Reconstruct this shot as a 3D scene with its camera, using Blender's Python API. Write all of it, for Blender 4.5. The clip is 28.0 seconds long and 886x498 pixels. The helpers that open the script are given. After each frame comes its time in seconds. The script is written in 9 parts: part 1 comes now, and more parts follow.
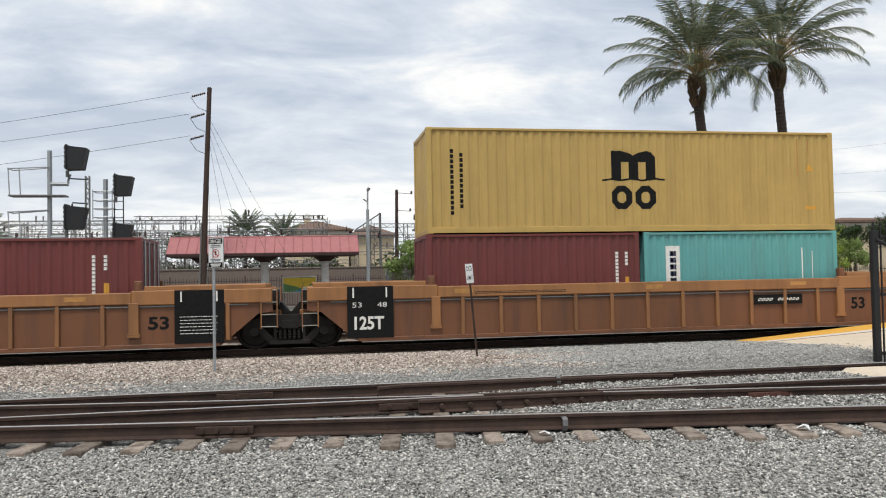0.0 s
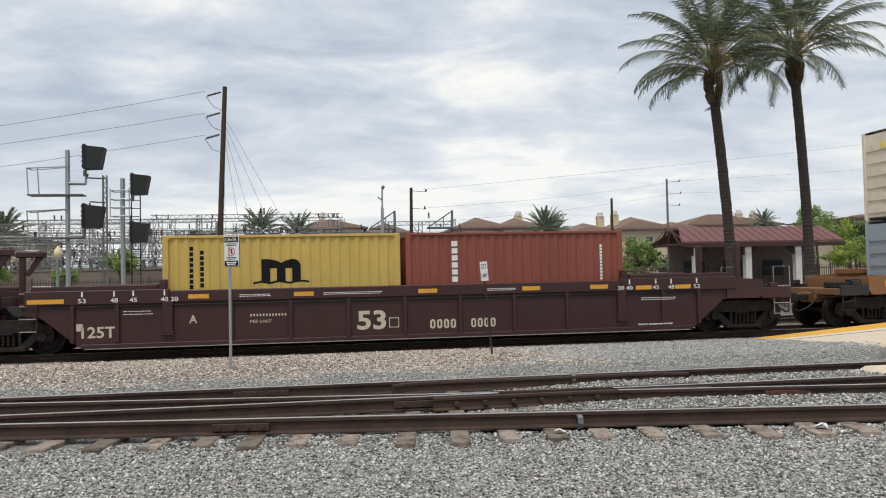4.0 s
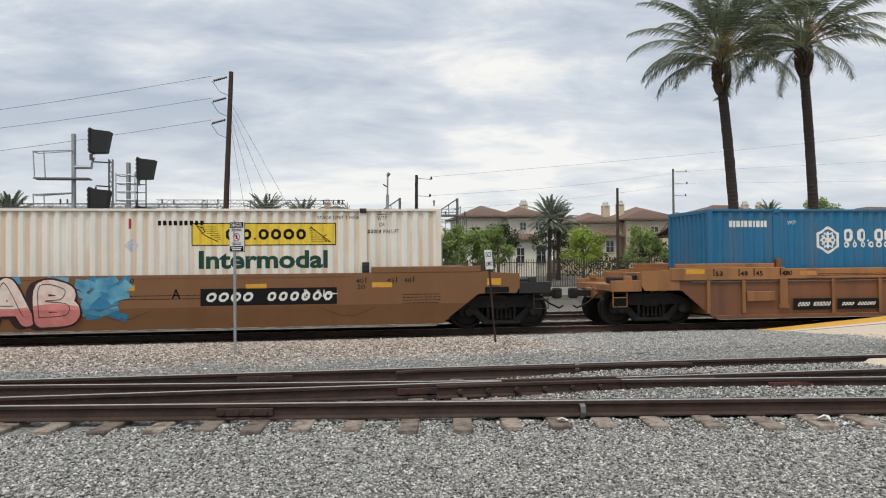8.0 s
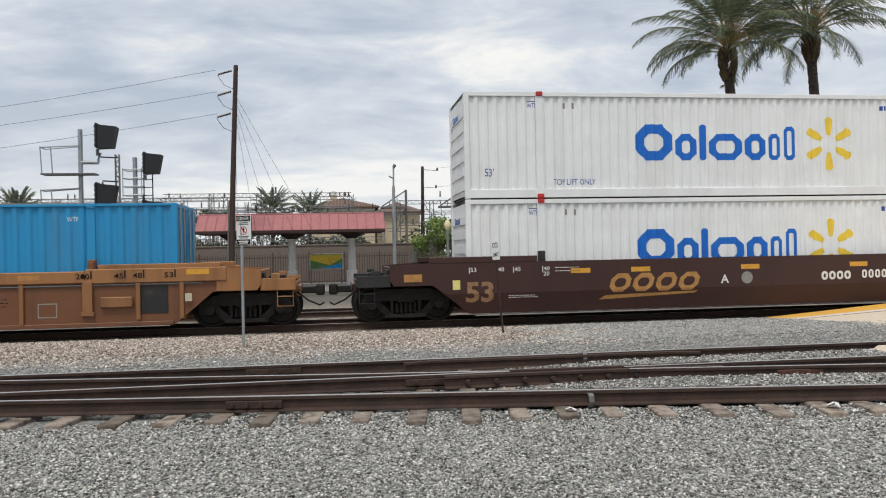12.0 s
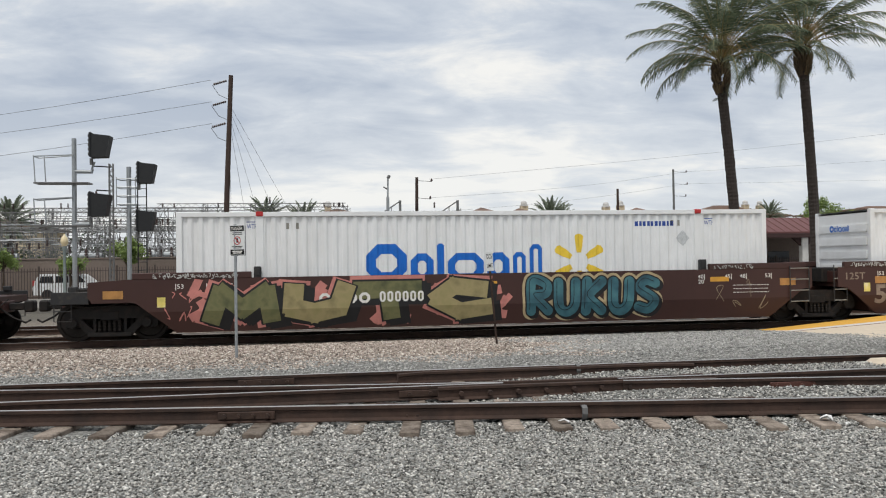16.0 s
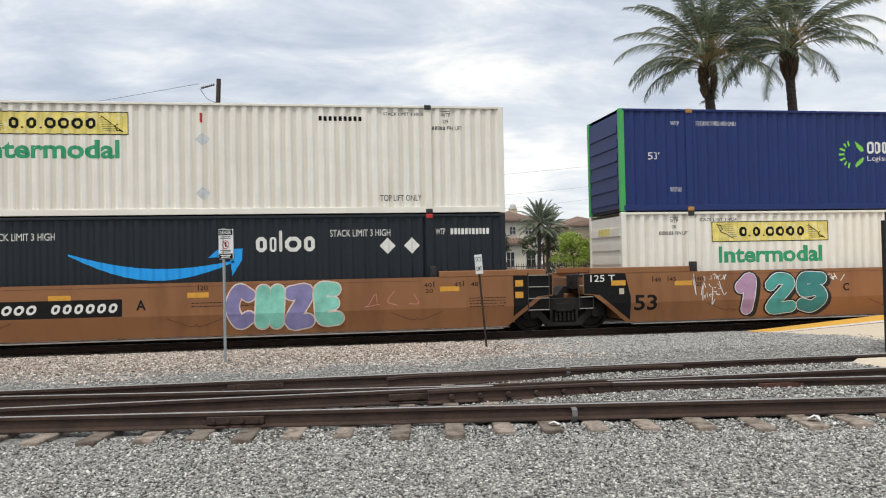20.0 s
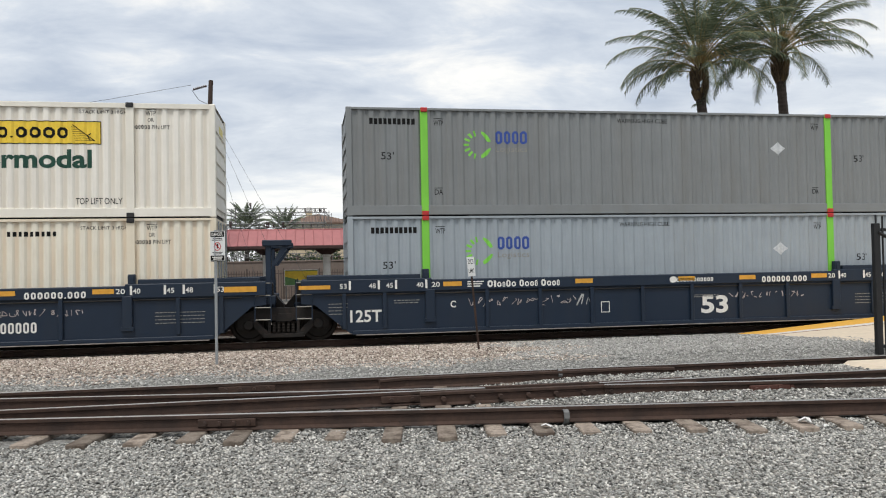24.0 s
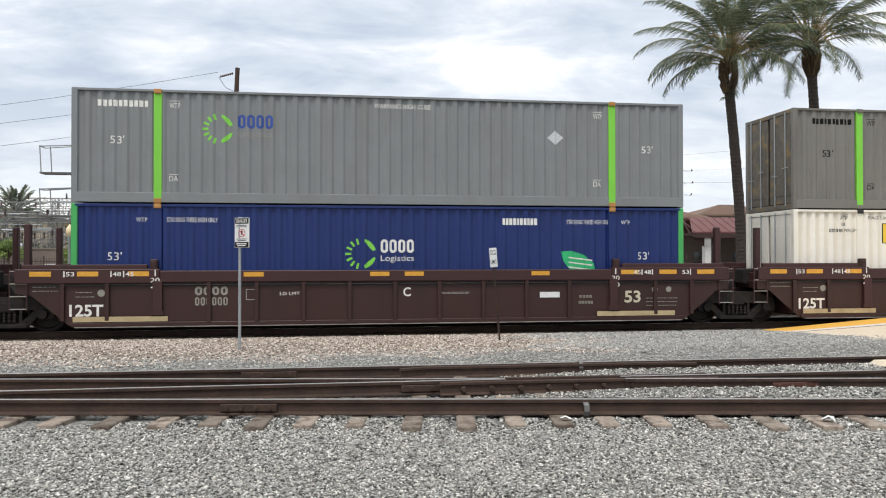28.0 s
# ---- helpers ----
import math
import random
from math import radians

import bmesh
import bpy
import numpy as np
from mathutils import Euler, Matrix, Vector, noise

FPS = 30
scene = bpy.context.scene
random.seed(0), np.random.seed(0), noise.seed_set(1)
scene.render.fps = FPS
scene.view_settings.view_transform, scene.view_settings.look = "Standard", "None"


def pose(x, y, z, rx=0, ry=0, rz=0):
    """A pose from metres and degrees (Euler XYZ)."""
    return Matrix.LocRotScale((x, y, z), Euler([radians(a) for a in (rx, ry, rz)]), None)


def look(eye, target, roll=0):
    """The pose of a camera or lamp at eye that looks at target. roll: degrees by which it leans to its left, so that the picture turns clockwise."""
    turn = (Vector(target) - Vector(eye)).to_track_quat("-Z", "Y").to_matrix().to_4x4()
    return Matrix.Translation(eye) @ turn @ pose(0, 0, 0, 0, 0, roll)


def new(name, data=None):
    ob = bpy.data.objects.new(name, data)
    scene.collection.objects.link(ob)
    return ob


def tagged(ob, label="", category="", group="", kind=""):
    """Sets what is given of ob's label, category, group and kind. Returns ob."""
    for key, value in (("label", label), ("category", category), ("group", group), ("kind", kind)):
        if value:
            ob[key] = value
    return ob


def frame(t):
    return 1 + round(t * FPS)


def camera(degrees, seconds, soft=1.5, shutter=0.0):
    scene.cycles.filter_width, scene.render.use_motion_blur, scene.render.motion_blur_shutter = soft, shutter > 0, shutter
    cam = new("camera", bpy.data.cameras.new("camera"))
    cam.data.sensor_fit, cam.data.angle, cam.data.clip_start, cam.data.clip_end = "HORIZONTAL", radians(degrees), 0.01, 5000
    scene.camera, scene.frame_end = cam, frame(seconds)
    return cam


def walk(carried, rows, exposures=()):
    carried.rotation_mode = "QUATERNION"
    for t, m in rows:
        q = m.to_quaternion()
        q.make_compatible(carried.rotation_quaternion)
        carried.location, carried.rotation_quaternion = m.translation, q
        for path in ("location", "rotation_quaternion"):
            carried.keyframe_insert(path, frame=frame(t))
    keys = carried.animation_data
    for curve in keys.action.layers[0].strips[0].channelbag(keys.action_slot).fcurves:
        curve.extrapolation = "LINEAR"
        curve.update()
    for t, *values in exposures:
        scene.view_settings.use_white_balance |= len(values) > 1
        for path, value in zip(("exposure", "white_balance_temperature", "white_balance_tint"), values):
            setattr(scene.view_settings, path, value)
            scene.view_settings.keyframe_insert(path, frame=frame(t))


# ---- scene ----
cam = camera(59.42, 28.0, soft=1.08)
EYE = Vector((0.0, 0.0, 1.863))


def aim(yaw, pitch, roll):
    """The pose of the hand-held camera: degrees to the left of the cross-track line, up, and of lean."""
    a, b = radians(yaw), radians(pitch)
    return look(EYE, EYE + Vector((-math.sin(a) * math.cos(b), math.cos(a) * math.cos(b), math.sin(b))), roll)


walk(cam, [(t, aim(a, b, c)) for t, a, b, c in [
    (0.0, -9.992, 1.880, -1.079),
    (0.5, -9.863, 1.834, -1.173),
    (1.0, -9.718, 1.837, -1.182),
    (1.5, -9.646, 2.113, -0.828),
    (2.0, -9.689, 2.079, -0.707),
    (2.5, -9.489, 1.773, -0.722),
    (3.0, -9.039, 1.780, -1.157),
    (3.5, -8.955, 1.789, -1.281),
    (5.5, -8.538, 1.483, -0.441),
    (6.0, -8.426, 1.482, -0.440),
    (6.5, -8.496, 1.200, -0.467),
    (7.0, -8.508, 1.354, -0.332),
    (7.5, -8.530, 1.060, -0.410),
    (8.0, -8.546, 0.848, -0.513),
    (8.5, -8.734, 0.659, -0.554),
    (9.0, -8.708, 0.467, -0.682),
    (9.5, -8.399, 0.487, -0.620),
    (10.0, -8.246, 0.187, -0.468),
    (10.5, -8.088, 0.100, -0.580),
    (11.0, -8.006, 0.150, -0.821),
    (11.5, -8.029, 0.150, -0.918),
    (12.0, -8.044, 0.203, -1.143),
    (12.5, -8.111, 0.301, -1.188),
    (14.5, -7.941, 0.498, -1.243),
    (15.0, -7.948, 0.640, -1.288),
    (15.5, -8.187, 0.903, -1.067),
    (16.0, -8.499, 1.002, -0.885),
    (16.5, -8.796, 1.020, -1.136),
    (17.0, -8.791, 1.041, -1.207),
    (17.5, -8.754, 1.296, -1.202),
    (18.0, -8.786, 1.245, -1.119),
    (18.5, -9.064, 1.449, -0.885),
    (19.0, -9.151, 1.286, -0.782),
    (19.5, -9.339, 1.134, -1.131),
    (20.0, -9.295, 1.220, -1.156),
    (20.5, -9.264, 1.141, -1.244),
    (21.0, -9.300, 1.253, -1.111),
    (21.5, -9.763, 1.381, -0.811),
    (23.5, -9.860, 1.303, -1.197),
    (24.0, -9.860, 1.370, -1.085),
    (24.5, -10.088, 1.423, -1.024),
    (25.0, -10.014, 1.254, -1.116),
    (25.5, -9.409, 0.944, -0.964),
    (26.0, -9.038, 0.921, -0.944),
    (26.5, -8.620, 0.824, -0.733),
    (27.0, -8.376, 0.840, -0.310),
    (27.5, -8.357, 0.706, -0.128),
    (28.0, -8.194, 0.668, -0.063),
]], exposures=[(0.0, 0.10), (1.0, -0.04), (3.0, -0.04), (5.6, 0.04), (6.0, -0.06), (12.0, -0.06), (18.0, -0.11), (20.0, 0.12), (24.0, 0.08), (25.0, 0.14), (26.0, 0.0), (27.0, 0.17), (28.0, 0.28)])

# ---------------------------------------------------------------- world and sun
SUN_EL, SUN_AZ = radians(65), radians(205)
world = bpy.data.worlds.new("world")
scene.world = world
world.use_nodes = True


def sky_nodes():
    nt = world.node_tree
    nt.nodes.clear()
    N, L = nt.nodes.new, nt.links.new
    out, bg = N("ShaderNodeOutputWorld"), N("ShaderNodeBackground")
    sky = N("ShaderNodeTexSky")
    sky.sky_type, sky.sun_disc, sky.sun_elevation, sky.sun_rotation = "NISHITA", False, SUN_EL, SUN_AZ
    co = N("ShaderNodeTexCoord")
    sep, add, div = N("ShaderNodeSeparateXYZ"), N("ShaderNodeMath"), N("ShaderNodeVectorMath")
    L(co.outputs["Generated"], sep.inputs[0])
    add.operation, add.inputs[1].default_value = "MAXIMUM", 0.0
    L(sep.outputs["Z"], add.inputs[0])
    add2 = N("ShaderNodeMath")
    add2.operation, add2.inputs[1].default_value = "ADD", 0.22
    L(add.outputs[0], add2.inputs[0])
    comb = N("ShaderNodeCombineXYZ")
    for k in range(3):
        L(add2.outputs[0], comb.inputs[k])
    div.operation = "DIVIDE"
    L(co.outputs["Generated"], div.inputs[0])
    L(comb.outputs[0], div.inputs[1])
    mp = N("ShaderNodeMapping")
    mp.inputs["Scale"].default_value = (0.62, 0.95, 0.0)
    mp.inputs["Rotation"].default_value = (0, 0, 0.25)
    mp.inputs["Location"].default_value = (3.1, 0.7, 0.0)
    L(div.outputs[0], mp.inputs["Vector"])
    n1, n2 = N("ShaderNodeTexNoise"), N("ShaderNodeTexNoise")
    for n, sc, det, rg, dis in ((n1, 1.25, 4, 0.5, 0.5), (n2, 4.6, 8, 0.6, 0.3)):
        n.inputs["Scale"].default_value, n.inputs["Detail"].default_value = sc, det
        n.inputs["Roughness"].default_value, n.inputs["Distortion"].default_value = rg, dis
        L(mp.outputs[0], n.inputs["Vector"])
    mixf = N("ShaderNodeMix")
    mixf.inputs[0].default_value = 0.37
    L(n1.outputs["Fac"], mixf.inputs[2])
    L(n2.outputs["Fac"], mixf.inputs[3])
    ramp = N("ShaderNodeValToRGB")
    e = ramp.color_ramp.elements
    e[0].position, e[0].color = 0.39, (0.52, 0.60, 0.73, 1)
    e[1].position, e[1].color = 0.585, (1.17, 1.155, 1.11, 1)
    mid = ramp.color_ramp.elements.new(0.5)
    mid.color = (0.79, 0.85, 0.93, 1)
    L(mixf.outputs[0], ramp.inputs[0])
    # thin bright haze towards the horizon
    hz = N("ShaderNodeMapRange")
    hz.inputs["From Min"].default_value, hz.inputs["From Max"].default_value = 0.0, 0.26
    hz.inputs["To Min"].default_value, hz.inputs["To Max"].default_value = 0.55, 0.0
    L(sep.outputs["Z"], hz.inputs["Value"])
    hm = N("ShaderNodeMix")
    hm.data_type = "RGBA"
    L(hz.outputs[0], hm.inputs[0])
    L(ramp.outputs[0], hm.inputs[6])
    hm.inputs[7].default_value = (1.06, 1.075, 1.07, 1)
    dim = N("ShaderNodeVectorMath")
    dim.operation, dim.inputs[3].default_value = "SCALE", 0.10
    L(sky.outputs[0], dim.inputs[0])
    fm = N("ShaderNodeMix")
    fm.data_type = "RGBA"
    fm.inputs[0].default_value = 0.92
    L(dim.outputs[0], fm.inputs[6])
    L(hm.outputs[2], fm.inputs[7])
    L(fm.outputs[2], bg.inputs[0])
    bg.inputs[1].default_value = 0.89
    L(bg.outputs[0], out.inputs[0])


sky_nodes()
sun_data = bpy.data.lights.new("sun", "SUN")
sun_data.energy, sun_data.angle, sun_data.color = 2.3, radians(14), (1.0, 0.965, 0.91)
sun = new("sun", sun_data)
# the veiled sun stands behind the camera, a little to its left
sun.matrix_world = look(Vector((-9, -20, 47)), Vector((0, 0, 0)))


# ---------------------------------------------------------------- materials
def material(name, color, rough=0.6, metal=0.0, grain=None, stain=None, rust=None, bump=0.0, bscale=60.0, spec=0.4, streak=False, rand=0.0, bands=None):
    """A painted, mineral or metal surface. grain: (scale, amount); stain and rust: (colour, scale, threshold, amount)."""
    m = bpy.data.materials.new(name)
    m.use_nodes = True
    nt = m.node_tree
    N, L = nt.nodes.new, nt.links.new
    b = nt.nodes["Principled BSDF"]
    b.inputs["Roughness"].default_value, b.inputs["Metallic"].default_value = rough, metal
    b.inputs["Specular IOR Level"].default_value = spec
    col = N("ShaderNodeRGB")
    col.outputs[0].default_value = (*color, 1)
    last = col.outputs[0]
    co, info = N("ShaderNodeTexCoord"), N("ShaderNodeObjectInfo")
    off = N("ShaderNodeVectorMath")
    off.operation = "ADD"
    sc = N("ShaderNodeVectorMath")
    sc.operation, sc.inputs[3].default_value = "SCALE", 37.0
    L(info.outputs["Random"], sc.inputs[0])
    L(co.outputs["Object"], off.inputs[0])
    L(sc.outputs[0], off.inputs[1])
    place = off.outputs[0]

    def noise_tex(scale, detail=4, stretch=None, rough_n=0.6):
        n = N("ShaderNodeTexNoise")
        n.inputs["Scale"].default_value, n.inputs["Detail"].default_value, n.inputs["Roughness"].default_value = scale, detail, rough_n
        if stretch:
            mp = N("ShaderNodeMapping")
            mp.inputs["Scale"].default_value = stretch
            L(place, mp.inputs["Vector"])
            L(mp.outputs[0], n.inputs["Vector"])
        else:
            L(place, n.inputs["Vector"])
        return n.outputs["Fac"]

    def over(prev, colour, fac):
        x = N("ShaderNodeMix")
        x.data_type = "RGBA"
        L(fac, x.inputs[0])
        L(prev, x.inputs[6])
        x.inputs[7].default_value = (*colour, 1)
        return x.outputs[2]

    def spread(fac, lo, hi, top):
        r = N("ShaderNodeMapRange")
        r.inputs["From Min"].default_value, r.inputs["From Max"].default_value, r.inputs["To Max"].default_value = lo, hi, top
        L(fac, r.inputs["Value"])
        return r.outputs[0]

    if grain:
        h = N("ShaderNodeHueSaturation")
        L(last, h.inputs["Color"])
        r = N("ShaderNodeMapRange")
        r.inputs["From Min"].default_value, r.inputs["From Max"].default_value = 0.25, 0.75
        r.inputs["To Min"].default_value, r.inputs["To Max"].default_value = 1 - grain[1], 1 + grain[1]
        L(noise_tex(grain[0], 6), r.inputs["Value"])
        L(r.outputs[0], h.inputs["Value"])
        last = h.outputs[0]
    if rand:
        h = N("ShaderNodeHueSaturation")
        L(last, h.inputs["Color"])
        r = N("ShaderNodeMapRange")
        r.inputs["To Min"].default_value, r.inputs["To Max"].default_value = 1 - rand, 1 + rand
        L(info.outputs["Random"], r.inputs["Value"])
        L(r.outputs[0], h.inputs["Value"])
        last = h.outputs[0]
    if stain:
        last = over(last, stain[0], spread(noise_tex(stain[1], 5, (1, 1, 0.12) if streak else None), stain[2], stain[2] + 0.2, stain[3]))
    # wave bands tint the wall recesses: tan stain plus their shade, in one colour
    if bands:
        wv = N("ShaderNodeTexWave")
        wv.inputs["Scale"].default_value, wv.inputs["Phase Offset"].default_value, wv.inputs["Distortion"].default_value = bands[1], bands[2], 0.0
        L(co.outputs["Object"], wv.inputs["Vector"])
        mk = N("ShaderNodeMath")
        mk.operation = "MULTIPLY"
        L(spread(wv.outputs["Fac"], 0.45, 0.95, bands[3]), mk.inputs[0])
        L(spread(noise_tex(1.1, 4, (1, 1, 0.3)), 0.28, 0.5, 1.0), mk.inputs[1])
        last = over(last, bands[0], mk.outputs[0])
    if rust:
        last = over(last, rust[0], spread(noise_tex(rust[1], 8, None, 0.7), rust[2], rust[2] + 0.05, rust[3]))
    L(last, b.inputs["Base Color"])
    if bump:
        bp = N("ShaderNodeBump")
        bp.inputs["Strength"].default_value, bp.inputs["Distance"].default_value = bump, 0.01
        L(noise_tex(bscale, 5), bp.inputs["Height"])
        L(bp.outputs[0], b.inputs["Normal"])
    return m


RUST, DIRT, SOOT = (0.16, 0.055, 0.022), (0.16, 0.12, 0.08), (0.03, 0.025, 0.022)


def paint(name, color, dirt=0.35, rust=0.5, rough=0.5, tone=DIRT, bands=None):
    return material(name, color, rough, grain=(1.3, 0.07), stain=(tone, 1.6, 0.48, dirt), rust=(RUST, 3.2, 0.73, rust), bump=0.08, bscale=25, streak=True, bands=bands)


M = {}
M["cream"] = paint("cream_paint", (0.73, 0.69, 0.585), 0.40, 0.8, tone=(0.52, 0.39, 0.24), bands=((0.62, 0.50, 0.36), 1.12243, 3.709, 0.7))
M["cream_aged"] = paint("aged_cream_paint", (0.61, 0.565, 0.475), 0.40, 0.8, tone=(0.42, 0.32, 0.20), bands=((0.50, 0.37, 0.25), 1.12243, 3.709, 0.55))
M["grey_rusted"] = material("rusted_grey_paint", (0.13, 0.115, 0.095), 0.7, grain=(6, 0.25), stain=((0.34, 0.22, 0.07), 2.2, 0.52, 0.8), bump=0.2)
M["cream_rusted"] = material("rusted_cream_paint", (0.52, 0.44, 0.31), 0.7, grain=(6, 0.2), stain=((0.13, 0.05, 0.022), 1.7, 0.46, 0.9), bump=0.2)
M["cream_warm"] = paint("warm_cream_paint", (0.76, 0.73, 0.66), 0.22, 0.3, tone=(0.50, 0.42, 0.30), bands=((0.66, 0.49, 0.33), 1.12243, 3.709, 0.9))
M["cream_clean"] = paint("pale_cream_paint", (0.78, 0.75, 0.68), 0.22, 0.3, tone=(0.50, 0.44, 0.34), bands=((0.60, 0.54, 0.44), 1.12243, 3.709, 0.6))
PLAIN = {"cream_paint": paint("plain_cream_paint", (0.70, 0.63, 0.50), 0.40, 0.8, tone=(0.52, 0.39, 0.24)),
         "aged_cream_paint": paint("plain_aged_paint", (0.61, 0.565, 0.475), 0.40, 0.8, tone=(0.42, 0.32, 0.20)),
         "warm_cream_paint": paint("plain_warm_paint", (0.75, 0.70, 0.60), 0.25, 0.4, tone=(0.50, 0.42, 0.30)),
         "pale_cream_paint": paint("plain_pale_paint", (0.76, 0.73, 0.65), 0.22, 0.4, tone=(0.50, 0.44, 0.34))}
M["white"] = paint("white_paint", (0.76, 0.77, 0.77), 0.14, 0.1, tone=(0.45, 0.42, 0.36))
M["teal"] = paint("deep_blue_paint", (0.012, 0.135, 0.27), 0.25, 0.25)
M["sky_blue"] = paint("bright_blue_paint", (0.018, 0.25, 0.50), 0.15, 0.2)
M["navy"] = paint("royal_blue_paint", (0.0072, 0.0225, 0.122), 0.16, 0.1, tone=(0.012, 0.028, 0.085))
M["grey"] = paint("mid_grey_paint", (0.1947, 0.2074, 0.2116), 0.25, 0.2, tone=(0.15, 0.14, 0.12))
M["pale_grey"] = paint("pale_grey_paint", (0.2937, 0.3323, 0.3632), 0.2, 0.15, tone=(0.25, 0.25, 0.24))
M["olive_grey"] = paint("dirty_grey_paint", (0.29, 0.285, 0.25), 0.6, 0.6, tone=(0.16, 0.135, 0.09))
M["dark_grey"] = paint("weathered_grey_paint", (0.17, 0.165, 0.15), 0.55, 0.6, tone=(0.07, 0.06, 0.05))
M["yellow"] = paint("ochre_yellow_paint", (0.46, 0.31, 0.095), 0.4, 0.4, tone=(0.30, 0.20, 0.07))
M["pale_yellow"] = paint("light_yellow_paint", (0.52, 0.365, 0.092), 0.3, 0.3, tone=(0.34, 0.24, 0.09))
M["oxide"] = paint("oxide_red_paint", (0.145, 0.034, 0.030), 0.35, 0.5, tone=(0.08, 0.03, 0.025))
M["brick_red"] = paint("brick_brown_paint", (0.23, 0.062, 0.04), 0.35, 0.4, tone=(0.12, 0.045, 0.03))
M["red"] = paint("crimson_paint", (0.30, 0.020, 0.030), 0.2, 0.2, tone=(0.16, 0.02, 0.02))
M["cyan"] = paint("faded_turquoise_paint", (0.11, 0.335, 0.325), 0.7, 0.7, tone=(0.12, 0.24, 0.22))
M["black_blue"] = paint("blue_black_paint", (0.0065, 0.0115, 0.017), 0.12, 0.05, tone=(0.03, 0.03, 0.03))
M["tan"] = paint("tan_brown_paint", (0.192, 0.092, 0.038), 0.4, 0.5, tone=(0.16, 0.065, 0.025))
M["tan_warm"] = paint("rusty_tan_paint", (0.255, 0.112, 0.044), 0.55, 0.6, tone=(0.16, 0.062, 0.024))
M["ink_worn"] = material("worn_grey_lettering", (0.24, 0.19, 0.15), 0.7, grain=(5, 0.3))
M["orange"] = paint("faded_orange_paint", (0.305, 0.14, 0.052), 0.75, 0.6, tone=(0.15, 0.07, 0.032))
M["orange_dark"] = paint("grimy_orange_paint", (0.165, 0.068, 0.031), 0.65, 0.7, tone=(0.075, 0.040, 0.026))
# paler orange: the light that ribs catch is put into the colour
M["orange_rib"] = paint("worn_lit_orange_paint", (0.25, 0.115, 0.045), 0.8, 0.6, tone=(0.11, 0.055, 0.03))
M["maroon"] = paint("maroon_paint", (0.044, 0.0155, 0.0155), 0.45, 0.3, tone=(0.026, 0.012, 0.010))
M["maroon_dark"] = paint("dark_brown_maroon_paint", (0.037, 0.0145, 0.0122), 0.5, 0.5, tone=(0.024, 0.011, 0.009))
M["maroon_rust"] = paint("brown_maroon_paint", (0.0496, 0.0200, 0.0160), 0.5, 0.5, tone=(0.035, 0.016, 0.012))
M["car_blue"] = paint("slate_blue_paint", (0.0058, 0.0155, 0.0335), 0.25, 0.25, tone=(0.02, 0.025, 0.03))
M["car_black"] = material("black_car_paint", (0.02, 0.02, 0.021), 0.6, grain=(6, 0.2), stain=(DIRT, 2.0, 0.55, 0.3))
M["bogie"] = material("grimy_cast_steel", (0.014, 0.012, 0.011), 0.75, 0.2, grain=(9, 0.3), stain=((0.045, 0.03, 0.022), 5, 0.5, 0.5), bump=0.3, bscale=40)
M["wheel"] = material("rolled_wheel_steel", (0.018, 0.015, 0.013), 0.55, 0.6, grain=(8, 0.2), stain=(SOOT, 4, 0.5, 0.5))
M["bare_steel"] = material("polished_rail_steel", (0.46, 0.45, 0.44), 0.45, 0.7, grain=(12, 0.15))
M["rail"] = material("rusted_rail_steel", (0.060, 0.036, 0.027), 0.8, 0.2, grain=(14, 0.25), stain=((0.028, 0.02, 0.017), 3, 0.45, 0.7), bump=0.25, bscale=60)
M["rail_red"] = material("red_rust_steel", (0.085, 0.036, 0.027), 0.85, 0.1, grain=(16, 0.3), bump=0.3)
M["tie"] = material("weathered_tie_wood", (0.24, 0.20, 0.165), 0.9, grain=(30, 0.3), stain=((0.05, 0.034, 0.026), 6, 0.45, 0.7), bump=0.6, bscale=45, rand=0.4, spec=0.15)
M["ink_black"] = material("black_lettering", (0.010, 0.010, 0.010), 0.8, grain=(12, 0.3), spec=0.15)
M["ink_white"] = material("white_lettering", (0.70, 0.69, 0.65), 0.6, grain=(12, 0.12))
M["ink_grey"] = material("faded_grey_lettering", (0.26, 0.25, 0.22), 0.7, grain=(12, 0.2))
M["ink_green"] = material("green_lettering", (0.010, 0.125, 0.058), 0.5, grain=(5, 0.2))
M["ink_pale_green"] = material("faded_green_lettering", (0.03, 0.30, 0.14), 0.5, grain=(5, 0.2))
M["ink_dkgreen"] = material("dark_green_lettering", (0.008, 0.055, 0.035), 0.5, grain=(5, 0.2))
M["ink_blue"] = material("bright_blue_lettering", (0.006, 0.13, 0.52), 0.5, grain=(4, 0.08))
M["ink_royal"] = material("royal_blue_lettering", (0.03, 0.07, 0.30), 0.5, grain=(4, 0.08))
M["ink_cyan"] = material("sky_blue_mark", (0.012, 0.33, 0.80), 0.5, grain=(4, 0.08))
M["ink_yellow"] = material("yellow_decal", (0.78, 0.55, 0.05), 0.5, grain=(5, 0.12))
M["ink_lemon"] = material("faded_yellow_decal", (0.72, 0.60, 0.16), 0.6, grain=(4, 0.25), stain=((0.75, 0.70, 0.52), 5, 0.5, 0.7))
M["ink_amber"] = material("amber_reflector", (0.62, 0.31, 0.04), 0.35, grain=(8, 0.15))
M["ink_gold"] = material("faded_gold_lettering", (0.40, 0.20, 0.06), 0.6, grain=(6, 0.25))
M["ink_leaf"] = material("leaf_green_decal", (0.03, 0.40, 0.15), 0.5, grain=(4, 0.15))
M["ink_lime"] = material("lime_green_decal", (0.20, 0.58, 0.07), 0.5, grain=(4, 0.15))
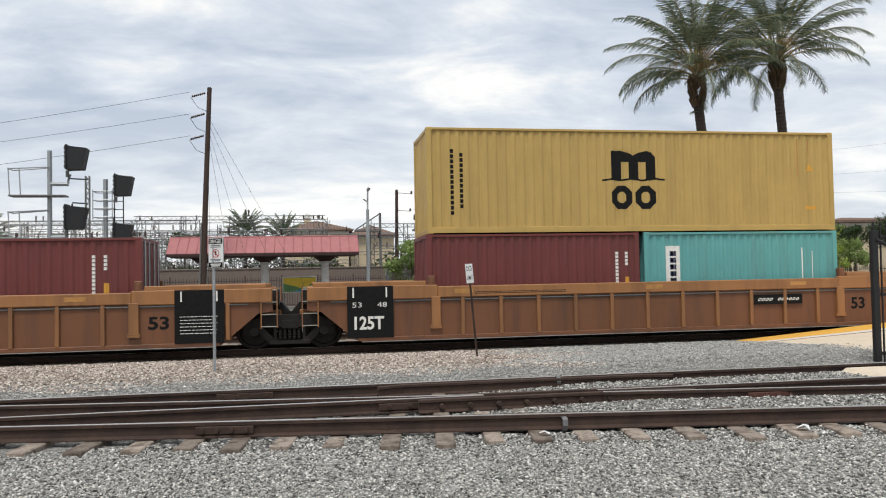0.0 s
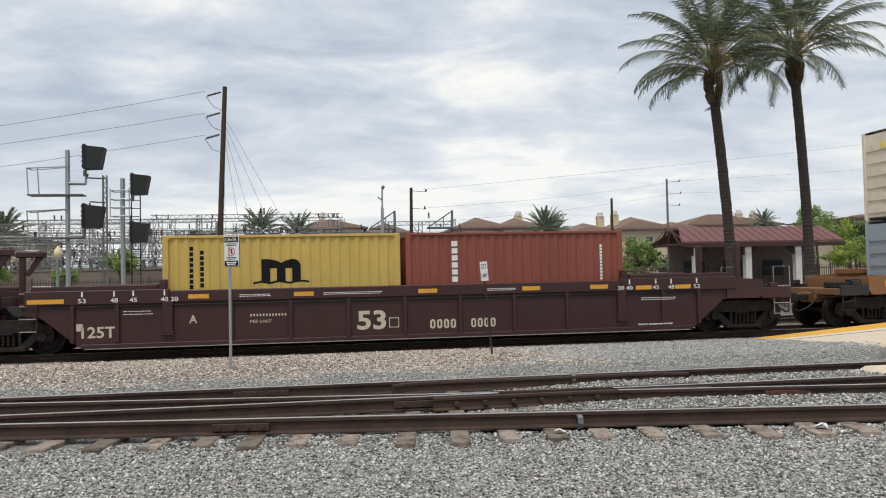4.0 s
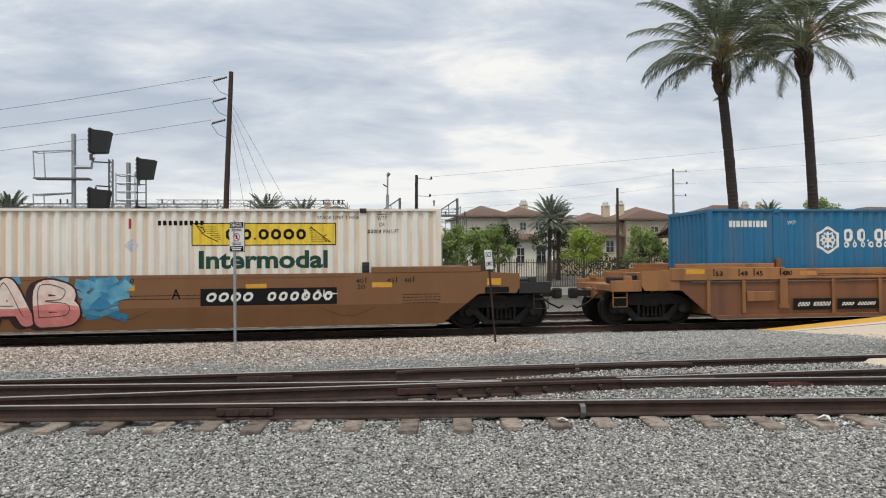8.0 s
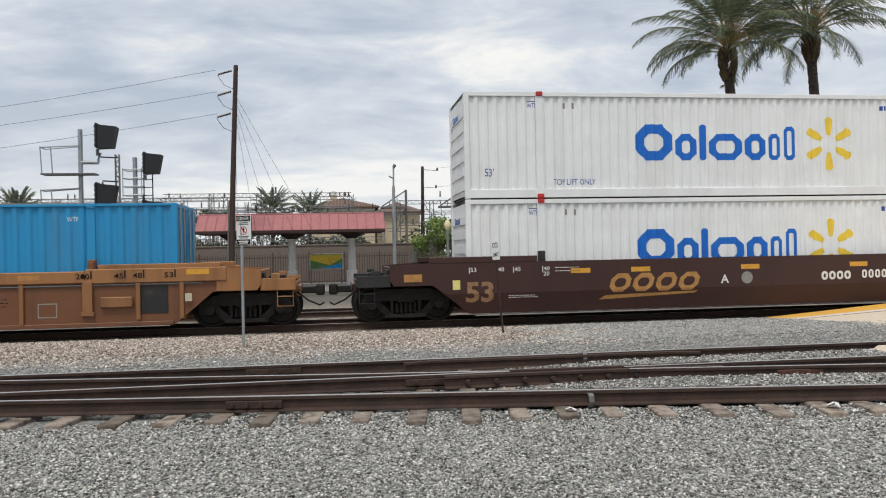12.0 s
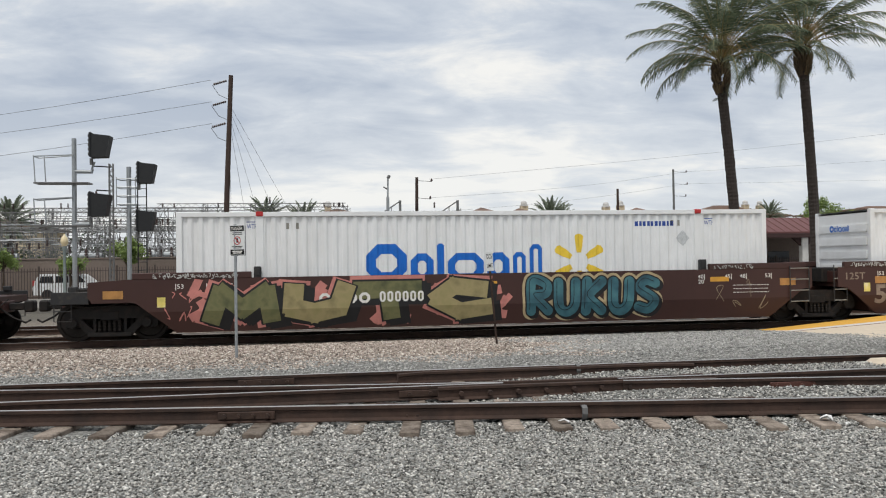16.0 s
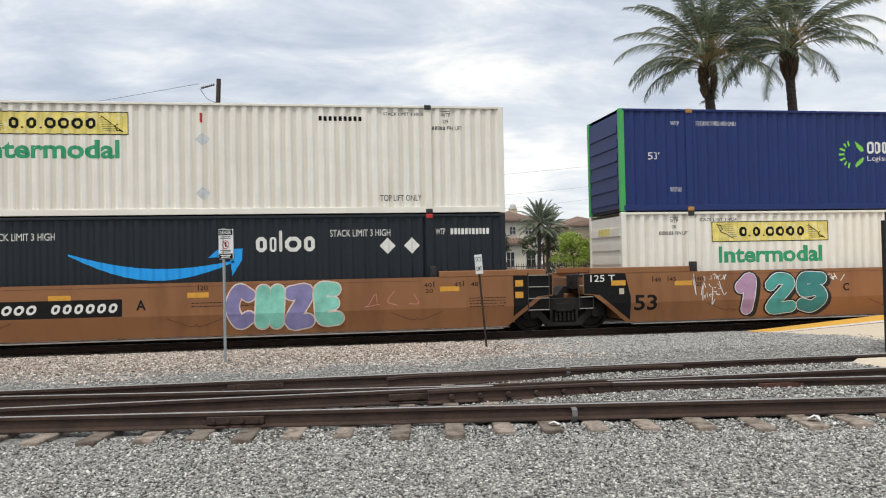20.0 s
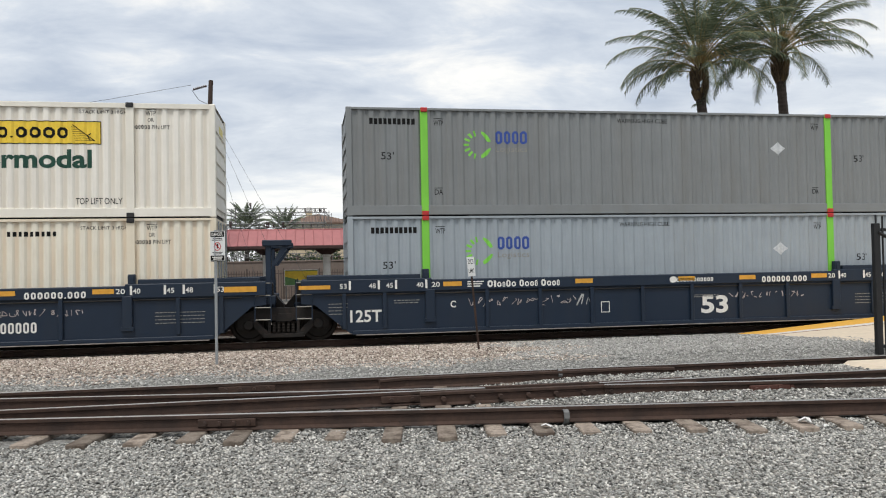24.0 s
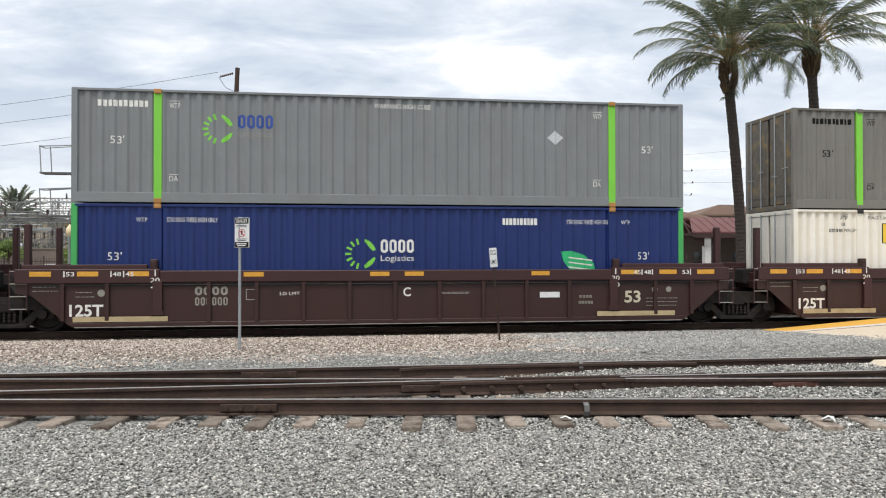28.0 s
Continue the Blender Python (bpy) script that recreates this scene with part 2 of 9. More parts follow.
M["lime"] = paint("lime_green_paint", (0.19, 0.55, 0.055), 0.15, 0.1, tone=(0.1, 0.25, 0.05))
M["green_post"] = paint("green_paint", (0.06, 0.36, 0.10), 0.15, 0.1, tone=(0.04, 0.2, 0.05))
M["ink_red"] = material("red_decal", (0.45, 0.03, 0.03), 0.5, grain=(8, 0.15))
M["ink_brown"] = material("oxide_red_lettering", (0.16, 0.035, 0.022), 0.6, grain=(6, 0.2))
M["foil"] = material("silver_placard", (0.55, 0.57, 0.58), 0.45, 0.3, grain=(20, 0.2))
def airbrush(name, tones, scale):
    """Spray paint that fades from one tone into the next."""
    m = bpy.data.materials.new(name)
    m.use_nodes = True
    nt = m.node_tree
    N, L = nt.nodes.new, nt.links.new
    bs = nt.nodes["Principled BSDF"]
    co, n, r = N("ShaderNodeTexCoord"), N("ShaderNodeTexNoise"), N("ShaderNodeValToRGB")
    n.inputs["Scale"].default_value, n.inputs["Detail"].default_value, n.inputs["Roughness"].default_value = scale, 3, 0.55
    L(co.outputs["Object"], n.inputs["Vector"])
    e = r.color_ramp.elements
    e[0].position, e[0].color, e[1].position, e[1].color = 0.32, (*tones[0], 1), 0.68, (*tones[-1], 1)
    for k, c in enumerate(tones[1:-1]):
        e.new(0.32 + 0.36 * (k + 1) / (len(tones) - 1)).color = (*c, 1)
    L(n.outputs["Fac"], r.inputs[0])
    L(r.outputs[0], bs.inputs["Base Color"])
    bs.inputs["Roughness"].default_value = 0.6
    return m


M["g_dusty"] = airbrush("dusty_silver_spray", [(0.30, 0.25, 0.235), (0.42, 0.36, 0.34), (0.52, 0.46, 0.44)], 4.0)
M["g_chrome"] = airbrush("chrome_spray", [(0.018, 0.016, 0.016), (0.09, 0.08, 0.075), (0.27, 0.24, 0.22), (0.04, 0.034, 0.032)], 2.2)
M["g_moss"] = airbrush("moss_spray", [(0.065, 0.075, 0.03), (0.15, 0.145, 0.06), (0.10, 0.11, 0.045)], 2.0)
M["g_straw"] = airbrush("straw_spray", [(0.20, 0.17, 0.075), (0.31, 0.255, 0.12), (0.25, 0.22, 0.09)], 2.0)
M["g_lagoon"] = airbrush("teal_spray", [(0.02, 0.065, 0.085), (0.035, 0.12, 0.15), (0.06, 0.18, 0.20)], 2.0)
M["g_clay"] = airbrush("clay_spray", [(0.13, 0.095, 0.06), (0.26, 0.20, 0.13), (0.30, 0.24, 0.16)], 2.2)
M["g_stone"] = airbrush("stone_spray", [(0.15, 0.125, 0.095), (0.235, 0.205, 0.16), (0.28, 0.25, 0.20)], 1.6)
M["g_cream"] = airbrush("cream_spray", [(0.62, 0.50, 0.42), (0.70, 0.60, 0.52), (0.66, 0.40, 0.34)], 2.6)
M["g_gloss"] = airbrush("silver_spray", [(0.26, 0.25, 0.235), (0.36, 0.35, 0.33), (0.47, 0.46, 0.44)], 1.8)
M["g_peach"] = airbrush("peach_spray", [(0.24, 0.25, 0.13), (0.36, 0.34, 0.20), (0.50, 0.34, 0.22), (0.48, 0.40, 0.28), (0.27, 0.31, 0.17)], 2.0)
M["g_plum"] = material("plum_spray", (0.035, 0.012, 0.016), 0.6, grain=(6, 0.2))
M["g_sky"] = airbrush("light_blue_spray", [(0.04, 0.17, 0.30), (0.09, 0.30, 0.42), (0.16, 0.40, 0.50)], 2.0)
M["g_soot"] = airbrush("soot_spray", [(0.012, 0.012, 0.014), (0.035, 0.032, 0.03)], 3.0)
for nm, c in dict(g_silver=(0.42, 0.42, 0.40), g_pink=(0.62, 0.22, 0.20), g_rose=(0.72, 0.42, 0.40), g_blue=(0.03, 0.20, 0.36), g_teal=(0.06, 0.30, 0.28), g_mint=(0.22, 0.55, 0.44),
                  g_violet=(0.22, 0.20, 0.38), g_lilac=(0.40, 0.25, 0.38), g_jade=(0.035, 0.20, 0.20), g_white=(0.66, 0.66, 0.64), g_black=(0.012, 0.012, 0.013), g_olive=(0.30, 0.27, 0.09), g_sand=(0.42, 0.33, 0.19), g_orange=(0.52, 0.20, 0.05),
                  g_gold=(0.33, 0.24, 0.10), g_green=(0.13, 0.27, 0.10), g_brown=(0.15, 0.08, 0.05), g_magenta=(0.42, 0.05, 0.19), g_salmon=(0.52, 0.20, 0.17), g_aqua=(0.10, 0.42, 0.45)).items():
    M[nm] = material("spray_paint_" + nm[2:], c, 0.6, grain=(2.5, 0.22), stain=(tuple(v * 0.55 for v in c), 2.2, 0.52, 0.6))
M["galv"] = material("galvanised_steel", (0.34, 0.36, 0.37), 0.5, 0.55, grain=(14, 0.15), bump=0.05)
M["dull_steel"] = material("weathered_grey_steel", (0.17, 0.17, 0.168), 0.6, 0.4, grain=(8, 0.2))
M["signal_black"] = material("matt_black_sheet", (0.014, 0.015, 0.016), 0.6, grain=(10, 0.2))
M["pole_wood"] = material("dark_pole_wood", (0.055, 0.036, 0.029), 0.9, grain=(18, 0.3), stain=((0.03, 0.02, 0.016), 3, 0.5, 0.6), bump=0.5, streak=True)
M["wire"] = material("weathered_wire", (0.10, 0.105, 0.11), 0.6, 0.4)
M["porcelain"] = material("brown_porcelain", (0.06, 0.035, 0.03), 0.3, grain=(9, 0.2))
M["canopy_red"] = material("faded_red_roof_metal", (0.36, 0.135, 0.135), 0.5, 0.1, grain=(3, 0.1), stain=((0.26, 0.10, 0.10), 2, 0.5, 0.5), streak=True)
M["roof_maroon"] = material("maroon_roof_metal", (0.15, 0.062, 0.058), 0.5, 0.1, grain=(3, 0.15))
M["soffit"] = material("dark_brown_timber", (0.045, 0.022, 0.020), 0.7, grain=(10, 0.2))
M["column"] = material("pale_plaster_column", (0.55, 0.54, 0.52), 0.8, grain=(6, 0.1), bump=0.1)
M["stucco"] = material("cream_stucco", (0.56, 0.47, 0.33), 0.9, grain=(3, 0.08), stain=((0.45, 0.36, 0.24), 0.6, 0.5, 0.4), bump=0.2)
M["stucco_pale"] = material("pale_stucco", (0.66, 0.62, 0.53), 0.9, grain=(3, 0.06), bump=0.2)
M["tile_roof"] = material("clay_roof_tile", (0.175, 0.115, 0.088), 0.85, grain=(6, 0.25), stain=((0.11, 0.07, 0.055), 1.5, 0.5, 0.6), rand=0.12)
M["window_glass"] = material("dark_window_glass", (0.03, 0.035, 0.04), 0.08, 0.0, spec=0.6)
M["window_trim"] = material("white_window_trim", (0.58, 0.56, 0.52), 0.7, grain=(8, 0.06))
M["concrete"] = material("pale_concrete", (0.44, 0.39, 0.32), 0.9, grain=(7, 0.1), stain=((0.30, 0.26, 0.21), 1.2, 0.5, 0.5), bump=0.2)
M["cream_slab"] = material("cream_concrete", (0.58, 0.49, 0.38), 0.9, grain=(7, 0.1), stain=((0.42, 0.34, 0.26), 1.0, 0.55, 0.5), bump=0.15)
M["old_slab"] = material("weathered_grey_concrete", (0.19, 0.178, 0.158), 0.9, grain=(7, 0.12), stain=((0.12, 0.11, 0.097), 1.2, 0.5, 0.6), bump=0.2)
M["slab_joint"] = material("brown_slab_joint", (0.22, 0.13, 0.09), 0.9, grain=(9, 0.2))
# pale colour carries the highlight line of the bottom edges; hand rails share it
M["pale_edge"] = material("pale_edge_steel", (0.27, 0.245, 0.225), 0.7, grain=(5, 0.4), stain=((0.07, 0.05, 0.04), 1.4, 0.5, 0.5))
M["car_white"] = material("white_car_paint", (0.78, 0.79, 0.80), 0.3, spec=0.5)
M["ink_faint"] = material("worn_off_lettering", (0.125, 0.050, 0.032), 0.7, grain=(5, 0.3))
M["ink_cream"] = material("cream_lettering", (0.50, 0.45, 0.34), 0.6, grain=(10, 0.15))
M["ink_dimgold"] = material("worn_gold_lettering", (0.27, 0.15, 0.075), 0.6, grain=(6, 0.3))
M["line_yellow"] = material("worn_yellow_stripe", (0.66, 0.36, 0.06), 0.8, grain=(12, 0.15), bump=0.3)
M["line_white"] = material("worn_white_stripe", (0.60, 0.57, 0.52), 0.8, grain=(12, 0.1))
M["iron"] = material("black_painted_iron", (0.018, 0.018, 0.019), 0.5, 0.2, grain=(10, 0.2))
M["fence_iron"] = material("brown_fence_iron", (0.07, 0.052, 0.045), 0.6, 0.2, grain=(10, 0.2))
M["sign_white"] = material("white_sign_face", (0.68, 0.69, 0.68), 0.5, grain=(14, 0.06), stain=((0.45, 0.42, 0.36), 4, 0.55, 0.4))
M["litter"] = material("white_paper_litter", (0.75, 0.74, 0.72), 0.8, grain=(20, 0.08))
M["globe"] = material("frosted_cream_glass", (0.70, 0.58, 0.36), 0.3, grain=(6, 0.05))
M["lamp_post"] = material("grey_green_post_paint", (0.20, 0.235, 0.225), 0.5, grain=(6, 0.1))
M["wall_brown"] = material("brown_block_wall", (0.17, 0.135, 0.115), 0.9, grain=(5, 0.12), bump=0.3)
M["trunk"] = material("palm_trunk_bark", (0.055, 0.043, 0.037), 0.95, grain=(22, 0.35), bump=0.8, bscale=30)
M["bark"] = material("tree_bark", (0.09, 0.065, 0.045), 0.95, grain=(20, 0.3), bump=0.6)


def leaf_material(name, a, b, dry=None):
    m = bpy.data.materials.new(name)
    m.use_nodes = True
    nt = m.node_tree
    N, L = nt.nodes.new, nt.links.new
    bs = nt.nodes["Principled BSDF"]
    g, r = N("ShaderNodeNewGeometry"), N("ShaderNodeValToRGB")
    r.color_ramp.elements[0].color, r.color_ramp.elements[1].color = (*a, 1), (*b, 1)
    if dry:
        x = r.color_ramp.elements.new(0.93)
        x.color = (*b, 1)
        r.color_ramp.elements[-1].color = (*dry, 1)
    L(g.outputs["Random Per Island"], r.inputs[0])
    L(r.outputs[0], bs.inputs["Base Color"])
    bs.inputs["Roughness"].default_value, bs.inputs["Specular IOR Level"].default_value = 0.55, 0.3
    tr, mx = N("ShaderNodeBsdfTranslucent"), N("ShaderNodeMixShader")
    L(r.outputs[0], tr.inputs["Color"])
    mx.inputs[0].default_value = 0.35
    L(bs.outputs[0], mx.inputs[1])
    L(tr.outputs[0], mx.inputs[2])
    L(mx.outputs[0], nt.nodes["Material Output"].inputs[0])
    return m


M["frond"] = leaf_material("date_palm_leaflet", (0.055, 0.078, 0.045), (0.175, 0.205, 0.125), (0.40, 0.31, 0.16))
M["frond_dry"] = leaf_material("dry_palm_boot", (0.07, 0.05, 0.034), (0.20, 0.14, 0.075))
M["midrib"] = leaf_material("palm_midrib", (0.22, 0.20, 0.09), (0.34, 0.28, 0.13))
M["stalk"] = leaf_material("orange_fruit_stalk", (0.30, 0.19, 0.07), (0.45, 0.33, 0.16))
# far palms: distance haze is mixed into a paler leaf colour
M["far_frond"] = leaf_material("haze_tinted_leaflet", (0.14, 0.17, 0.12), (0.24, 0.27, 0.19))
M["leaf"] = leaf_material("fresh_leaf", (0.13, 0.195, 0.055), (0.31, 0.39, 0.13))
M["leaf_dark"] = leaf_material("dark_leaf", (0.022, 0.045, 0.016), (0.06, 0.09, 0.03))
M["leaf_lime"] = leaf_material("yellow_green_leaf", (0.19, 0.28, 0.04), (0.40, 0.47, 0.10))


def stone_material(name, tones):
    m = bpy.data.materials.new(name)
    m.use_nodes = True
    nt = m.node_tree
    N, L = nt.nodes.new, nt.links.new
    bs = nt.nodes["Principled BSDF"]
    g, r = N("ShaderNodeNewGeometry"), N("ShaderNodeValToRGB")
    e = r.color_ramp.elements
    e[0].color, e[1].color = (*tones[0], 1), (*tones[-1], 1)
    for k, c in enumerate(tones[1:-1]):
        x = e.new((k + 1) / (len(tones) - 1))
        x.color = (*c, 1)
    L(g.outputs["Random Per Island"], r.inputs[0])
    L(r.outputs[0], bs.inputs["Base Color"])
    bs.inputs["Roughness"].default_value, bs.inputs["Specular IOR Level"].default_value = 0.9, 0.2
    return m


M["stone_grey"] = stone_material("crushed_grey_stone", [(0.05, 0.049, 0.046), (0.13, 0.128, 0.12), (0.25, 0.236, 0.212), (0.28, 0.285, 0.273), (0.37, 0.36, 0.33), (0.32, 0.325, 0.31), (0.50, 0.475, 0.43), (0.70, 0.685, 0.645)])
M["stone_far"] = stone_material("settled_grey_stone", [(0.202, 0.199, 0.187), (0.273, 0.268, 0.252), (0.323, 0.318, 0.299), (0.374, 0.367, 0.346), (0.485, 0.477, 0.449)])
M["stone_tan"] = stone_material("crushed_tan_stone", [(0.13, 0.10, 0.085), (0.30, 0.245, 0.205), (0.44, 0.365, 0.31), (0.52, 0.45, 0.385), (0.76, 0.70, 0.63)])


def ground_material():
    m = bpy.data.materials.new("track_ballast")
    m.use_nodes = True
    nt = m.node_tree
    N, L = nt.nodes.new, nt.links.new
    bs = nt.nodes["Principled BSDF"]
    co = N("ShaderNodeTexCoord")
    sep = N("ShaderNodeSeparateXYZ")
    L(co.outputs["Object"], sep.inputs[0])
    v = N("ShaderNodeTexVoronoi")
    v.inputs["Scale"].default_value = 26
    L(co.outputs["Object"], v.inputs["Vector"])
    bw = N("ShaderNodeSeparateColor")
    L(v.outputs["Color"], bw.inputs[0])
    ga, ta = N("ShaderNodeValToRGB"), N("ShaderNodeValToRGB")
    for r, lo, hi in ((ga, (0.111, 0.109, 0.103), (0.292, 0.288, 0.27)), (ta, (0.13, 0.11, 0.09), (0.42, 0.36, 0.30))):
        r.color_ramp.elements[0].color, r.color_ramp.elements[1].color = (*lo, 1), (*hi, 1)
        L(bw.outputs[0], r.inputs[0])
    n = N("ShaderNodeTexNoise")
    n.inputs["Scale"].default_value, n.inputs["Detail"].default_value = 0.35, 4
    L(co.outputs["Object"], n.inputs["Vector"])
    # the tan, dusty band beside the running line
    def band(sock, a, b):
        r = N("ShaderNodeMapRange")
        r.inputs["From Min"].default_value, r.inputs["From Max"].default_value = a, b
        L(sock, r.inputs["Value"])
        return r.outputs[0]
    def mul(a, b):
        x = N("ShaderNodeMath")
        x.operation = "MULTIPLY"
        L(a, x.inputs[0])
        L(b, x.inputs[1])
        return x.outputs[0]
    tan = mul(band(sep.outputs["Y"], 14.4, 16.6), band(sep.outputs["X"], 6.4, 4.6))
    tan = mul(tan, band(n.outputs["Fac"], 0.25, 0.5))
    mx = N("ShaderNodeMix")
    mx.data_type = "RGBA"
    L(tan, mx.inputs[0])
    L(ga.outputs[0], mx.inputs[6])
    L(ta.outputs[0], mx.inputs[7])
    far = band(sep.outputs["Y"], 28.0, 34.0)
    m2 = N("ShaderNodeMix")
    m2.data_type = "RGBA"
    L(far, m2.inputs[0])
    L(mx.outputs[2], m2.inputs[6])
    m2.inputs[7].default_value = (0.125, 0.115, 0.097, 1)
    L(m2.outputs[2], bs.inputs["Base Color"])
    bs.inputs["Roughness"].default_value, bs.inputs["Specular IOR Level"].default_value = 0.95, 0.15
    bp = N("ShaderNodeBump")
    bp.inputs["Strength"].default_value, bp.inputs["Distance"].default_value = 0.8, 0.03
    L(v.outputs["Distance"], bp.inputs["Height"])
    L(bp.outputs[0], bs.inputs["Normal"])
    return m


M["ground"] = ground_material()


# ---------------------------------------------------------------- mesh helpers
class Shape:
    """Collects vertices and faces of one part."""

    def __init__(self):
        self.v, self.f = [], []

    def add(self, verts, faces):
        n = len(self.v)
        self.v += [tuple(p) for p in verts]
        self.f += [tuple(n + i for i in f) for f in faces]
        return self

    def box(self, x0, x1, y0, y1, z0, z1, c=0.0):
        if c <= 0:
            v = [(x, y, z) for z in (z0, z1) for y in (y0, y1) for x in (x0, x1)]
            return self.add(v, [(0, 2, 3, 1), (4, 5, 7, 6), (0, 1, 5, 4), (2, 6, 7, 3), (0, 4, 6, 2), (1, 3, 7, 5)])
        v, idx = [], {}
        lim = ((x0, x1), (y0, y1), (z0, z1))
        for s in [(a, b, d) for a in (0, 1) for b in (0, 1) for d in (0, 1)]:
            for ax in range(3):
                p = [lim[k][s[k]] + (0 if k == ax else (c if s[k] == 0 else -c)) for k in range(3)]
                idx[s, ax] = len(v)
                v.append(p)
        f = []
        for s in [(a, b, d) for a in (0, 1) for b in (0, 1) for d in (0, 1)]:
            t = [idx[s, 0], idx[s, 1], idx[s, 2]]
            f.append(t if sum(s) % 2 else t[::-1])
        for ax in range(3):
            b, d = [k for k in range(3) if k != ax]
            for side in (0, 1):
                q = []
                for u, w in ((0, 0), (1, 0), (1, 1), (0, 1)):
                    s = [0, 0, 0]
                    s[ax], s[b], s[d] = side, u, w
                    q.append(idx[tuple(s), ax])
                flip = (side == 1) == (ax != 1)
                f.append(q if flip else q[::-1])
            for u in (0, 1):
                for w in (0, 1):
                    s0, s1 = [0, 0, 0], [0, 0, 0]
                    s0[b], s0[d], s1[b], s1[d] = u, w, u, w
                    s1[ax] = 1
                    q = [idx[tuple(s0), b], idx[tuple(s1), b], idx[tuple(s1), d], idx[tuple(s0), d]]
                    f.append(q if ((u + w) % 2 == 1) == (ax != 1) else q[::-1])
        return self.add(v, f)

    def prism(self, poly, y0, y1):
        """A polygon in x and z, counter-clockwise as seen from -y, pushed from y0 back to y1."""
        n = len(poly)
        v = [(x, y0, z) for x, z in poly] + [(x, y1, z) for x, z in poly]
        f = [tuple(range(n)), tuple(range(2 * n - 1, n - 1, -1))]
        f += [(i, i + n, (i + 1) % n + n, (i + 1) % n) for i in range(n)]
        return self.add(v, f)

    def tube(self, pts, r, n=6, r1=None, caps=True):
        pts = [Vector(p) for p in pts]
        v, f = [], []
        for k, p in enumerate(pts):
            d = (pts[min(k + 1, len(pts) - 1)] - pts[max(k - 1, 0)]).normalized()
            a = d.orthogonal().normalized()
            if abs(d.z) < 0.95:
                a = d.cross(Vector((0, 0, 1))).normalized()
            b = d.cross(a)
            rr = r if r1 is None else r + (r1 - r) * k / (len(pts) - 1)
            v += [p + rr * (math.cos(6.28318 * i / n) * a + math.sin(6.28318 * i / n) * b) for i in range(n)]
        for k in range(len(pts) - 1):
            f += [(k * n + i, k * n + (i + 1) % n, (k + 1) * n + (i + 1) % n, (k + 1) * n + i) for i in range(n)]
        if caps:
            f += [tuple(range(n - 1, -1, -1)), tuple(range((len(pts) - 1) * n, len(pts) * n))]
        return self.add(v, f)

    def lathe(self, prof, axis="z", at=(0, 0, 0), n=16):
        """A profile of (radius, along) turned about an axis."""
        v, f = [], []
        for r, h in prof:
            for i in range(n):
                c, s = r * math.cos(6.28318 * i / n), r * math.sin(6.28318 * i / n)
                p = {"z": (c, s, h), "y": (c, h, s), "x": (h, c, s)}[axis]
                v.append(tuple(p[k] + at[k] for k in range(3)))
        for k in range(len(prof) - 1):
            f += [(k * n + i, k * n + (i + 1) % n, (k + 1) * n + (i + 1) % n, (k + 1) * n + i) for i in range(n)]
        f += [tuple(range(n - 1, -1, -1)), tuple(range((len(prof) - 1) * n, len(prof) * n))]
        return self.add(v, f)

    def mesh(self, name, smooth=False):
        me = bpy.data.meshes.new(name)
        me.from_pydata(self.v, [], self.f)
        bm = bmesh.new()
        bm.from_mesh(me)
        bmesh.ops.recalc_face_normals(bm, faces=bm.faces)
        bm.to_mesh(me)
        bm.free()
        if smooth:
            me.shade_smooth()
            me.set_sharp_from_angle(angle=radians(38))
        return me


CACHE = {}


def part(name, shape, mat, parent, label="", at=None, key=None, smooth=False):
    """Links a Shape, or a mesh made earlier, as one mesh object under a thing or a part."""
    if isinstance(shape, Shape):
        me = shape.mesh(name, smooth)
    else:
        me = shape
    if not me.materials:
        me.materials.append(mat)
    ob = new(name, me)
    if me.materials[0] != mat:
        ob.material_slots[0].link = "OBJECT"
        ob.material_slots[0].material = mat
    if parent is not None:
        ob.parent = parent
    if at is not None:
        ob.matrix_local = at if isinstance(at, Matrix) else Matrix.Translation(at)
    if label:
        ob["label"] = label
    return ob


def shared(key, build, smooth=False):
    """A mesh built once and used by alike parts."""
    if key not in CACHE:
        CACHE[key] = build().mesh(str(key[0]), smooth)
    return CACHE[key]


def thing(name, label, category, at=(0, 0, 0), group="", kind=""):
    e = new(name)
    e.empty_display_size = 0.3
    e.matrix_basis = at if isinstance(at, Matrix) else Matrix.Translation(at)
    return tagged(e, label, category, group, kind)


TEXTS = {}


def text_mesh(words, bold=0.0):
    """The outline of words in the built-in font, laid into the unit square in x and z."""
    if (words, bold) not in TEXTS:
        cu = bpy.data.curves.new("words", "FONT")
        cu.body, cu.size, cu.offset, cu.resolution_u = words, 1.0, bold, 3
        ob = bpy.data.objects.new("words", cu)
        me = bpy.data.meshes.new_from_object(ob)
        bpy.data.objects.remove(ob)
        bpy.data.curves.remove(cu)
        co = np.zeros(len(me.vertices) * 3)
        me.vertices.foreach_get("co", co)
        co = co.reshape(-1, 3)
        lo, hi = co.min(0), co.max(0)
        TEXTS[words, bold] = ((co - lo) / np.maximum(hi - lo, 1e-6), [tuple(p.vertices) for p in me.polygons])
        bpy.data.meshes.remove(me)
    return TEXTS[words, bold]


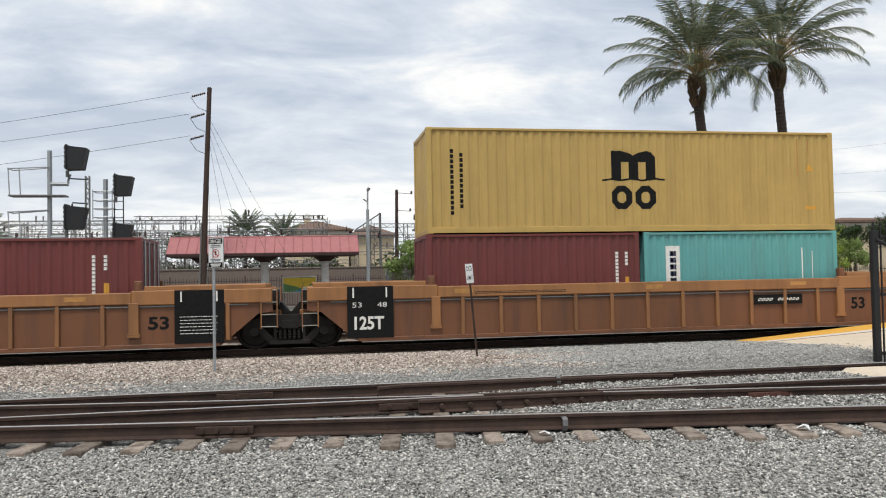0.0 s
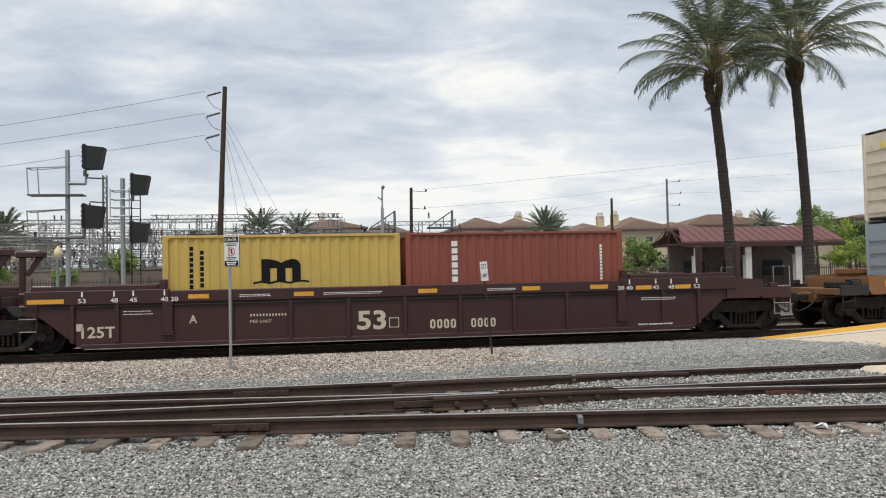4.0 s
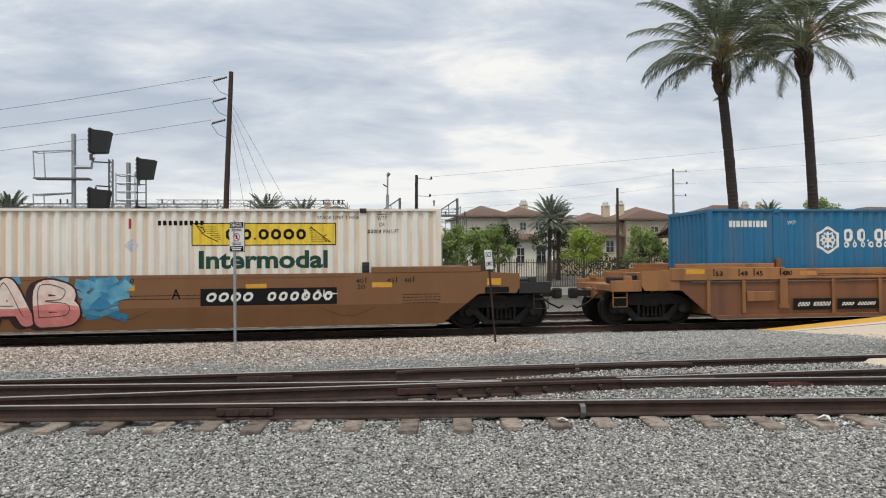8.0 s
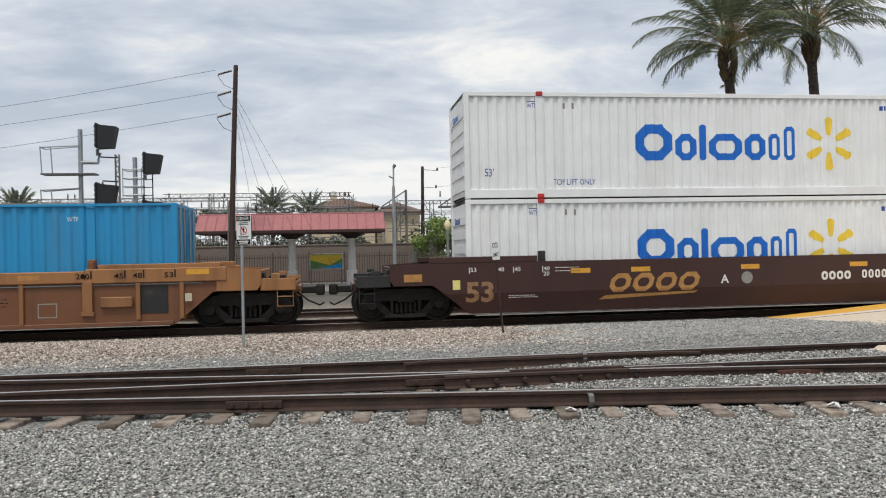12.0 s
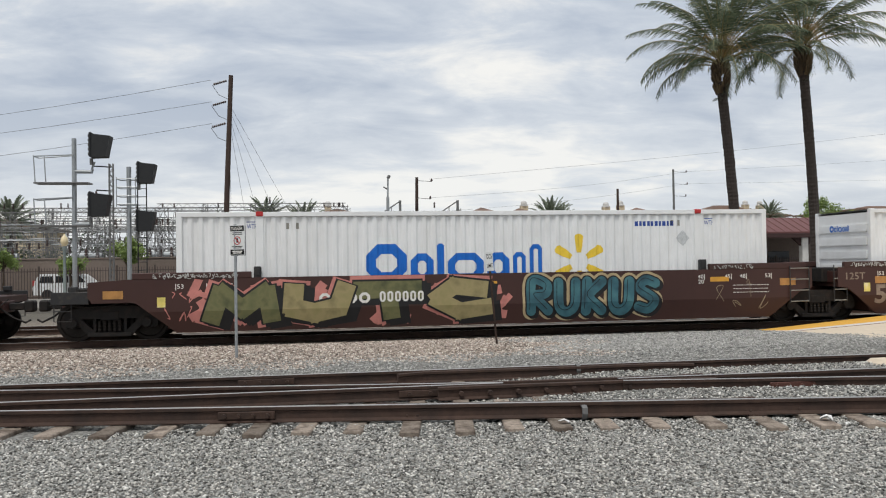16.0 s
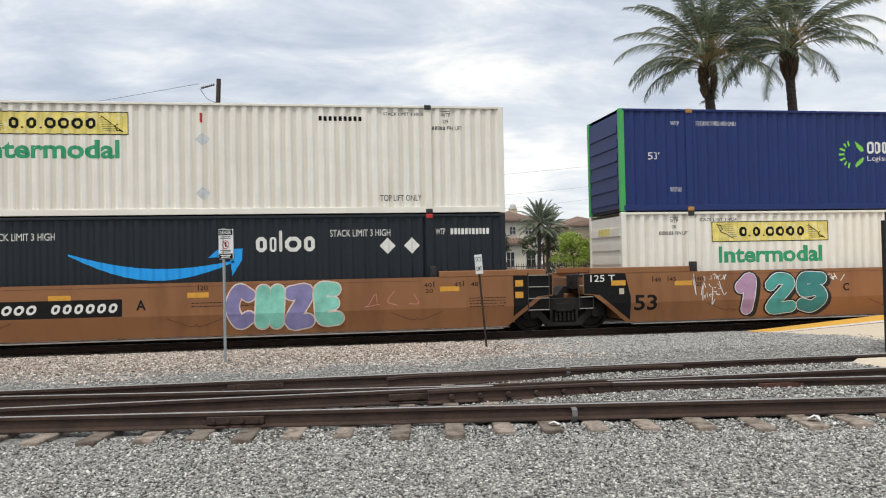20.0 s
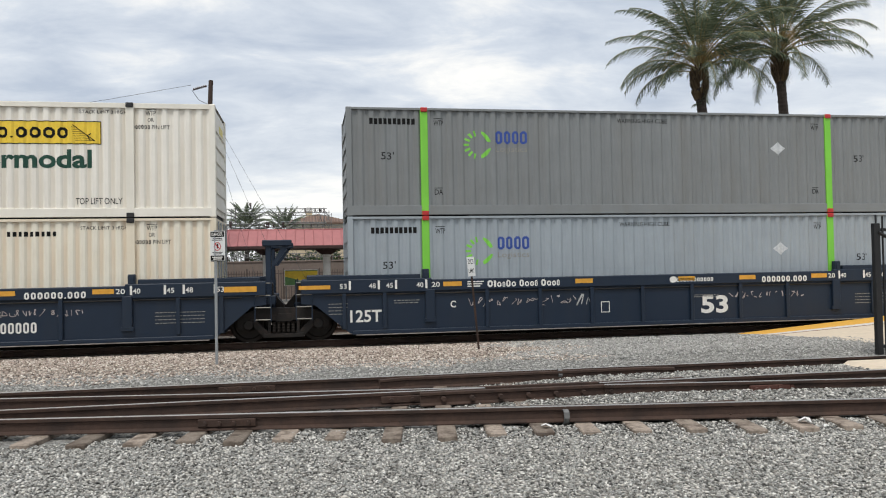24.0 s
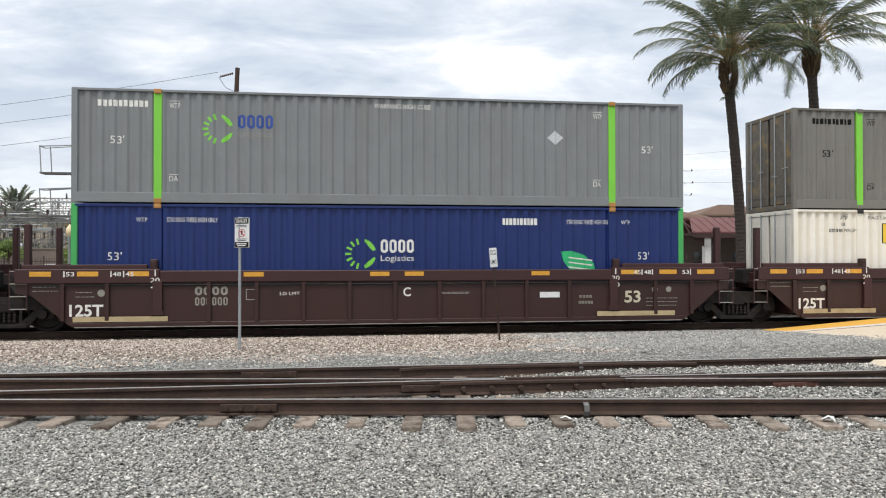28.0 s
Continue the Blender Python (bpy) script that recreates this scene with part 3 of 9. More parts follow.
class Decal:
    """Flat paint: polygons in x and z, later laid on a side at some depth."""

    def __init__(self):
        self.v, self.f, self.lift, self.turn = [], [], {}, 0

    def poly(self, pts, raised=False):
        n = len(self.v)
        self.v += [tuple(p) for p in pts]
        self.f.append(tuple(range(n, n + len(pts))))
        if raised:
            # overlapping coats lie a hair over one another
            self.turn = (self.turn + 1) % 90
            for k in range(n, n + len(pts)):
                self.lift[k] = 0.00004 * self.turn
        return self

    def rect(self, x0, x1, z0, z1, lean=0.0):
        return self.poly([(x0, z0), (x1, z0), (x1 + lean, z1), (x0 + lean, z1)])

    def outline(self, x0, x1, z0, z1, w):
        self.rect(x0, x1, z0, z0 + w)
        self.rect(x0, x1, z1 - w, z1)
        self.rect(x0, x0 + w, z0 + w, z1 - w)
        return self.rect(x1 - w, x1, z0 + w, z1 - w)

    def blob(self, cx, cz, rx, rz, n=18, wob=0.12, seed=0, turn=0.0):
        rnd = random.Random(seed)
        ph = [rnd.uniform(0, 6.28) for _ in range(3)]
        pts = []
        for i in range(n):
            a = 6.28318 * i / n
            k = 1 + wob * (math.sin(2 * a + ph[0]) + 0.7 * math.sin(3 * a + ph[1]) + 0.4 * math.sin(5 * a + ph[2]))
            x, z = rx * k * math.cos(a), rz * k * math.sin(a)
            pts.append((cx + x * math.cos(turn) - z * math.sin(turn), cz + x * math.sin(turn) + z * math.cos(turn)))
        return self.poly(pts, True)

    def stroke(self, pts, w):
        """A painted line through points."""
        for (xa, za), (xb, zb) in zip(pts, pts[1:]):
            d = math.hypot(xb - xa, zb - za) or 1e-6
            nx, nz = -(zb - za) / d * w / 2, (xb - xa) / d * w / 2
            ex, ez = (xb - xa) / d * w * 0.3, (zb - za) / d * w * 0.3
            self.poly([(xa + nx - ex, za + nz - ez), (xa - nx - ex, za - nz - ez), (xb - nx + ex, zb - nz + ez), (xb + nx + ex, zb + nz + ez)][::-1], True)
        return self

    def sweep(self, pts, w, fine=6):
        """A thick rounded brush stroke along a smooth curve through points."""
        P = [Vector(p) for p in pts]
        P = [2 * P[0] - P[1]] + P + [2 * P[-1] - P[-2]]
        line = []
        for k in range(1, len(P) - 2):
            for q in range(fine):
                t = q / fine
                line.append(0.5 * (2 * P[k] + (P[k + 1] - P[k - 1]) * t + (2 * P[k - 1] - 5 * P[k] + 4 * P[k + 1] - P[k + 2]) * t * t + (3 * P[k] - P[k - 1] - 3 * P[k + 1] + P[k + 2]) * t ** 3))
        line.append(P[-2])
        side = []
        for k, p in enumerate(line):
            t = line[min(k + 1, len(line) - 1)] - line[max(k - 1, 0)]
            t = t.normalized() if t.length > 1e-6 else Vector((1, 0))
            side.append(Vector((-t.y, t.x)) * w / 2)
        for k in range(len(line) - 1):
            a, b, m, n = line[k], line[k + 1], side[k], side[k + 1]
            self.poly([tuple(a + m), tuple(a - m), tuple(b - n), tuple(b + n)][::-1], True)
        for p in line[::3] + [line[-1]]:
            self.blob(p.x, p.y, w / 2, w / 2, 16, 0.0)
        return self

    def words(self, words, x0, x1, z0, z1, bold=0.0, slant=0.0):
        co, faces = text_mesh(words, bold)
        n = len(self.v)
        self.v += [(x0 + (x1 - x0) * a + slant * b * (z1 - z0), z0 + (z1 - z0) * b) for a, b, _ in co.tolist()]
        self.f += [tuple(n + i for i in f) for f in faces]
        return self

    def blocks(self, widths, x0, x1, z0, z1, gap=0.18, lean=0.0):
        """A name stood in for by plain blocks; each entry is (width, height from 0 to 1)."""
        unit = (x1 - x0) / (sum(w for w, _ in widths) + gap * (len(widths) - 1))
        x = x0
        for w, h in widths:
            c, top = min(0.12 * (z1 - z0), 0.3 * w * unit), z0 + (z1 - z0) * h
            a, b, l = x, x + w * unit, lean * h
            if w >= 0.45 and h > 0.3:
                hgt = top - z0
                t = min(0.34 * w * unit, 0.26 * hgt)
                ko = min(0.30 * w * unit, 0.30 * hgt)
                ki = max(0.001, ko - 0.6 * t)

                def octagon(q, k):
                    x0_, x1_, u0, u1 = a + q, b - q, z0 + q, top - q
                    ring = [(x0_ + k, u0), (x1_ - k, u0), (x1_, u0 + k), (x1_, u1 - k), (x1_ - k, u1), (x0_ + k, u1), (x0_, u1 - k), (x0_, u0 + k)]
                    return [(p + l * (r - z0) / hgt, r) for p, r in ring]

                o, i = octagon(0, ko), octagon(t, min(ki, 0.45 * (b - a - 2 * t), 0.45 * (hgt - 2 * t)))
                for k in range(8):
                    self.poly([o[k], o[(k + 1) % 8], i[(k + 1) % 8], i[k]])
            elif h > 0:
                self.poly([(a + c, z0), (b - c, z0), (b, z0 + c), (b + l, top - c), (b - c + l, top), (a + c + l, top), (a + l, top - c), (a, z0 + c)])
            x = b + gap * unit
        return self


def decal(name, d, mat, parent, y, label="", fold=None, x_shift=0.0):
    """Lays a Decal on a side that faces -y, at depth y; fold: (depth(x), cuts) of a corrugated wall."""
    me = bpy.data.meshes.new(name)
    me.from_pydata([(x, -d.lift.get(k, 0.0), z) for k, (x, z) in enumerate(d.v)], [], d.f)
    if fold:
        bm = bmesh.new()
        bm.from_mesh(me)
        xs = [v.co.x for v in bm.verts]
        lo, hi = min(xs), max(xs)
        for c in fold[1]:
            if lo < c < hi:
                bmesh.ops.bisect_plane(bm, geom=bm.verts[:] + bm.edges[:] + bm.faces[:], dist=1e-5, plane_co=(c, 0, 0), plane_no=(1, 0, 0))
        for v in bm.verts:
            v.co.y += y + fold[0](v.co.x)
        bm.to_mesh(me)
        bm.free()
    else:
        me.transform(Matrix.Translation((0, y, 0)))
    me.materials.append(mat)
    ob = new(name, me)
    ob.parent = parent
    if label:
        ob["label"] = label
    if len(d.f) > 1:
        ob["kind"] = "stuff"
    return ob



# ---------------------------------------------------------------- ground and tracks
TRACK_Y, GAUGE = 21.755, 1.505


def ground_z(x, y):
    """Height of the ballast: level by the turnout, falling a little to the running line."""
    stops = [(-1e4, 0.012), (13.5, 0.012), (15.5, 0.015), (17.5, -0.03), (19.6, -0.14), (20.6, -0.19), (1e5, -0.19)]
    for (a, za), (b, zb) in zip(stops, stops[1:]):
        if y <= b:
            return za + (zb - za) * (y - a) / (b - a) if a > -1e4 else za
    return -0.19


def build_ground():
    ys = [-900, -60, 0, 4, 8, 11, 13.5, 14.5, 15.5, 16.5, 17.5, 18.5, 19.6, 20.6, 24, 30, 50, 120, 400, 3000]
    xs = [-2500, -300, -60, -20, -10, -5, 0, 5, 10, 20, 60, 300, 800, 2500]
    s = Shape()
    s.v = [(x, y, ground_z(x, y)) for y in ys for x in xs]
    n = len(xs)
    s.f = [(j * n + i, j * n + i + 1, (j + 1) * n + i + 1, (j + 1) * n + i) for j in range(len(ys) - 1) for i in range(n - 1)]
    return tagged(part("ground", s, M["ground"], None), "grey crushed-stone ballast with a dusty tan band by the line", "ground", kind="structure")


build_ground()


def rail_section(w=0.14, h=0.17):
    """The outline of a rail: foot, web and head."""
    return [(-w / 2, 0), (w / 2, 0), (w / 2, 0.012), (0.016, 0.035), (0.012, h - 0.05), (0.036, h - 0.036), (0.036, h - 0.006), (0.028, h),
            (-0.028, h), (-0.036, h - 0.006), (-0.036, h - 0.036), (-0.012, h - 0.05), (-0.016, 0.035), (-w / 2, 0.012)]


def sweep(pts, section):
    """A section swept along points in the plane of the ground."""
    s, n = Shape(), len(section)
    for k, p in enumerate(pts):
        a, b = Vector(pts[max(k - 1, 0)]), Vector(pts[min(k + 1, len(pts) - 1)])
        d = (b - a).normalized()
        side = Vector((-d.y, d.x, 0))
        s.v += [tuple(Vector(p) + side * u + Vector((0, 0, w))) for u, w in section]
    for k in range(len(pts) - 1):
        s.f += [(k * n + i, k * n + (i + 1) % n, (k + 1) * n + (i + 1) % n, (k + 1) * n + i) for i in range(n)]
    s.f += [tuple(range(n)), tuple(range(len(pts) * n - 1, (len(pts) - 1) * n - 1, -1))]
    return s


def rail(parent, pts, name="rail"):
    """A rail with its bright running band, feet at the given points."""
    r = part(name, sweep(pts, rail_section()), M["rail"], parent)
    band = [(-0.030, 0.1705), (0.030, 0.1705), (0.030, 0.1730), (-0.030, 0.1730)]
    part("running_band", sweep(pts, band), M["bare_steel"], r, "worn bright rail head")
    return r


# running line and the line behind it
def plain_track(name, label, yc, x0, x1, ties_from, ties_to):
    t = thing(name, label, "railway track", (0, yc, 0), kind="structure")
    for s in (-1, 1):
        rail(t, [(x0, s * GAUGE / 2, -0.172), (x1, s * GAUGE / 2, -0.172)])
    tie = shared(("tie",), lambda: Shape().box(-0.115, 0.115, -1.3, 1.3, -0.17, 0.0, 0.012))
    x = ties_from
    while x < ties_to:
        part("tie", tie, M["tie"], t, at=(x + random.uniform(-0.02, 0.02), random.uniform(-0.03, 0.03), -0.172))
        x += 0.55
    return t


plain_track("running_track", "dark railway track under the passing train", TRACK_Y, -120, 620, -17, 27)
plain_track("far_track", "second railway track behind the train", 26.2, -120, 620, -13, 27)


# near turnout: one line keeps straight, the other swings towards the camera on the right
A_TURN = math.atan(-0.145)
A_DIR, A_SIDE = Vector((math.cos(A_TURN), math.sin(A_TURN), 0)), Vector((-math.sin(A_TURN), math.cos(A_TURN), 0))
HEAD = 0.25
FOOT = HEAD - 0.172


def a_line(x, off=0.0):
    """A point beside the near rail, off metres behind it."""
    return (x, 9.0 - 0.145 * x + off / math.cos(A_TURN), FOOT)


turnout = thing("turnout", "rusty rail turnout with frog and guard rails on weathered timber ties", "railway track", kind="structure")
rail(turnout, [a_line(-40), a_line(30)])
rail(turnout, [a_line(-40, GAUGE), a_line(2.3, GAUGE)])
rail(turnout, [a_line(3.9, GAUGE), a_line(30, GAUGE)])
rail(turnout, [(-40, 11.66, FOOT), (-8, 11.66, FOOT), (4, 11.64, FOOT), (12, 11.60, FOOT), (30, 11.60, FOOT)])
rail(turnout, [(-40, 10.15, FOOT), (2.3, 10.15, FOOT)])
rail(turnout, [(3.9, 10.15, FOOT), (30, 10.12, FOOT)])


def guard_rail(pts):
    return part("guard_rail", sweep(pts, rail_section(0.12, 0.165)), M["rail"], turnout, "flared guard rail")


def frog():
    """The crossing: a heavy cast body with wing rails and bolts."""
    f = part("frog", Shape().prism([(1.9, FOOT), (4.6, FOOT), (4.6, FOOT + 0.12), (1.9, FOOT + 0.12)], 10.03, 10.21), M["rail"], turnout, "bolted cast frog")
    for k, (xa, xb, ya, yb) in enumerate([(1.4, 5.2, 10.02, 9.98), (1.4, 5.2, 10.30, 10.24)]):
        wing = part("wing_rail", sweep([(xa, ya + (0.08 if k else -0.02), FOOT), (xa + 0.5, ya, FOOT), (xb - 0.5, yb, FOOT), (xb, yb + (0.07 if k else -0.07), FOOT)], rail_section(0.12, 0.17)), M["rail"], f)
    for i in range(9):
        x = 1.7 + i * 0.38
        part("bolt", shared(("frog_bolt",), lambda: Shape().lathe([(0.03, -0.05), (0.034, -0.03), (0.034, 0.03)], "y", n=6)), M["rail"], f, at=(x, 9.95, FOOT + 0.085))
    return f


frog()
guard_rail([(0.55, 9.0 - 0.145 * 0.55 + 0.17, FOOT), (0.85, 9.0 - 0.145 * 0.85 + 0.085, FOOT), (4.6, 9.0 - 0.145 * 4.6 + 0.085, FOOT), (4.9, 9.0 - 0.145 * 4.9 + 0.17, FOOT)])
guard_rail([(1.0, 11.38, FOOT), (1.4, 11.52, FOOT), (5.2, 11.50, FOOT), (5.6, 11.36, FOOT)])


def joint_bar(x0, x1, point, mat, label):
    """A bolted bar on the near side of a rail."""
    turn = A_TURN if point is a_line else 0.0
    c = point((x0 + x1) / 2)
    h = (x1 - x0) / 2
    j = part("joint_bar", Shape().box(-h, h, -0.055, -0.02, 0.035, 0.125, 0.008), mat, turnout, label, at=pose(*c, 0, 0, math.degrees(turn)))
    for k in range(4):
        part("bolt", shared(("rail_bolt",), lambda: Shape().lathe([(0.026, -0.035), (0.028, -0.01), (0.028, 0.0)], "y", n=6)), mat, j, at=(-h * 0.75 + k * h * 0.5, -0.055, 0.08))
    return j


joint_bar(-1.25, -0.6, a_line, M["rail"], "bolted joint bar")
joint_bar(5.8, 6.5, lambda x: a_line(x, GAUGE), M["rail_red"], "red-rusted joint bar")
joint_bar(-1.3, -0.5, lambda x: (x, 11.66, FOOT), M["rail"], "bolted joint bar")
joint_bar(0.9, 2.0, lambda x: (x, 10.15, FOOT), M["rail"], "bolted joint bar")


def rail_clip(x, point):
    """The bent plate clamped round a guard rail."""
    c = point(x)
    s = Shape()
    prof = [(-0.01, 0.0), (-0.07, 0.02), (-0.105, 0.08), (-0.10, 0.15), (-0.06, 0.175), (0.0, 0.17)]
    for k in range(len(prof) - 1):
        (ya, za), (yb, zb) = prof[k], prof[k + 1]
        s.add([(-0.03, ya, za), (0.03, ya, za), (0.03, yb, zb), (-0.03, yb, zb), (-0.03, ya + 0.02, za - 0.012), (0.03, ya + 0.02, za - 0.012), (0.03, yb + 0.02, zb - 0.012), (-0.03, yb + 0.02, zb - 0.012)],
              [(0, 1, 2, 3), (7, 6, 5, 4), (0, 4, 5, 1), (3, 2, 6, 7), (0, 3, 7, 4), (1, 5, 6, 2)])
    part("rail_clip", s, M["dull_steel"], turnout, "bent grey steel clip", at=Matrix.Translation((c[0], c[1] - 0.02, c[2] - 0.03)))


rail_clip(2.86, a_line)
rail_clip(3.79, lambda x: (x, 11.60, FOOT + 0.05))


def near_ties():
    tie = shared(("switch_tie",), lambda: Shape().box(-0.105, 0.105, -0.02, 3.4, -0.17, 0.0, 0.012))
    for k in range(-17, 20):
        x = 0.84 + 0.55 * k + 0.05 * math.sin(7.3 * k)
        y = 9.0 - 0.145 * x - 0.55 + random.uniform(-0.09, 0.07)
        t = part("tie", tie, M["tie"], turnout, at=pose(x, y, FOOT - 0.004 + random.uniform(-0.012, 0.004), random.uniform(-0.4, 0.4), 0, math.degrees(A_TURN) + random.uniform(-1.5, 1.5)))
        p = part("tie_plate", shared(("tie_plate",), lambda: Shape().box(-0.10, 0.10, -0.17, 0.17, 0.0, 0.016, 0.004)), M["rail"], t, at=(0, 0.72, 0.002))
        for sx, sy in ((-0.06, -0.1), (0.06, -0.09)):
            part("spike", shared(("spike",), lambda: Shape().box(-0.014, 0.014, -0.02, 0.016, 0.0, 0.045, 0.004)), M["rail"], t, at=(sx, 0.72 + sy, 0.016))


near_ties()


# ---------------------------------------------------------------- shipping containers
def corrugation(L, pitch, depth, gaps):
    """Depth of a folded wall at x, and where it folds. gaps: plain stretches where posts stand."""
    n = max(1, round(L / pitch))
    p = L / n
    marks = []
    for k in range(n):
        a = -L / 2 + k * p
        marks += [(a + 0.06 * p, 0.0), (a + 0.26 * p, depth), (a + 0.56 * p, depth), (a + 0.76 * p, 0.0)]
    xs = [m[0] for m in marks]

    def f(x):
        if x <= xs[0] or x >= xs[-1]:
            return 0.0
        i = int(np.searchsorted(xs, x))
        (xa, ya), (xb, yb) = marks[i - 1], marks[min(i, len(marks) - 1)]
        return ya + (yb - ya) * (x - xa) / max(xb - xa, 1e-9)

    return f, xs


def wall_shape(L, W, H, f, xs, zb, zt, side):
    s = Shape()
    pts = [-L / 2 + 0.08] + [x for x in xs if -L / 2 + 0.09 < x < L / 2 - 0.09] + [L / 2 - 0.08]
    for x in pts:
        y = side * (W / 2 - 0.03 - f(x))
        s.v += [(x, y, zb), (x, y, zt), (x, y - side * 0.02, zb), (x, y - side * 0.02, zt)]
    for k in range(len(pts) - 1):
        a, b = 4 * k, 4 * k + 4
        s.f += [(a, b, b + 1, a + 1), (a + 2, a + 3, b + 3, b + 2), (a + 1, b + 1, b + 3, a + 3), (a, a + 2, b + 2, b)]
    e = 4 * (len(pts) - 1)
    s.f += [(0, 1, 3, 2), (e, e + 2, e + 3, e + 1)]
    return s


def casting(c=0.09):
    s = Shape().box(-c, c, -0.085, 0.085, -0.06, 0.06, 0.012)
    s.box(-0.045, 0.045, -0.09, -0.083, -0.03, 0.03)
    return s


def container(label, L, W, H, mat, left="ribs", right="doors", post=None, casts=None, rail_top=0.075, rail_bot=0.18, pitch=0.28, end_post=None, left_mat=None, group="containers on the train"):
    """A shipping container, origin under its middle: walls, rails, posts, castings and the fitting of both ends."""
    c = thing("shipping_container", label, "shipping container", group=group)
    key = (L, W, H, pitch, rail_top, rail_bot)
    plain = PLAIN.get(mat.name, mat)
    f, xs = corrugation(L - 0.2, pitch, 0.040 if L > 14 else 0.030, ())
    for s in (-1, 1):
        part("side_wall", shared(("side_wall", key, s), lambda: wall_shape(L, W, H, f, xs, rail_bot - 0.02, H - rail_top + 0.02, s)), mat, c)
        part("top_rail", shared(("top_rail", key, s), lambda: Shape().box(-L / 2 + 0.09, L / 2 - 0.09, s * W / 2 - 0.05 * (s > 0), s * W / 2 + 0.05 * (s < 0), H - rail_top, H - 0.012, 0.006)), plain, c)
        part("bottom_rail", shared(("bottom_rail", key, s), lambda: Shape().box(-L / 2 + 0.09, L / 2 - 0.09, s * W / 2 - 0.06 * (s > 0), s * W / 2 + 0.06 * (s < 0), 0.02, rail_bot, 0.008)), plain, c)
        for e in (-1, 1):
            pm = plain if end_post is None or e not in end_post[1] else M[end_post[0]]
            part("corner_post", shared(("corner_post", H, W, L), lambda: Shape().box(-0.075, 0.075, -0.07, 0.07, 0.0, H - 0.004, 0.014)), pm, c, at=(e * (L / 2 - 0.077), s * (W / 2 - 0.071), 0.0))
        if L > 14:
            for e in (-1, 1):
                pm = plain if post is None else M[post]
                lp = part("lift_post", shared(("lift_post", H, W), lambda: Shape().box(-0.10, 0.10, -0.05, 0.05, 0.02, H - 0.01, 0.01)), pm, c, at=(e * 6.0, s * (W / 2 - 0.046), 0))
                for z in (0.062, H - 0.062):
                    part("corner_casting", shared(("casting",), casting), M[casts] if casts else mat, lp, at=(0, s * 0.0, z))
        else:
            for e in (-1, 1):
                for z in (0.062, H - 0.062):
                    part("corner_casting", shared(("casting",), casting), M[casts] if casts else mat, c, at=(e * (L / 2 - 0.093), s * (W / 2 - 0.089), z))
    roof = Shape()
    fr, xr = corrugation(L - 0.2, pitch, 0.02, ())
    pts = [-L / 2 + 0.02] + xr + [L / 2 - 0.02]
    for x in pts:
        z = H - 0.02 - fr(x)
        roof.v += [(x, -W / 2 + 0.03, z), (x, W / 2 - 0.03, z)]
    roof.f = [(2 * k, 2 * k + 2, 2 * k + 3, 2 * k + 1) for k in range(len(pts) - 1)]
    part("roof", CACHE.setdefault(("roof", key), roof.mesh("roof")), mat, c)
    part("floor", shared(("floor", key), lambda: Shape().box(-L / 2 + 0.1, L / 2 - 0.1, -W / 2 + 0.1, W / 2 - 0.1, 0.03, 0.15)), M["car_black"], c)
    for e, fit in ((-1, left), (1, right)):
        end_fitting(c, e, fit, L, W, H, M[left_mat] if left_mat and e < 0 else plain)
    return c, f, [x for x in xs]


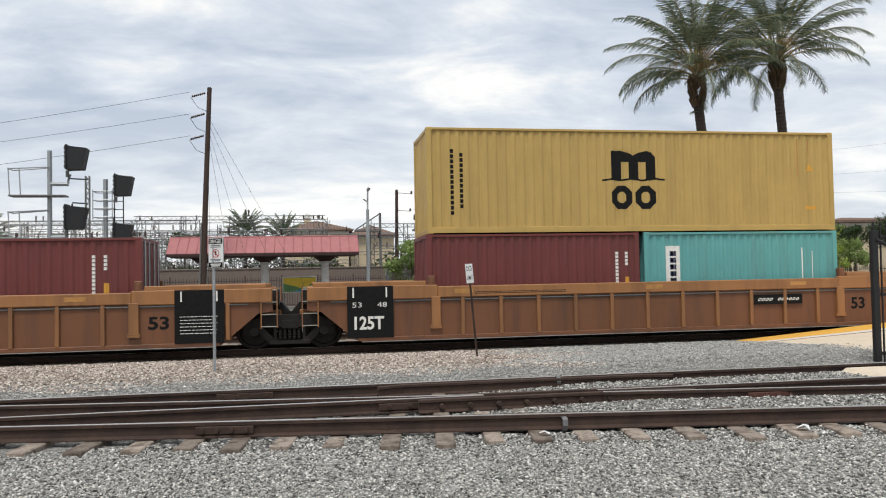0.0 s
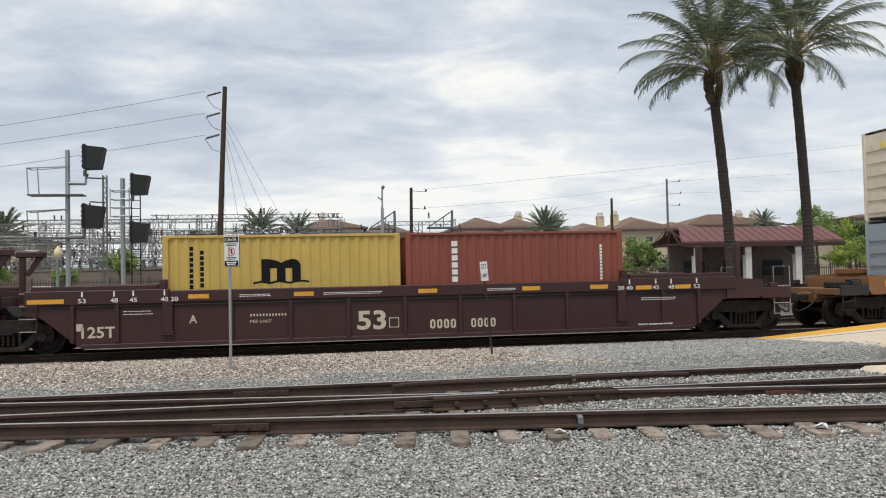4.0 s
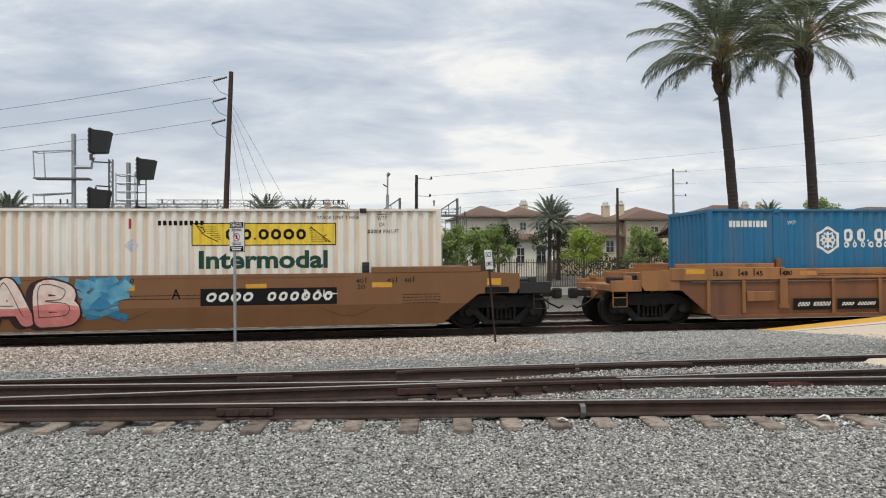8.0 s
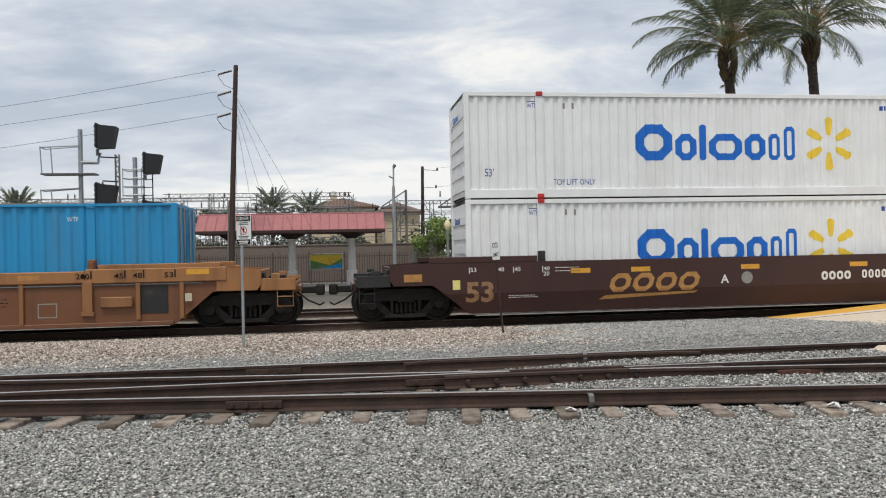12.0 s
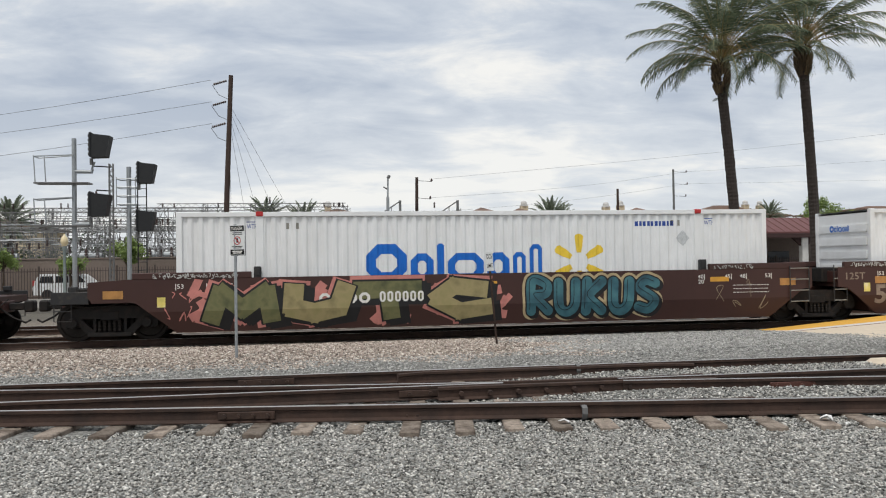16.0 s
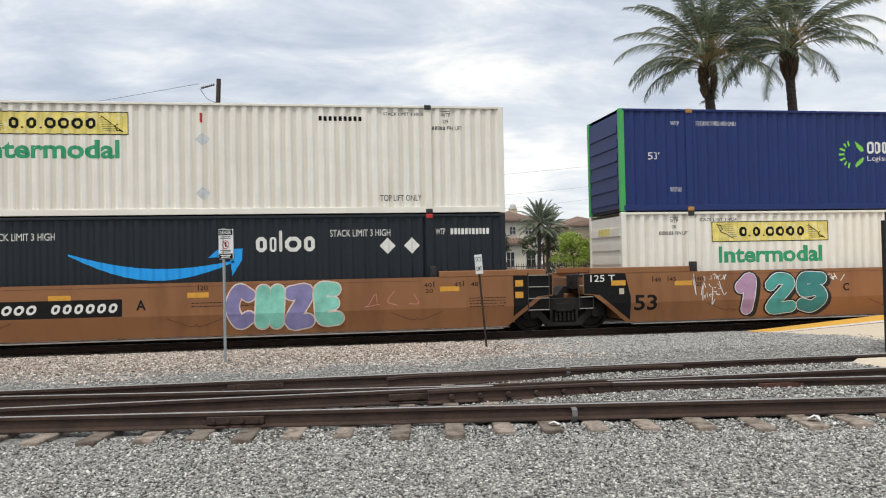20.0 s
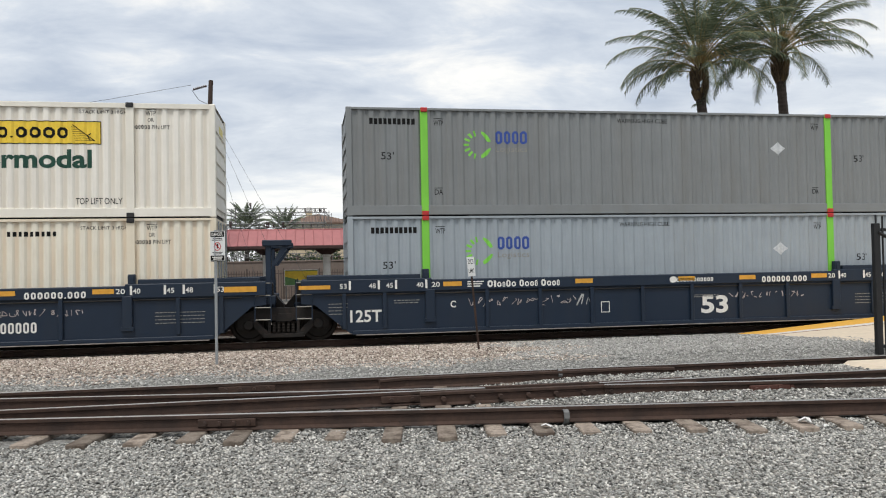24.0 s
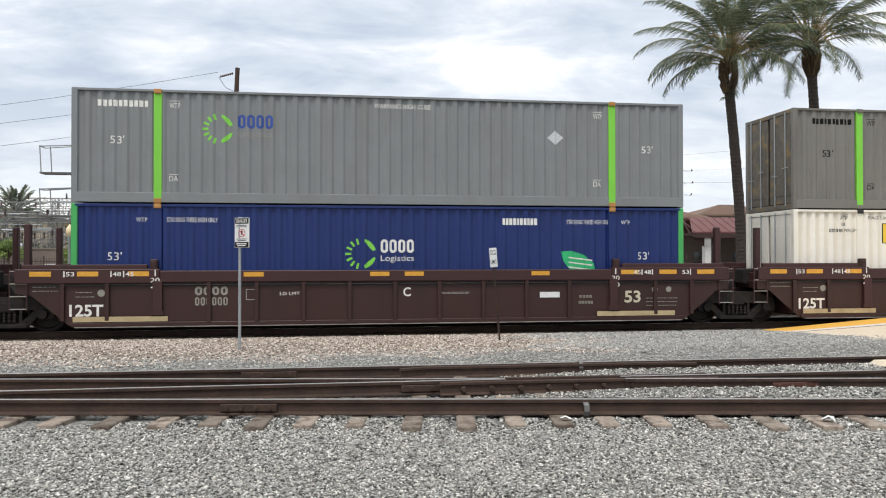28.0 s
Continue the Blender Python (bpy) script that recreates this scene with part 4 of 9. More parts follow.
def end_fitting(c, e, fit, L, W, H, mat):
    turn = pose(e * (L / 2 - 0.05), 0, 0, 0, 0, 90 if e > 0 else -90)
    # the end is built to face -y and then turned to its side
    if fit == "doors":
        for s in (-1, 1):
            d = part("door", shared(("door", W, H), lambda: Shape().box(-W / 4 + 0.06, W / 4 - 0.06, -0.03, 0.03, 0.17, H - 0.14, 0.01).box(-W / 4 + 0.16, W / 4 - 0.16, -0.042, -0.028, 0.4, H - 0.45, 0.01)), mat, c, at=turn @ Matrix.Translation((s * W / 4, 0, 0)))
            for k in (-1, 1):
                part("locking_bar", shared(("locking_bar", H), lambda: Shape().tube([(0, -0.065, 0.1), (0, -0.065, H - 0.08)], 0.02, 6)), M["galv"], d, at=(k * 0.27, 0, 0))
                part("door_handle", shared(("door_handle",), lambda: Shape().tube([(0, -0.075, 1.1), (0.28, -0.085, 1.1)], 0.016, 5)), M["galv"], d, at=(k * 0.27 - 0.14, 0, 0.1 * k))
        part("door_sill", shared(("door_sill", W), lambda: Shape().box(-W / 2 + 0.14, W / 2 - 0.14, -0.04, 0.05, 0.0, 0.15, 0.01)), mat, c, at=turn)
        part("door_header", shared(("door_header", W, H), lambda: Shape().box(-W / 2 + 0.14, W / 2 - 0.14, -0.04, 0.05, H - 0.13, H - 0.01, 0.01)), mat, c, at=turn)
    elif fit == "ribs":
        s = Shape().box(-W / 2 + 0.13, W / 2 - 0.13, -0.012, 0.02, 0.1, H - 0.1)
        part("end_wall", CACHE.setdefault(("end_wall", W, H), s.mesh("end_wall")), mat, c, at=turn)
        for k in range(6):
            z = 0.35 + k * 0.40
            rib = shared(("end_rib", W), lambda: Shape().prism([(-W / 2 + 0.2, -0.11), (W / 2 - 0.2, -0.11), (W / 2 - 0.2, 0.11), (-W / 2 + 0.2, 0.11)], -0.05, -0.008))
            part("end_rib", rib, mat, c, at=turn @ Matrix.Translation((0, 0, z)))
        if mat.name.startswith("plain"):
            decal("end_banner", Decal().rect(-0.5, 0.4, 2.28, 2.48), M["ink_lemon"], c, -0.056, "small yellow banner").matrix_local = turn
        elif mat is M["white"]:
            decal("end_mark", Decal().blocks([(1.4, 1), (0.8, 0.74), (0.25, 1), (1.3, 0.74), (0.8, 0.74), (0.5, 0.74), (0.5, 0.95)], -0.55, 0.35, 2.26, 2.46, 0.14), M["ink_blue"], c, -0.056, "small blue blocks").matrix_local = turn
    else:
        f, xs = corrugation(W - 0.2, 0.26, 0.045, ())
        s = Shape()
        pts = [-W / 2 + 0.1] + xs + [W / 2 - 0.1]
        for x in pts:
            s.v += [(x, -0.03 + f(x), 0.12), (x, -0.03 + f(x), H - 0.1)]
        s.f = [(2 * k, 2 * k + 2, 2 * k + 3, 2 * k + 1) for k in range(len(pts) - 1)]
        part("end_wall", CACHE.setdefault(("fold_end", W, H), s.mesh("end_wall")), mat, c, at=turn)
        for z0, z1 in ((0.0, 0.14), (H - 0.12, H - 0.01)):
            part("end_beam", shared(("end_beam", W, z0), lambda: Shape().box(-W / 2 + 0.14, W / 2 - 0.14, -0.04, 0.04, z0, z1, 0.01)), mat, c, at=turn)


# ---- painted markings; x from the container's end, z from its base


def petal(d, cx, cz, a, r0, r1, w):
    """One drop-shaped ray of a star."""
    c, s = math.cos(a), math.sin(a)
    prof = [(r0, w * 0.35), (r0 + (r1 - r0) * 0.35, w * 0.5), (r1 - (r1 - r0) * 0.12, w * 0.62), (r1, w * 0.3)]
    pts = [(r, h) for r, h in prof] + [(r, -h) for r, h in reversed(prof)]
    d.poly([(cx + r * c - h * s, cz + r * s + h * c) for r, h in pts][::-1])


class Side:
    """Lays markings on the camera side of a container."""

    def __init__(self, c, L, W, f, xs):
        self.c, self.L, self.y, self.fold = c, L, -(W / 2 - 0.03) - 0.004, (lambda x: f(x), xs)

    def put(self, name, d, mat, label="", lift=0.0, folded=True):
        for k, (x, z) in enumerate(d.v):
            d.v[k] = (x - self.L / 2, z)
        return decal(name, d, M[mat], self.c, self.y - lift, label, self.fold if folded else None)


def hauler_marks(s, x=2.8, zt=2.58, green="ink_green", banner="ink_yellow", top="ink_black", lift_word=True, dirty=False):
    """Yellow banner with a black border and scrolls, a green word below, small black notes."""
    x1, z0 = x + 3.65, zt - 0.58
    b = s.put("banner", Decal().rect(x, x1, z0, zt), banner, "yellow rectangular banner")
    d = Decal().outline(x, x1, z0, zt, 0.022)
    d.blocks([(0.55, 1), (0.16, 0.16), (0.62, 1), (0.16, 0.16), (0.66, 1), (0.66, 1), (0.7, 1), (0.62, 1)], x + 0.85, x1 - 0.78, z0 + 0.15, zt - 0.16, 0.16)
    for k in range(7):
        u = k * 0.055
        d.stroke([(x + 0.16 + u * 1.4, zt - 0.10 - u), (x + 0.62 + u * 0.35, zt - 0.10 - u)], 0.010)
        d.stroke([(x1 - 0.62 - u * 0.25, z0 + 0.10 + u), (x1 - 0.20 - u * 1.2, z0 + 0.10 + u)], 0.010)
    d.stroke([(x + 0.14, zt - 0.08), (x + 0.30, zt - 0.30), (x + 0.66, z0 + 0.10)], 0.02)
    d.stroke([(x1 - 0.66, zt - 0.10), (x1 - 0.30, z0 + 0.20), (x1 - 0.14, z0 + 0.08)], 0.02)
    d.stroke([(x + 0.16, zt - 0.09), (x + 0.28, zt - 0.12), (x + 0.33, zt - 0.22), (x + 0.25, zt - 0.27)], 0.02)
    d.stroke([(x1 - 0.16, z0 + 0.09), (x1 - 0.28, z0 + 0.12), (x1 - 0.33, z0 + 0.22), (x1 - 0.25, z0 + 0.27)], 0.02)
    s.put("banner_print", d, "ink_black", "black banner border, scrolls and name blocks", 0.003)
    s.put("lettering", Decal().words("Intermodal", x + 0.18, x1 - 0.22, z0 - 0.60, z0 - 0.13, 0.032), green, "bold green word")
    note = Decal()
    for a in ((2.3, 3.5), (12.85, 14.0)):
        note.words("STACK LIMIT 3 HIGH", a[0] + 0.04, a[1], 2.615, 2.70)
        if lift_word:
            note.words("TOP LIFT ONLY", a[0] - 0.07, a[1] - 0.12, 0.34, 0.50)
    for a in (1.45, 14.45):
        note.words("WTP", a, a + 0.25, 2.58, 2.70)
        note.rect(a, a + 0.25, 2.73, 2.745).words("OR", a + 0.05, a + 0.20, 2.42, 2.52)
        note.blocks([(0.7, 1)] * 6, a - 0.32, a + 0.10, 2.24, 2.34, 0.3).words("PIN LIFT", a + 0.16, a + 0.58, 2.24, 2.34)
    for k in range(9):
        note.rect(8.9 + k * 0.13 if x > 7 else 11.2 + k * 0.13, 8.98 + k * 0.13 if x > 7 else 11.28 + k * 0.13, 2.46, 2.58)
    s.put("stencil", note, top, "black stencilled notes")
    s.put("height_mark", Decal().rect(8.2, 8.26, 2.38, 2.63), "ink_red", "thin red mark")
    d = Decal()
    for z in ((0.57, 1.95) if x < 7 else (1.95,)):
        d.poly([(8.26, z - 0.17), (8.45, z), (8.26, z + 0.17), (8.07, z)])
    s.put("placard", d, "ink_grey" if dirty else "foil", "worn diamond placard")


def star_marks(s, seed=0, low=False):
    """White box: a blue name in blocks, a yellow six-rayed star, blue notes, silver diamond."""
    name = [(1.5, 1.0), (0.85, 0.74), (0.26, 1.0), (1.35, 0.74), (0.85, 0.74), (0.5, 0.74), (0.5, 0.95)]
    s.put("name_mark", Decal().blocks(name, 4.8, 9.58, 1.02, 2.02, 0.14), "ink_blue", "row of bright blue blocks")
    d = Decal()
    for k in range(6):
        petal(d, 10.62, 1.48, math.pi / 2 + k * math.pi / 3, 0.25, 0.76, 0.20)
    s.put("star", d, "ink_yellow", "yellow six-rayed star")
    d = Decal()
    for a in (1.75, 14.3):
        d.words("WTP", a, a + 0.25, 2.45, 2.58).rect(a, a + 0.25, 2.62, 2.64)
    for k in range(10):
        d.rect(12.25 + k * 0.115, 12.33 + k * 0.115, 2.44, 2.57)
    if not low:
        d.words("TOP LIFT ONLY", 2.45, 3.65, 0.36, 0.52).words("TOP LIFT ONLY", 12.9, 13.9, 0.36, 0.52).words("53'", 0.55, 0.80, 0.6, 0.82)
    s.put("stencil", d, "ink_royal", "blue stencilled notes")
    d = Decal().poly([(13.64, 1.87), (13.85, 2.09), (13.64, 2.31), (13.43, 2.09)])
    if not low:
        d.poly([(13.64, 0.70), (13.85, 0.92), (13.64, 1.14), (13.43, 0.92)])
    s.put("placard", d, "foil", "silver diamond placard")
    d = Decal()
    for a in (2.75, 3.0, 13.3, 13.5):
        d.rect(a, a + 0.07, 2.44, 2.60)
    s.put("vent", d, "ink_grey", "small vent")


def ring_logo(s, x, z, r, mats, light="ink_lime"):
    """Green broken ring: big leaf-like arcs on one side, short rays on the other."""
    d = Decal()
    for k, (a0, a1, w) in enumerate([(15, 75, 0.30), (-75, -15, 0.30)]):
        out = [(x + r * math.cos(radians(a)), z + r * math.sin(radians(a))) for a in np.linspace(a0, a1, 7)]
        inn = [(x + r * (1 - w * math.sin(math.pi * (0.25 + 0.6 * u))) * math.cos(radians(a)), z + r * (1 - w * math.sin(math.pi * (0.25 + 0.6 * u))) * math.sin(radians(a))) for u, a in zip(np.linspace(1, 0, 7), np.linspace(a1, a0, 7))]
        d.poly(out + inn)
    for a in (105, 130, 155, 180, 205, 230, 255):
        c, q = math.cos(radians(a)), math.sin(radians(a))
        d.stroke([(x + 0.68 * r * c, z + 0.68 * r * q), (x + 0.98 * r * c, z + 0.98 * r * q)], 0.06)
    s.put("ring_mark", d, light, "broken ring of green leaves and rays")
    s.put("name_mark", Decal().blocks([(1, 1)] * 4, x + r + 0.12, x + r + 1.0, z + 0.03, z + 0.38, 0.22), mats[0], "four plain blocks")
    s.put("lettering", Decal().words("Logistics", x + r + 0.12, x + r + 1.0, z - 0.23, z - 0.04), mats[1])


def grey_marks(s, ink="ink_white", blue="ink_royal", second="ink_grey", sz=1.92, num_z=1.5):
    ring_logo(s, 3.55, sz, 0.38, (blue, second))
    d = Decal()
    for a in (2.35, 13.55):
        d.words("WTP", a, a + 0.26, 2.42, 2.56).rect(a, a + 0.26, 2.60, 2.615)
        d.words("DA", a, a + 0.22, 0.56, 0.70).rect(a, a + 0.22, 0.73, 0.745)
    d.words("WARNING HIGH CUBE", 7.55, 9.05, 2.56, 2.68)
    d.words("53'", 0.92, 1.26, num_z, num_z + 0.2).words("53'", 14.95, 15.28, num_z, num_z + 0.2)
    for k in range(10):
        d.rect(0.62 + k * 0.125, 0.71 + k * 0.125, 2.44, 2.60)
    s.put("stencil", d, ink, "stencilled notes and numbers")
    s.put("placard", Decal().poly([(12.48, 1.68), (12.70, 1.88), (12.48, 2.08), (12.26, 1.88)]), "foil", "silver diamond placard")


def blue_marks(s, low=True):
    ring_logo(s, 7.2, 1.62, 0.40, ("ink_white", "ink_white"), "ink_lime")
    d = Decal()
    for a in (1.55, 14.35):
        d.words("WTP", a, a + 0.26, 2.43, 2.54)
    for a in (2.3, 12.8):
        d.words("STACKING THREE HIGH ONLY", a, a + 1.25, 2.43, 2.55)
    d.words("53'", 0.86, 1.2, 1.46, 1.67).words("53'", 14.82, 15.15, 1.46, 1.67)
    for k in range(10):
        d.rect(11.0 + k * 0.098, 11.075 + k * 0.098, 2.40, 2.58)
    if not low:
        d.words("TOP LIFT ONLY", 1.5, 1.85, 0.55, 0.68)
    s.put("stencil", d, "ink_white", "white stencilled notes")
    d = Decal()
    up = [(12.62, 1.68), (12.95, 1.70), (13.3, 1.58), (13.55, 1.36), (13.62, 1.14), (13.82, 1.04), (13.80, 0.99), (13.55, 1.07), (13.2, 1.04), (12.9, 1.16), (12.72, 1.40)]
    d.poly(up[::-1])
    s.put("leaf_mark", d, "ink_leaf", "bright green leaf")
    d = Decal()
    for k in range(3):
        d.stroke([(12.85, 1.52 - 0.13 * k), (13.5, 1.44 - 0.13 * k)], 0.035)
    s.put("leaf_print", d, "ink_white", "small white print", 0.004)


def hex_marks(s, x=3.4, z=2.0, r=0.44, second=False, dim="ink_white"):
    d = Decal()
    cx = x + r
    ring = [(cx + r * math.cos(radians(90 + 60 * k)), z + r * math.sin(radians(90 + 60 * k))) for k in range(7)]
    d.stroke(ring, 0.07)
    for k in range(6):
        a = radians(90 + 60 * k)
        d.stroke([(cx, z), (cx + 0.62 * r * math.cos(a), z + 0.62 * r * math.sin(a))], 0.06)
        for q in (-0.5, 0.5):
            d.stroke([(cx + 0.4 * r * math.cos(a), z + 0.4 * r * math.sin(a)), (cx + 0.66 * r * math.cos(a + q), z + 0.66 * r * math.sin(a + q))], 0.045)
    s.put("hexagon_mark", d, dim, "white hexagon with a snowflake")
    xe = x + 2 * r + 0.15
    d = Decal().blocks([(0.8, 1), (0.14, 0.15), (0.8, 1), (0.14, 0.15), (0.2, 0.0), (0.8, 1), (0.85, 1), (0.8, 1), (0.25, 1), (0.85, 1), (0.75, 1), (0.85, 1), (0.85, 1)], xe, xe + 3.35, z - 0.17 + 0.12 * second, z + 0.2 + 0.12 * second, 0.2)
    if second:
        d.blocks([(0.8, 1)] * 9 + [(0.2, 0.0)] + [(0.5, 1)] * 3, xe, xe + 2.95, z - 0.22, z - 0.05, 0.5)
    s.put("name_mark", d, dim, "row of white blocks")
    d = Decal()
    for a in (2.45, 13.5):
        d.words("WTP", a, a + 0.26, 2.44, 2.56)
    d.words("WARNING HIGH CUBE", 7.6, 9.15, 2.55, 2.68)
    for k in range(10):
        d.rect(0.65 + k * 0.12, 0.74 + k * 0.12, 2.38, 2.56)
    s.put("stencil", d, dim, "white stencilled notes")


def arrow_marks(s):
    d = Decal().blocks([(0.8, 0.7), (0.5, 0.7), (0.22, 1.0), (1.2, 0.7), (0.8, 0.7)], 9.55, 11.05, 1.95, 2.5, 0.2)
    d.words("STACK LIMIT 3 HIGH", 11.45, 13.03, 2.32, 2.5).words("STACK LIMIT 3 HIGH", 3.1, 4.7, 2.32, 2.5)
    d.words("WTP", 14.25, 14.5, 2.34, 2.5).words("WTP", 1.55, 1.8, 2.34, 2.5)
    for k in range(11):
        d.rect(14.65 + k * 0.098, 14.72 + k * 0.098, 2.34, 2.5)
    for x in (12.95, 13.6):
        d.poly([(x, 1.84), (x + 0.21, 2.06), (x, 2.28), (x - 0.21, 2.06)])
    s.put("stencil", d, "ink_white", "white blocks, notes and diamonds")
    d = Decal()
    lo = [(5.0 + 4.0 * u, 1.95 - 0.82 * math.sin(math.pi * (0.12 + 0.78 * u)) + 0.28 * (1 - u)) for u in np.linspace(0, 1, 13)]
    hi = [(x + 0.0, z + 0.30 * math.sin(math.pi * (0.05 + 0.9 * u))) for (x, z), u in zip(lo, np.linspace(0, 1, 13))]
    d.poly(lo + hi[::-1])
    d.poly([(8.35, 1.82), (8.9, 1.86), (8.95, 1.35), (9.2, 1.75), (9.22, 2.05), (8.6, 2.03)])
    s.put("curved_arrow", d, "ink_cyan", "long sky-blue curved arrow")


def arch_mark(s, x0, x1, z0, z1, lower=False):
    """Black double-arch mark over a wavy line."""
    w = x1 - x0
    d = Decal()
    for a in (0.0, 0.39, 0.78):
        d.rect(x0 + a * w, x0 + (a + 0.22) * w, z0, z1 - 0.24 * w)
    d.poly([(x0, z1 - 0.24 * w), (x1, z1 - 0.24 * w), (x1, z1 - 0.14 * w), (x1 - 0.08 * w, z1 - 0.03 * w), (x1 - 0.2 * w, z1), (x0 + 0.62 * w, z1 - 0.04 * w), (x0 + 0.5 * w, z1 - 0.1 * w), (x0 + 0.38 * w, z1 - 0.04 * w), (x0 + 0.2 * w, z1), (x0, z1)])
    d.stroke([(x0 - 0.2 * w, z0 - 0.02), (x0, z0 + 0.02), (x0 + 0.2 * w, z0 - 0.02), (x0 + 0.45 * w, z0 + 0.03), (x0 + 0.7 * w, z0 - 0.02), (x1, z0 + 0.03), (x1 + 0.2 * w, z0)], 0.05)
    if lower:
        d.blocks([(1, 1), (1, 1)], x0, x1, z0 - 0.83, z0 - 0.17, 0.18)
    s.put("arch_mark", d, "ink_black", "black double arch over a wavy line")


def column_blocks(s, x, z_top, n, h, w, mat):
    d = Decal()
    for k in range(n):
        d.rect(x, x + w, z_top - (k + 1) * h + 0.25 * h, z_top - k * h)
    s.put("column_mark", d, mat, "column of small blocks")

# ---------------------------------------------------------------- well cars
SIDE = 1.515
BOGIE = 9.72
WHEELS = []


def smooth_side(s):
    """A smooth car side: upright above, folded inwards below, with slanting ends over the bogies."""
    rows = [(0.20, 8.05, 1.40), (0.24, 8.10, 1.41), (0.74, 8.72, SIDE), (0.97, 9.02, SIDE), (1.0, 9.3, SIDE), (1.56, 9.3, SIDE)]
    sh = Shape()
    for z, x, y in rows:
        sh.v += [(-x, s * y, z), (x, s * y, z), (-x, s * (y - 0.06), z), (x, s * (y - 0.06), z)]
    for k in range(len(rows) - 1):
        a, b = 4 * k, 4 * k + 4
        sh.f += [(a, a + 1, b + 1, b), (a + 2, b + 2, b + 3, a + 3), (a, b, b + 2, a + 2), (a + 1, a + 3, b + 3, b + 1)]
    e = 4 * (len(rows) - 1)
    sh.f += [(0, 2, 3, 1), (e, e + 1, e + 3, e + 2)]
    return sh


def ribbed_panel(s):
    poly = [(-8.05, 0.2), (8.05, 0.2), (8.95, 0.96), (9.3, 1.0), (9.3, 1.32), (-9.3, 1.32), (-9.3, 1.0), (-8.95, 0.96)]
    return Shape().prism(poly, *((-1.46, -1.40) if s < 0 else (1.40, 1.46)))


def ybox(s, a, b):
    return (-b, -a) if s < 0 else (a, b)


def sideframe():
    """Cast side frame of a bogie: top beam, raking arms and the spring seat, open between them."""
    sh = Shape()
    sh.prism([(-1.16, 0.58), (1.16, 0.58), (1.10, 0.72), (0.62, 0.90), (-0.62, 0.90), (-1.10, 0.72)], -0.08, 0.08)
    for e in (-1, 1):
        arm = [(e * 1.16, 0.58), (e * 1.16, 0.40), (e * 1.04, 0.34), (e * 0.86, 0.52), (e * 0.86, 0.58)]
        sh.prism(arm if e < 0 else arm[::-1], -0.09, 0.09)
        rake = [(e * 0.92, 0.58), (e * 0.50, 0.14), (e * 0.34, 0.14), (e * 0.34, 0.24), (e * 0.70, 0.58)]
        sh.prism(rake if e < 0 else rake[::-1], -0.075, 0.075)
        post = [(e * 0.40, 0.58), (e * 0.40, 0.26), (e * 0.33, 0.26), (e * 0.33, 0.58)]
        sh.prism(post if e < 0 else post[::-1], -0.075, 0.075)
    sh.box(-0.52, 0.52, -0.12, 0.10, 0.13, 0.24, 0.015)
    return sh


def wheel_shape():
    """A wheelset: two dished wheels with flanges on an axle, turning about y."""
    sh = Shape()
    sh.tube([(0, -0.98, 0), (0, 0.98, 0)], 0.08, 10)
    for s in (-1, 1):
        sh.lathe([(0.08, s * 0.83), (0.15, s * 0.84), (0.17, s * 0.78), (0.37, s * 0.79), (0.40, s * 0.83), (0.475, s * 0.825), (0.48, s * 0.72), (0.51, s * 0.70), (0.505, s * 0.68), (0.40, s * 0.68), (0.36, s * 0.73), (0.17, s * 0.72), (0.08, s * 0.68)], "y", n=28)
        for k in range(4):
            a = k * math.pi / 2
            sh.tube([(0.27 * math.cos(a), s * 0.785, 0.27 * math.sin(a)), (0.27 * math.cos(a), s * 0.80, 0.27 * math.sin(a))], 0.035, 6)
    return sh


def bogie(car, x):
    for s in (-1, 1):
        fr = part("side_frame", shared(("side_frame",), sideframe), M["bogie"], car, "grimy cast bogie side frame", at=(x, s * 1.06, 0.0))
        for k in range(5):
            part("spring", shared(("spring",), lambda: Shape().lathe([(0.045, 0.27), (0.05, 0.31), (0.038, 0.34), (0.05, 0.38), (0.038, 0.41), (0.05, 0.45), (0.038, 0.48), (0.05, 0.53)], n=8)), M["wheel"], fr, at=(-0.24 + 0.12 * k, -0.10 if s < 0 else 0.10, 0))
        for k in (-0.89, 0.89):
            part("bearing_cap", shared(("bearing_cap",), lambda: Shape().lathe([(0.12, -0.06), (0.13, 0.0), (0.10, 0.05)], "y", n=12), True), M["bogie"], fr, at=(k, s * 0.10, 0.48))
    # lower box: dark backing added behind the springs so their gaps stay dark
    part("bolster", shared(("bolster",), lambda: Shape().box(-0.24, 0.24, -1.15, 1.15, 0.52, 0.78, 0.03).box(-0.31, 0.31, -0.98, 0.98, 0.2, 0.5, 0.02)), M["bogie"], car, at=(x, 0, 0))
    for k in (-0.89, 0.89):
        w = part("wheelset", shared(("wheelset",), wheel_shape, True), M["wheel"], car, "dark steel wheelset", at=(x + k, 0, 0.48))
        WHEELS.append((w, x + k))


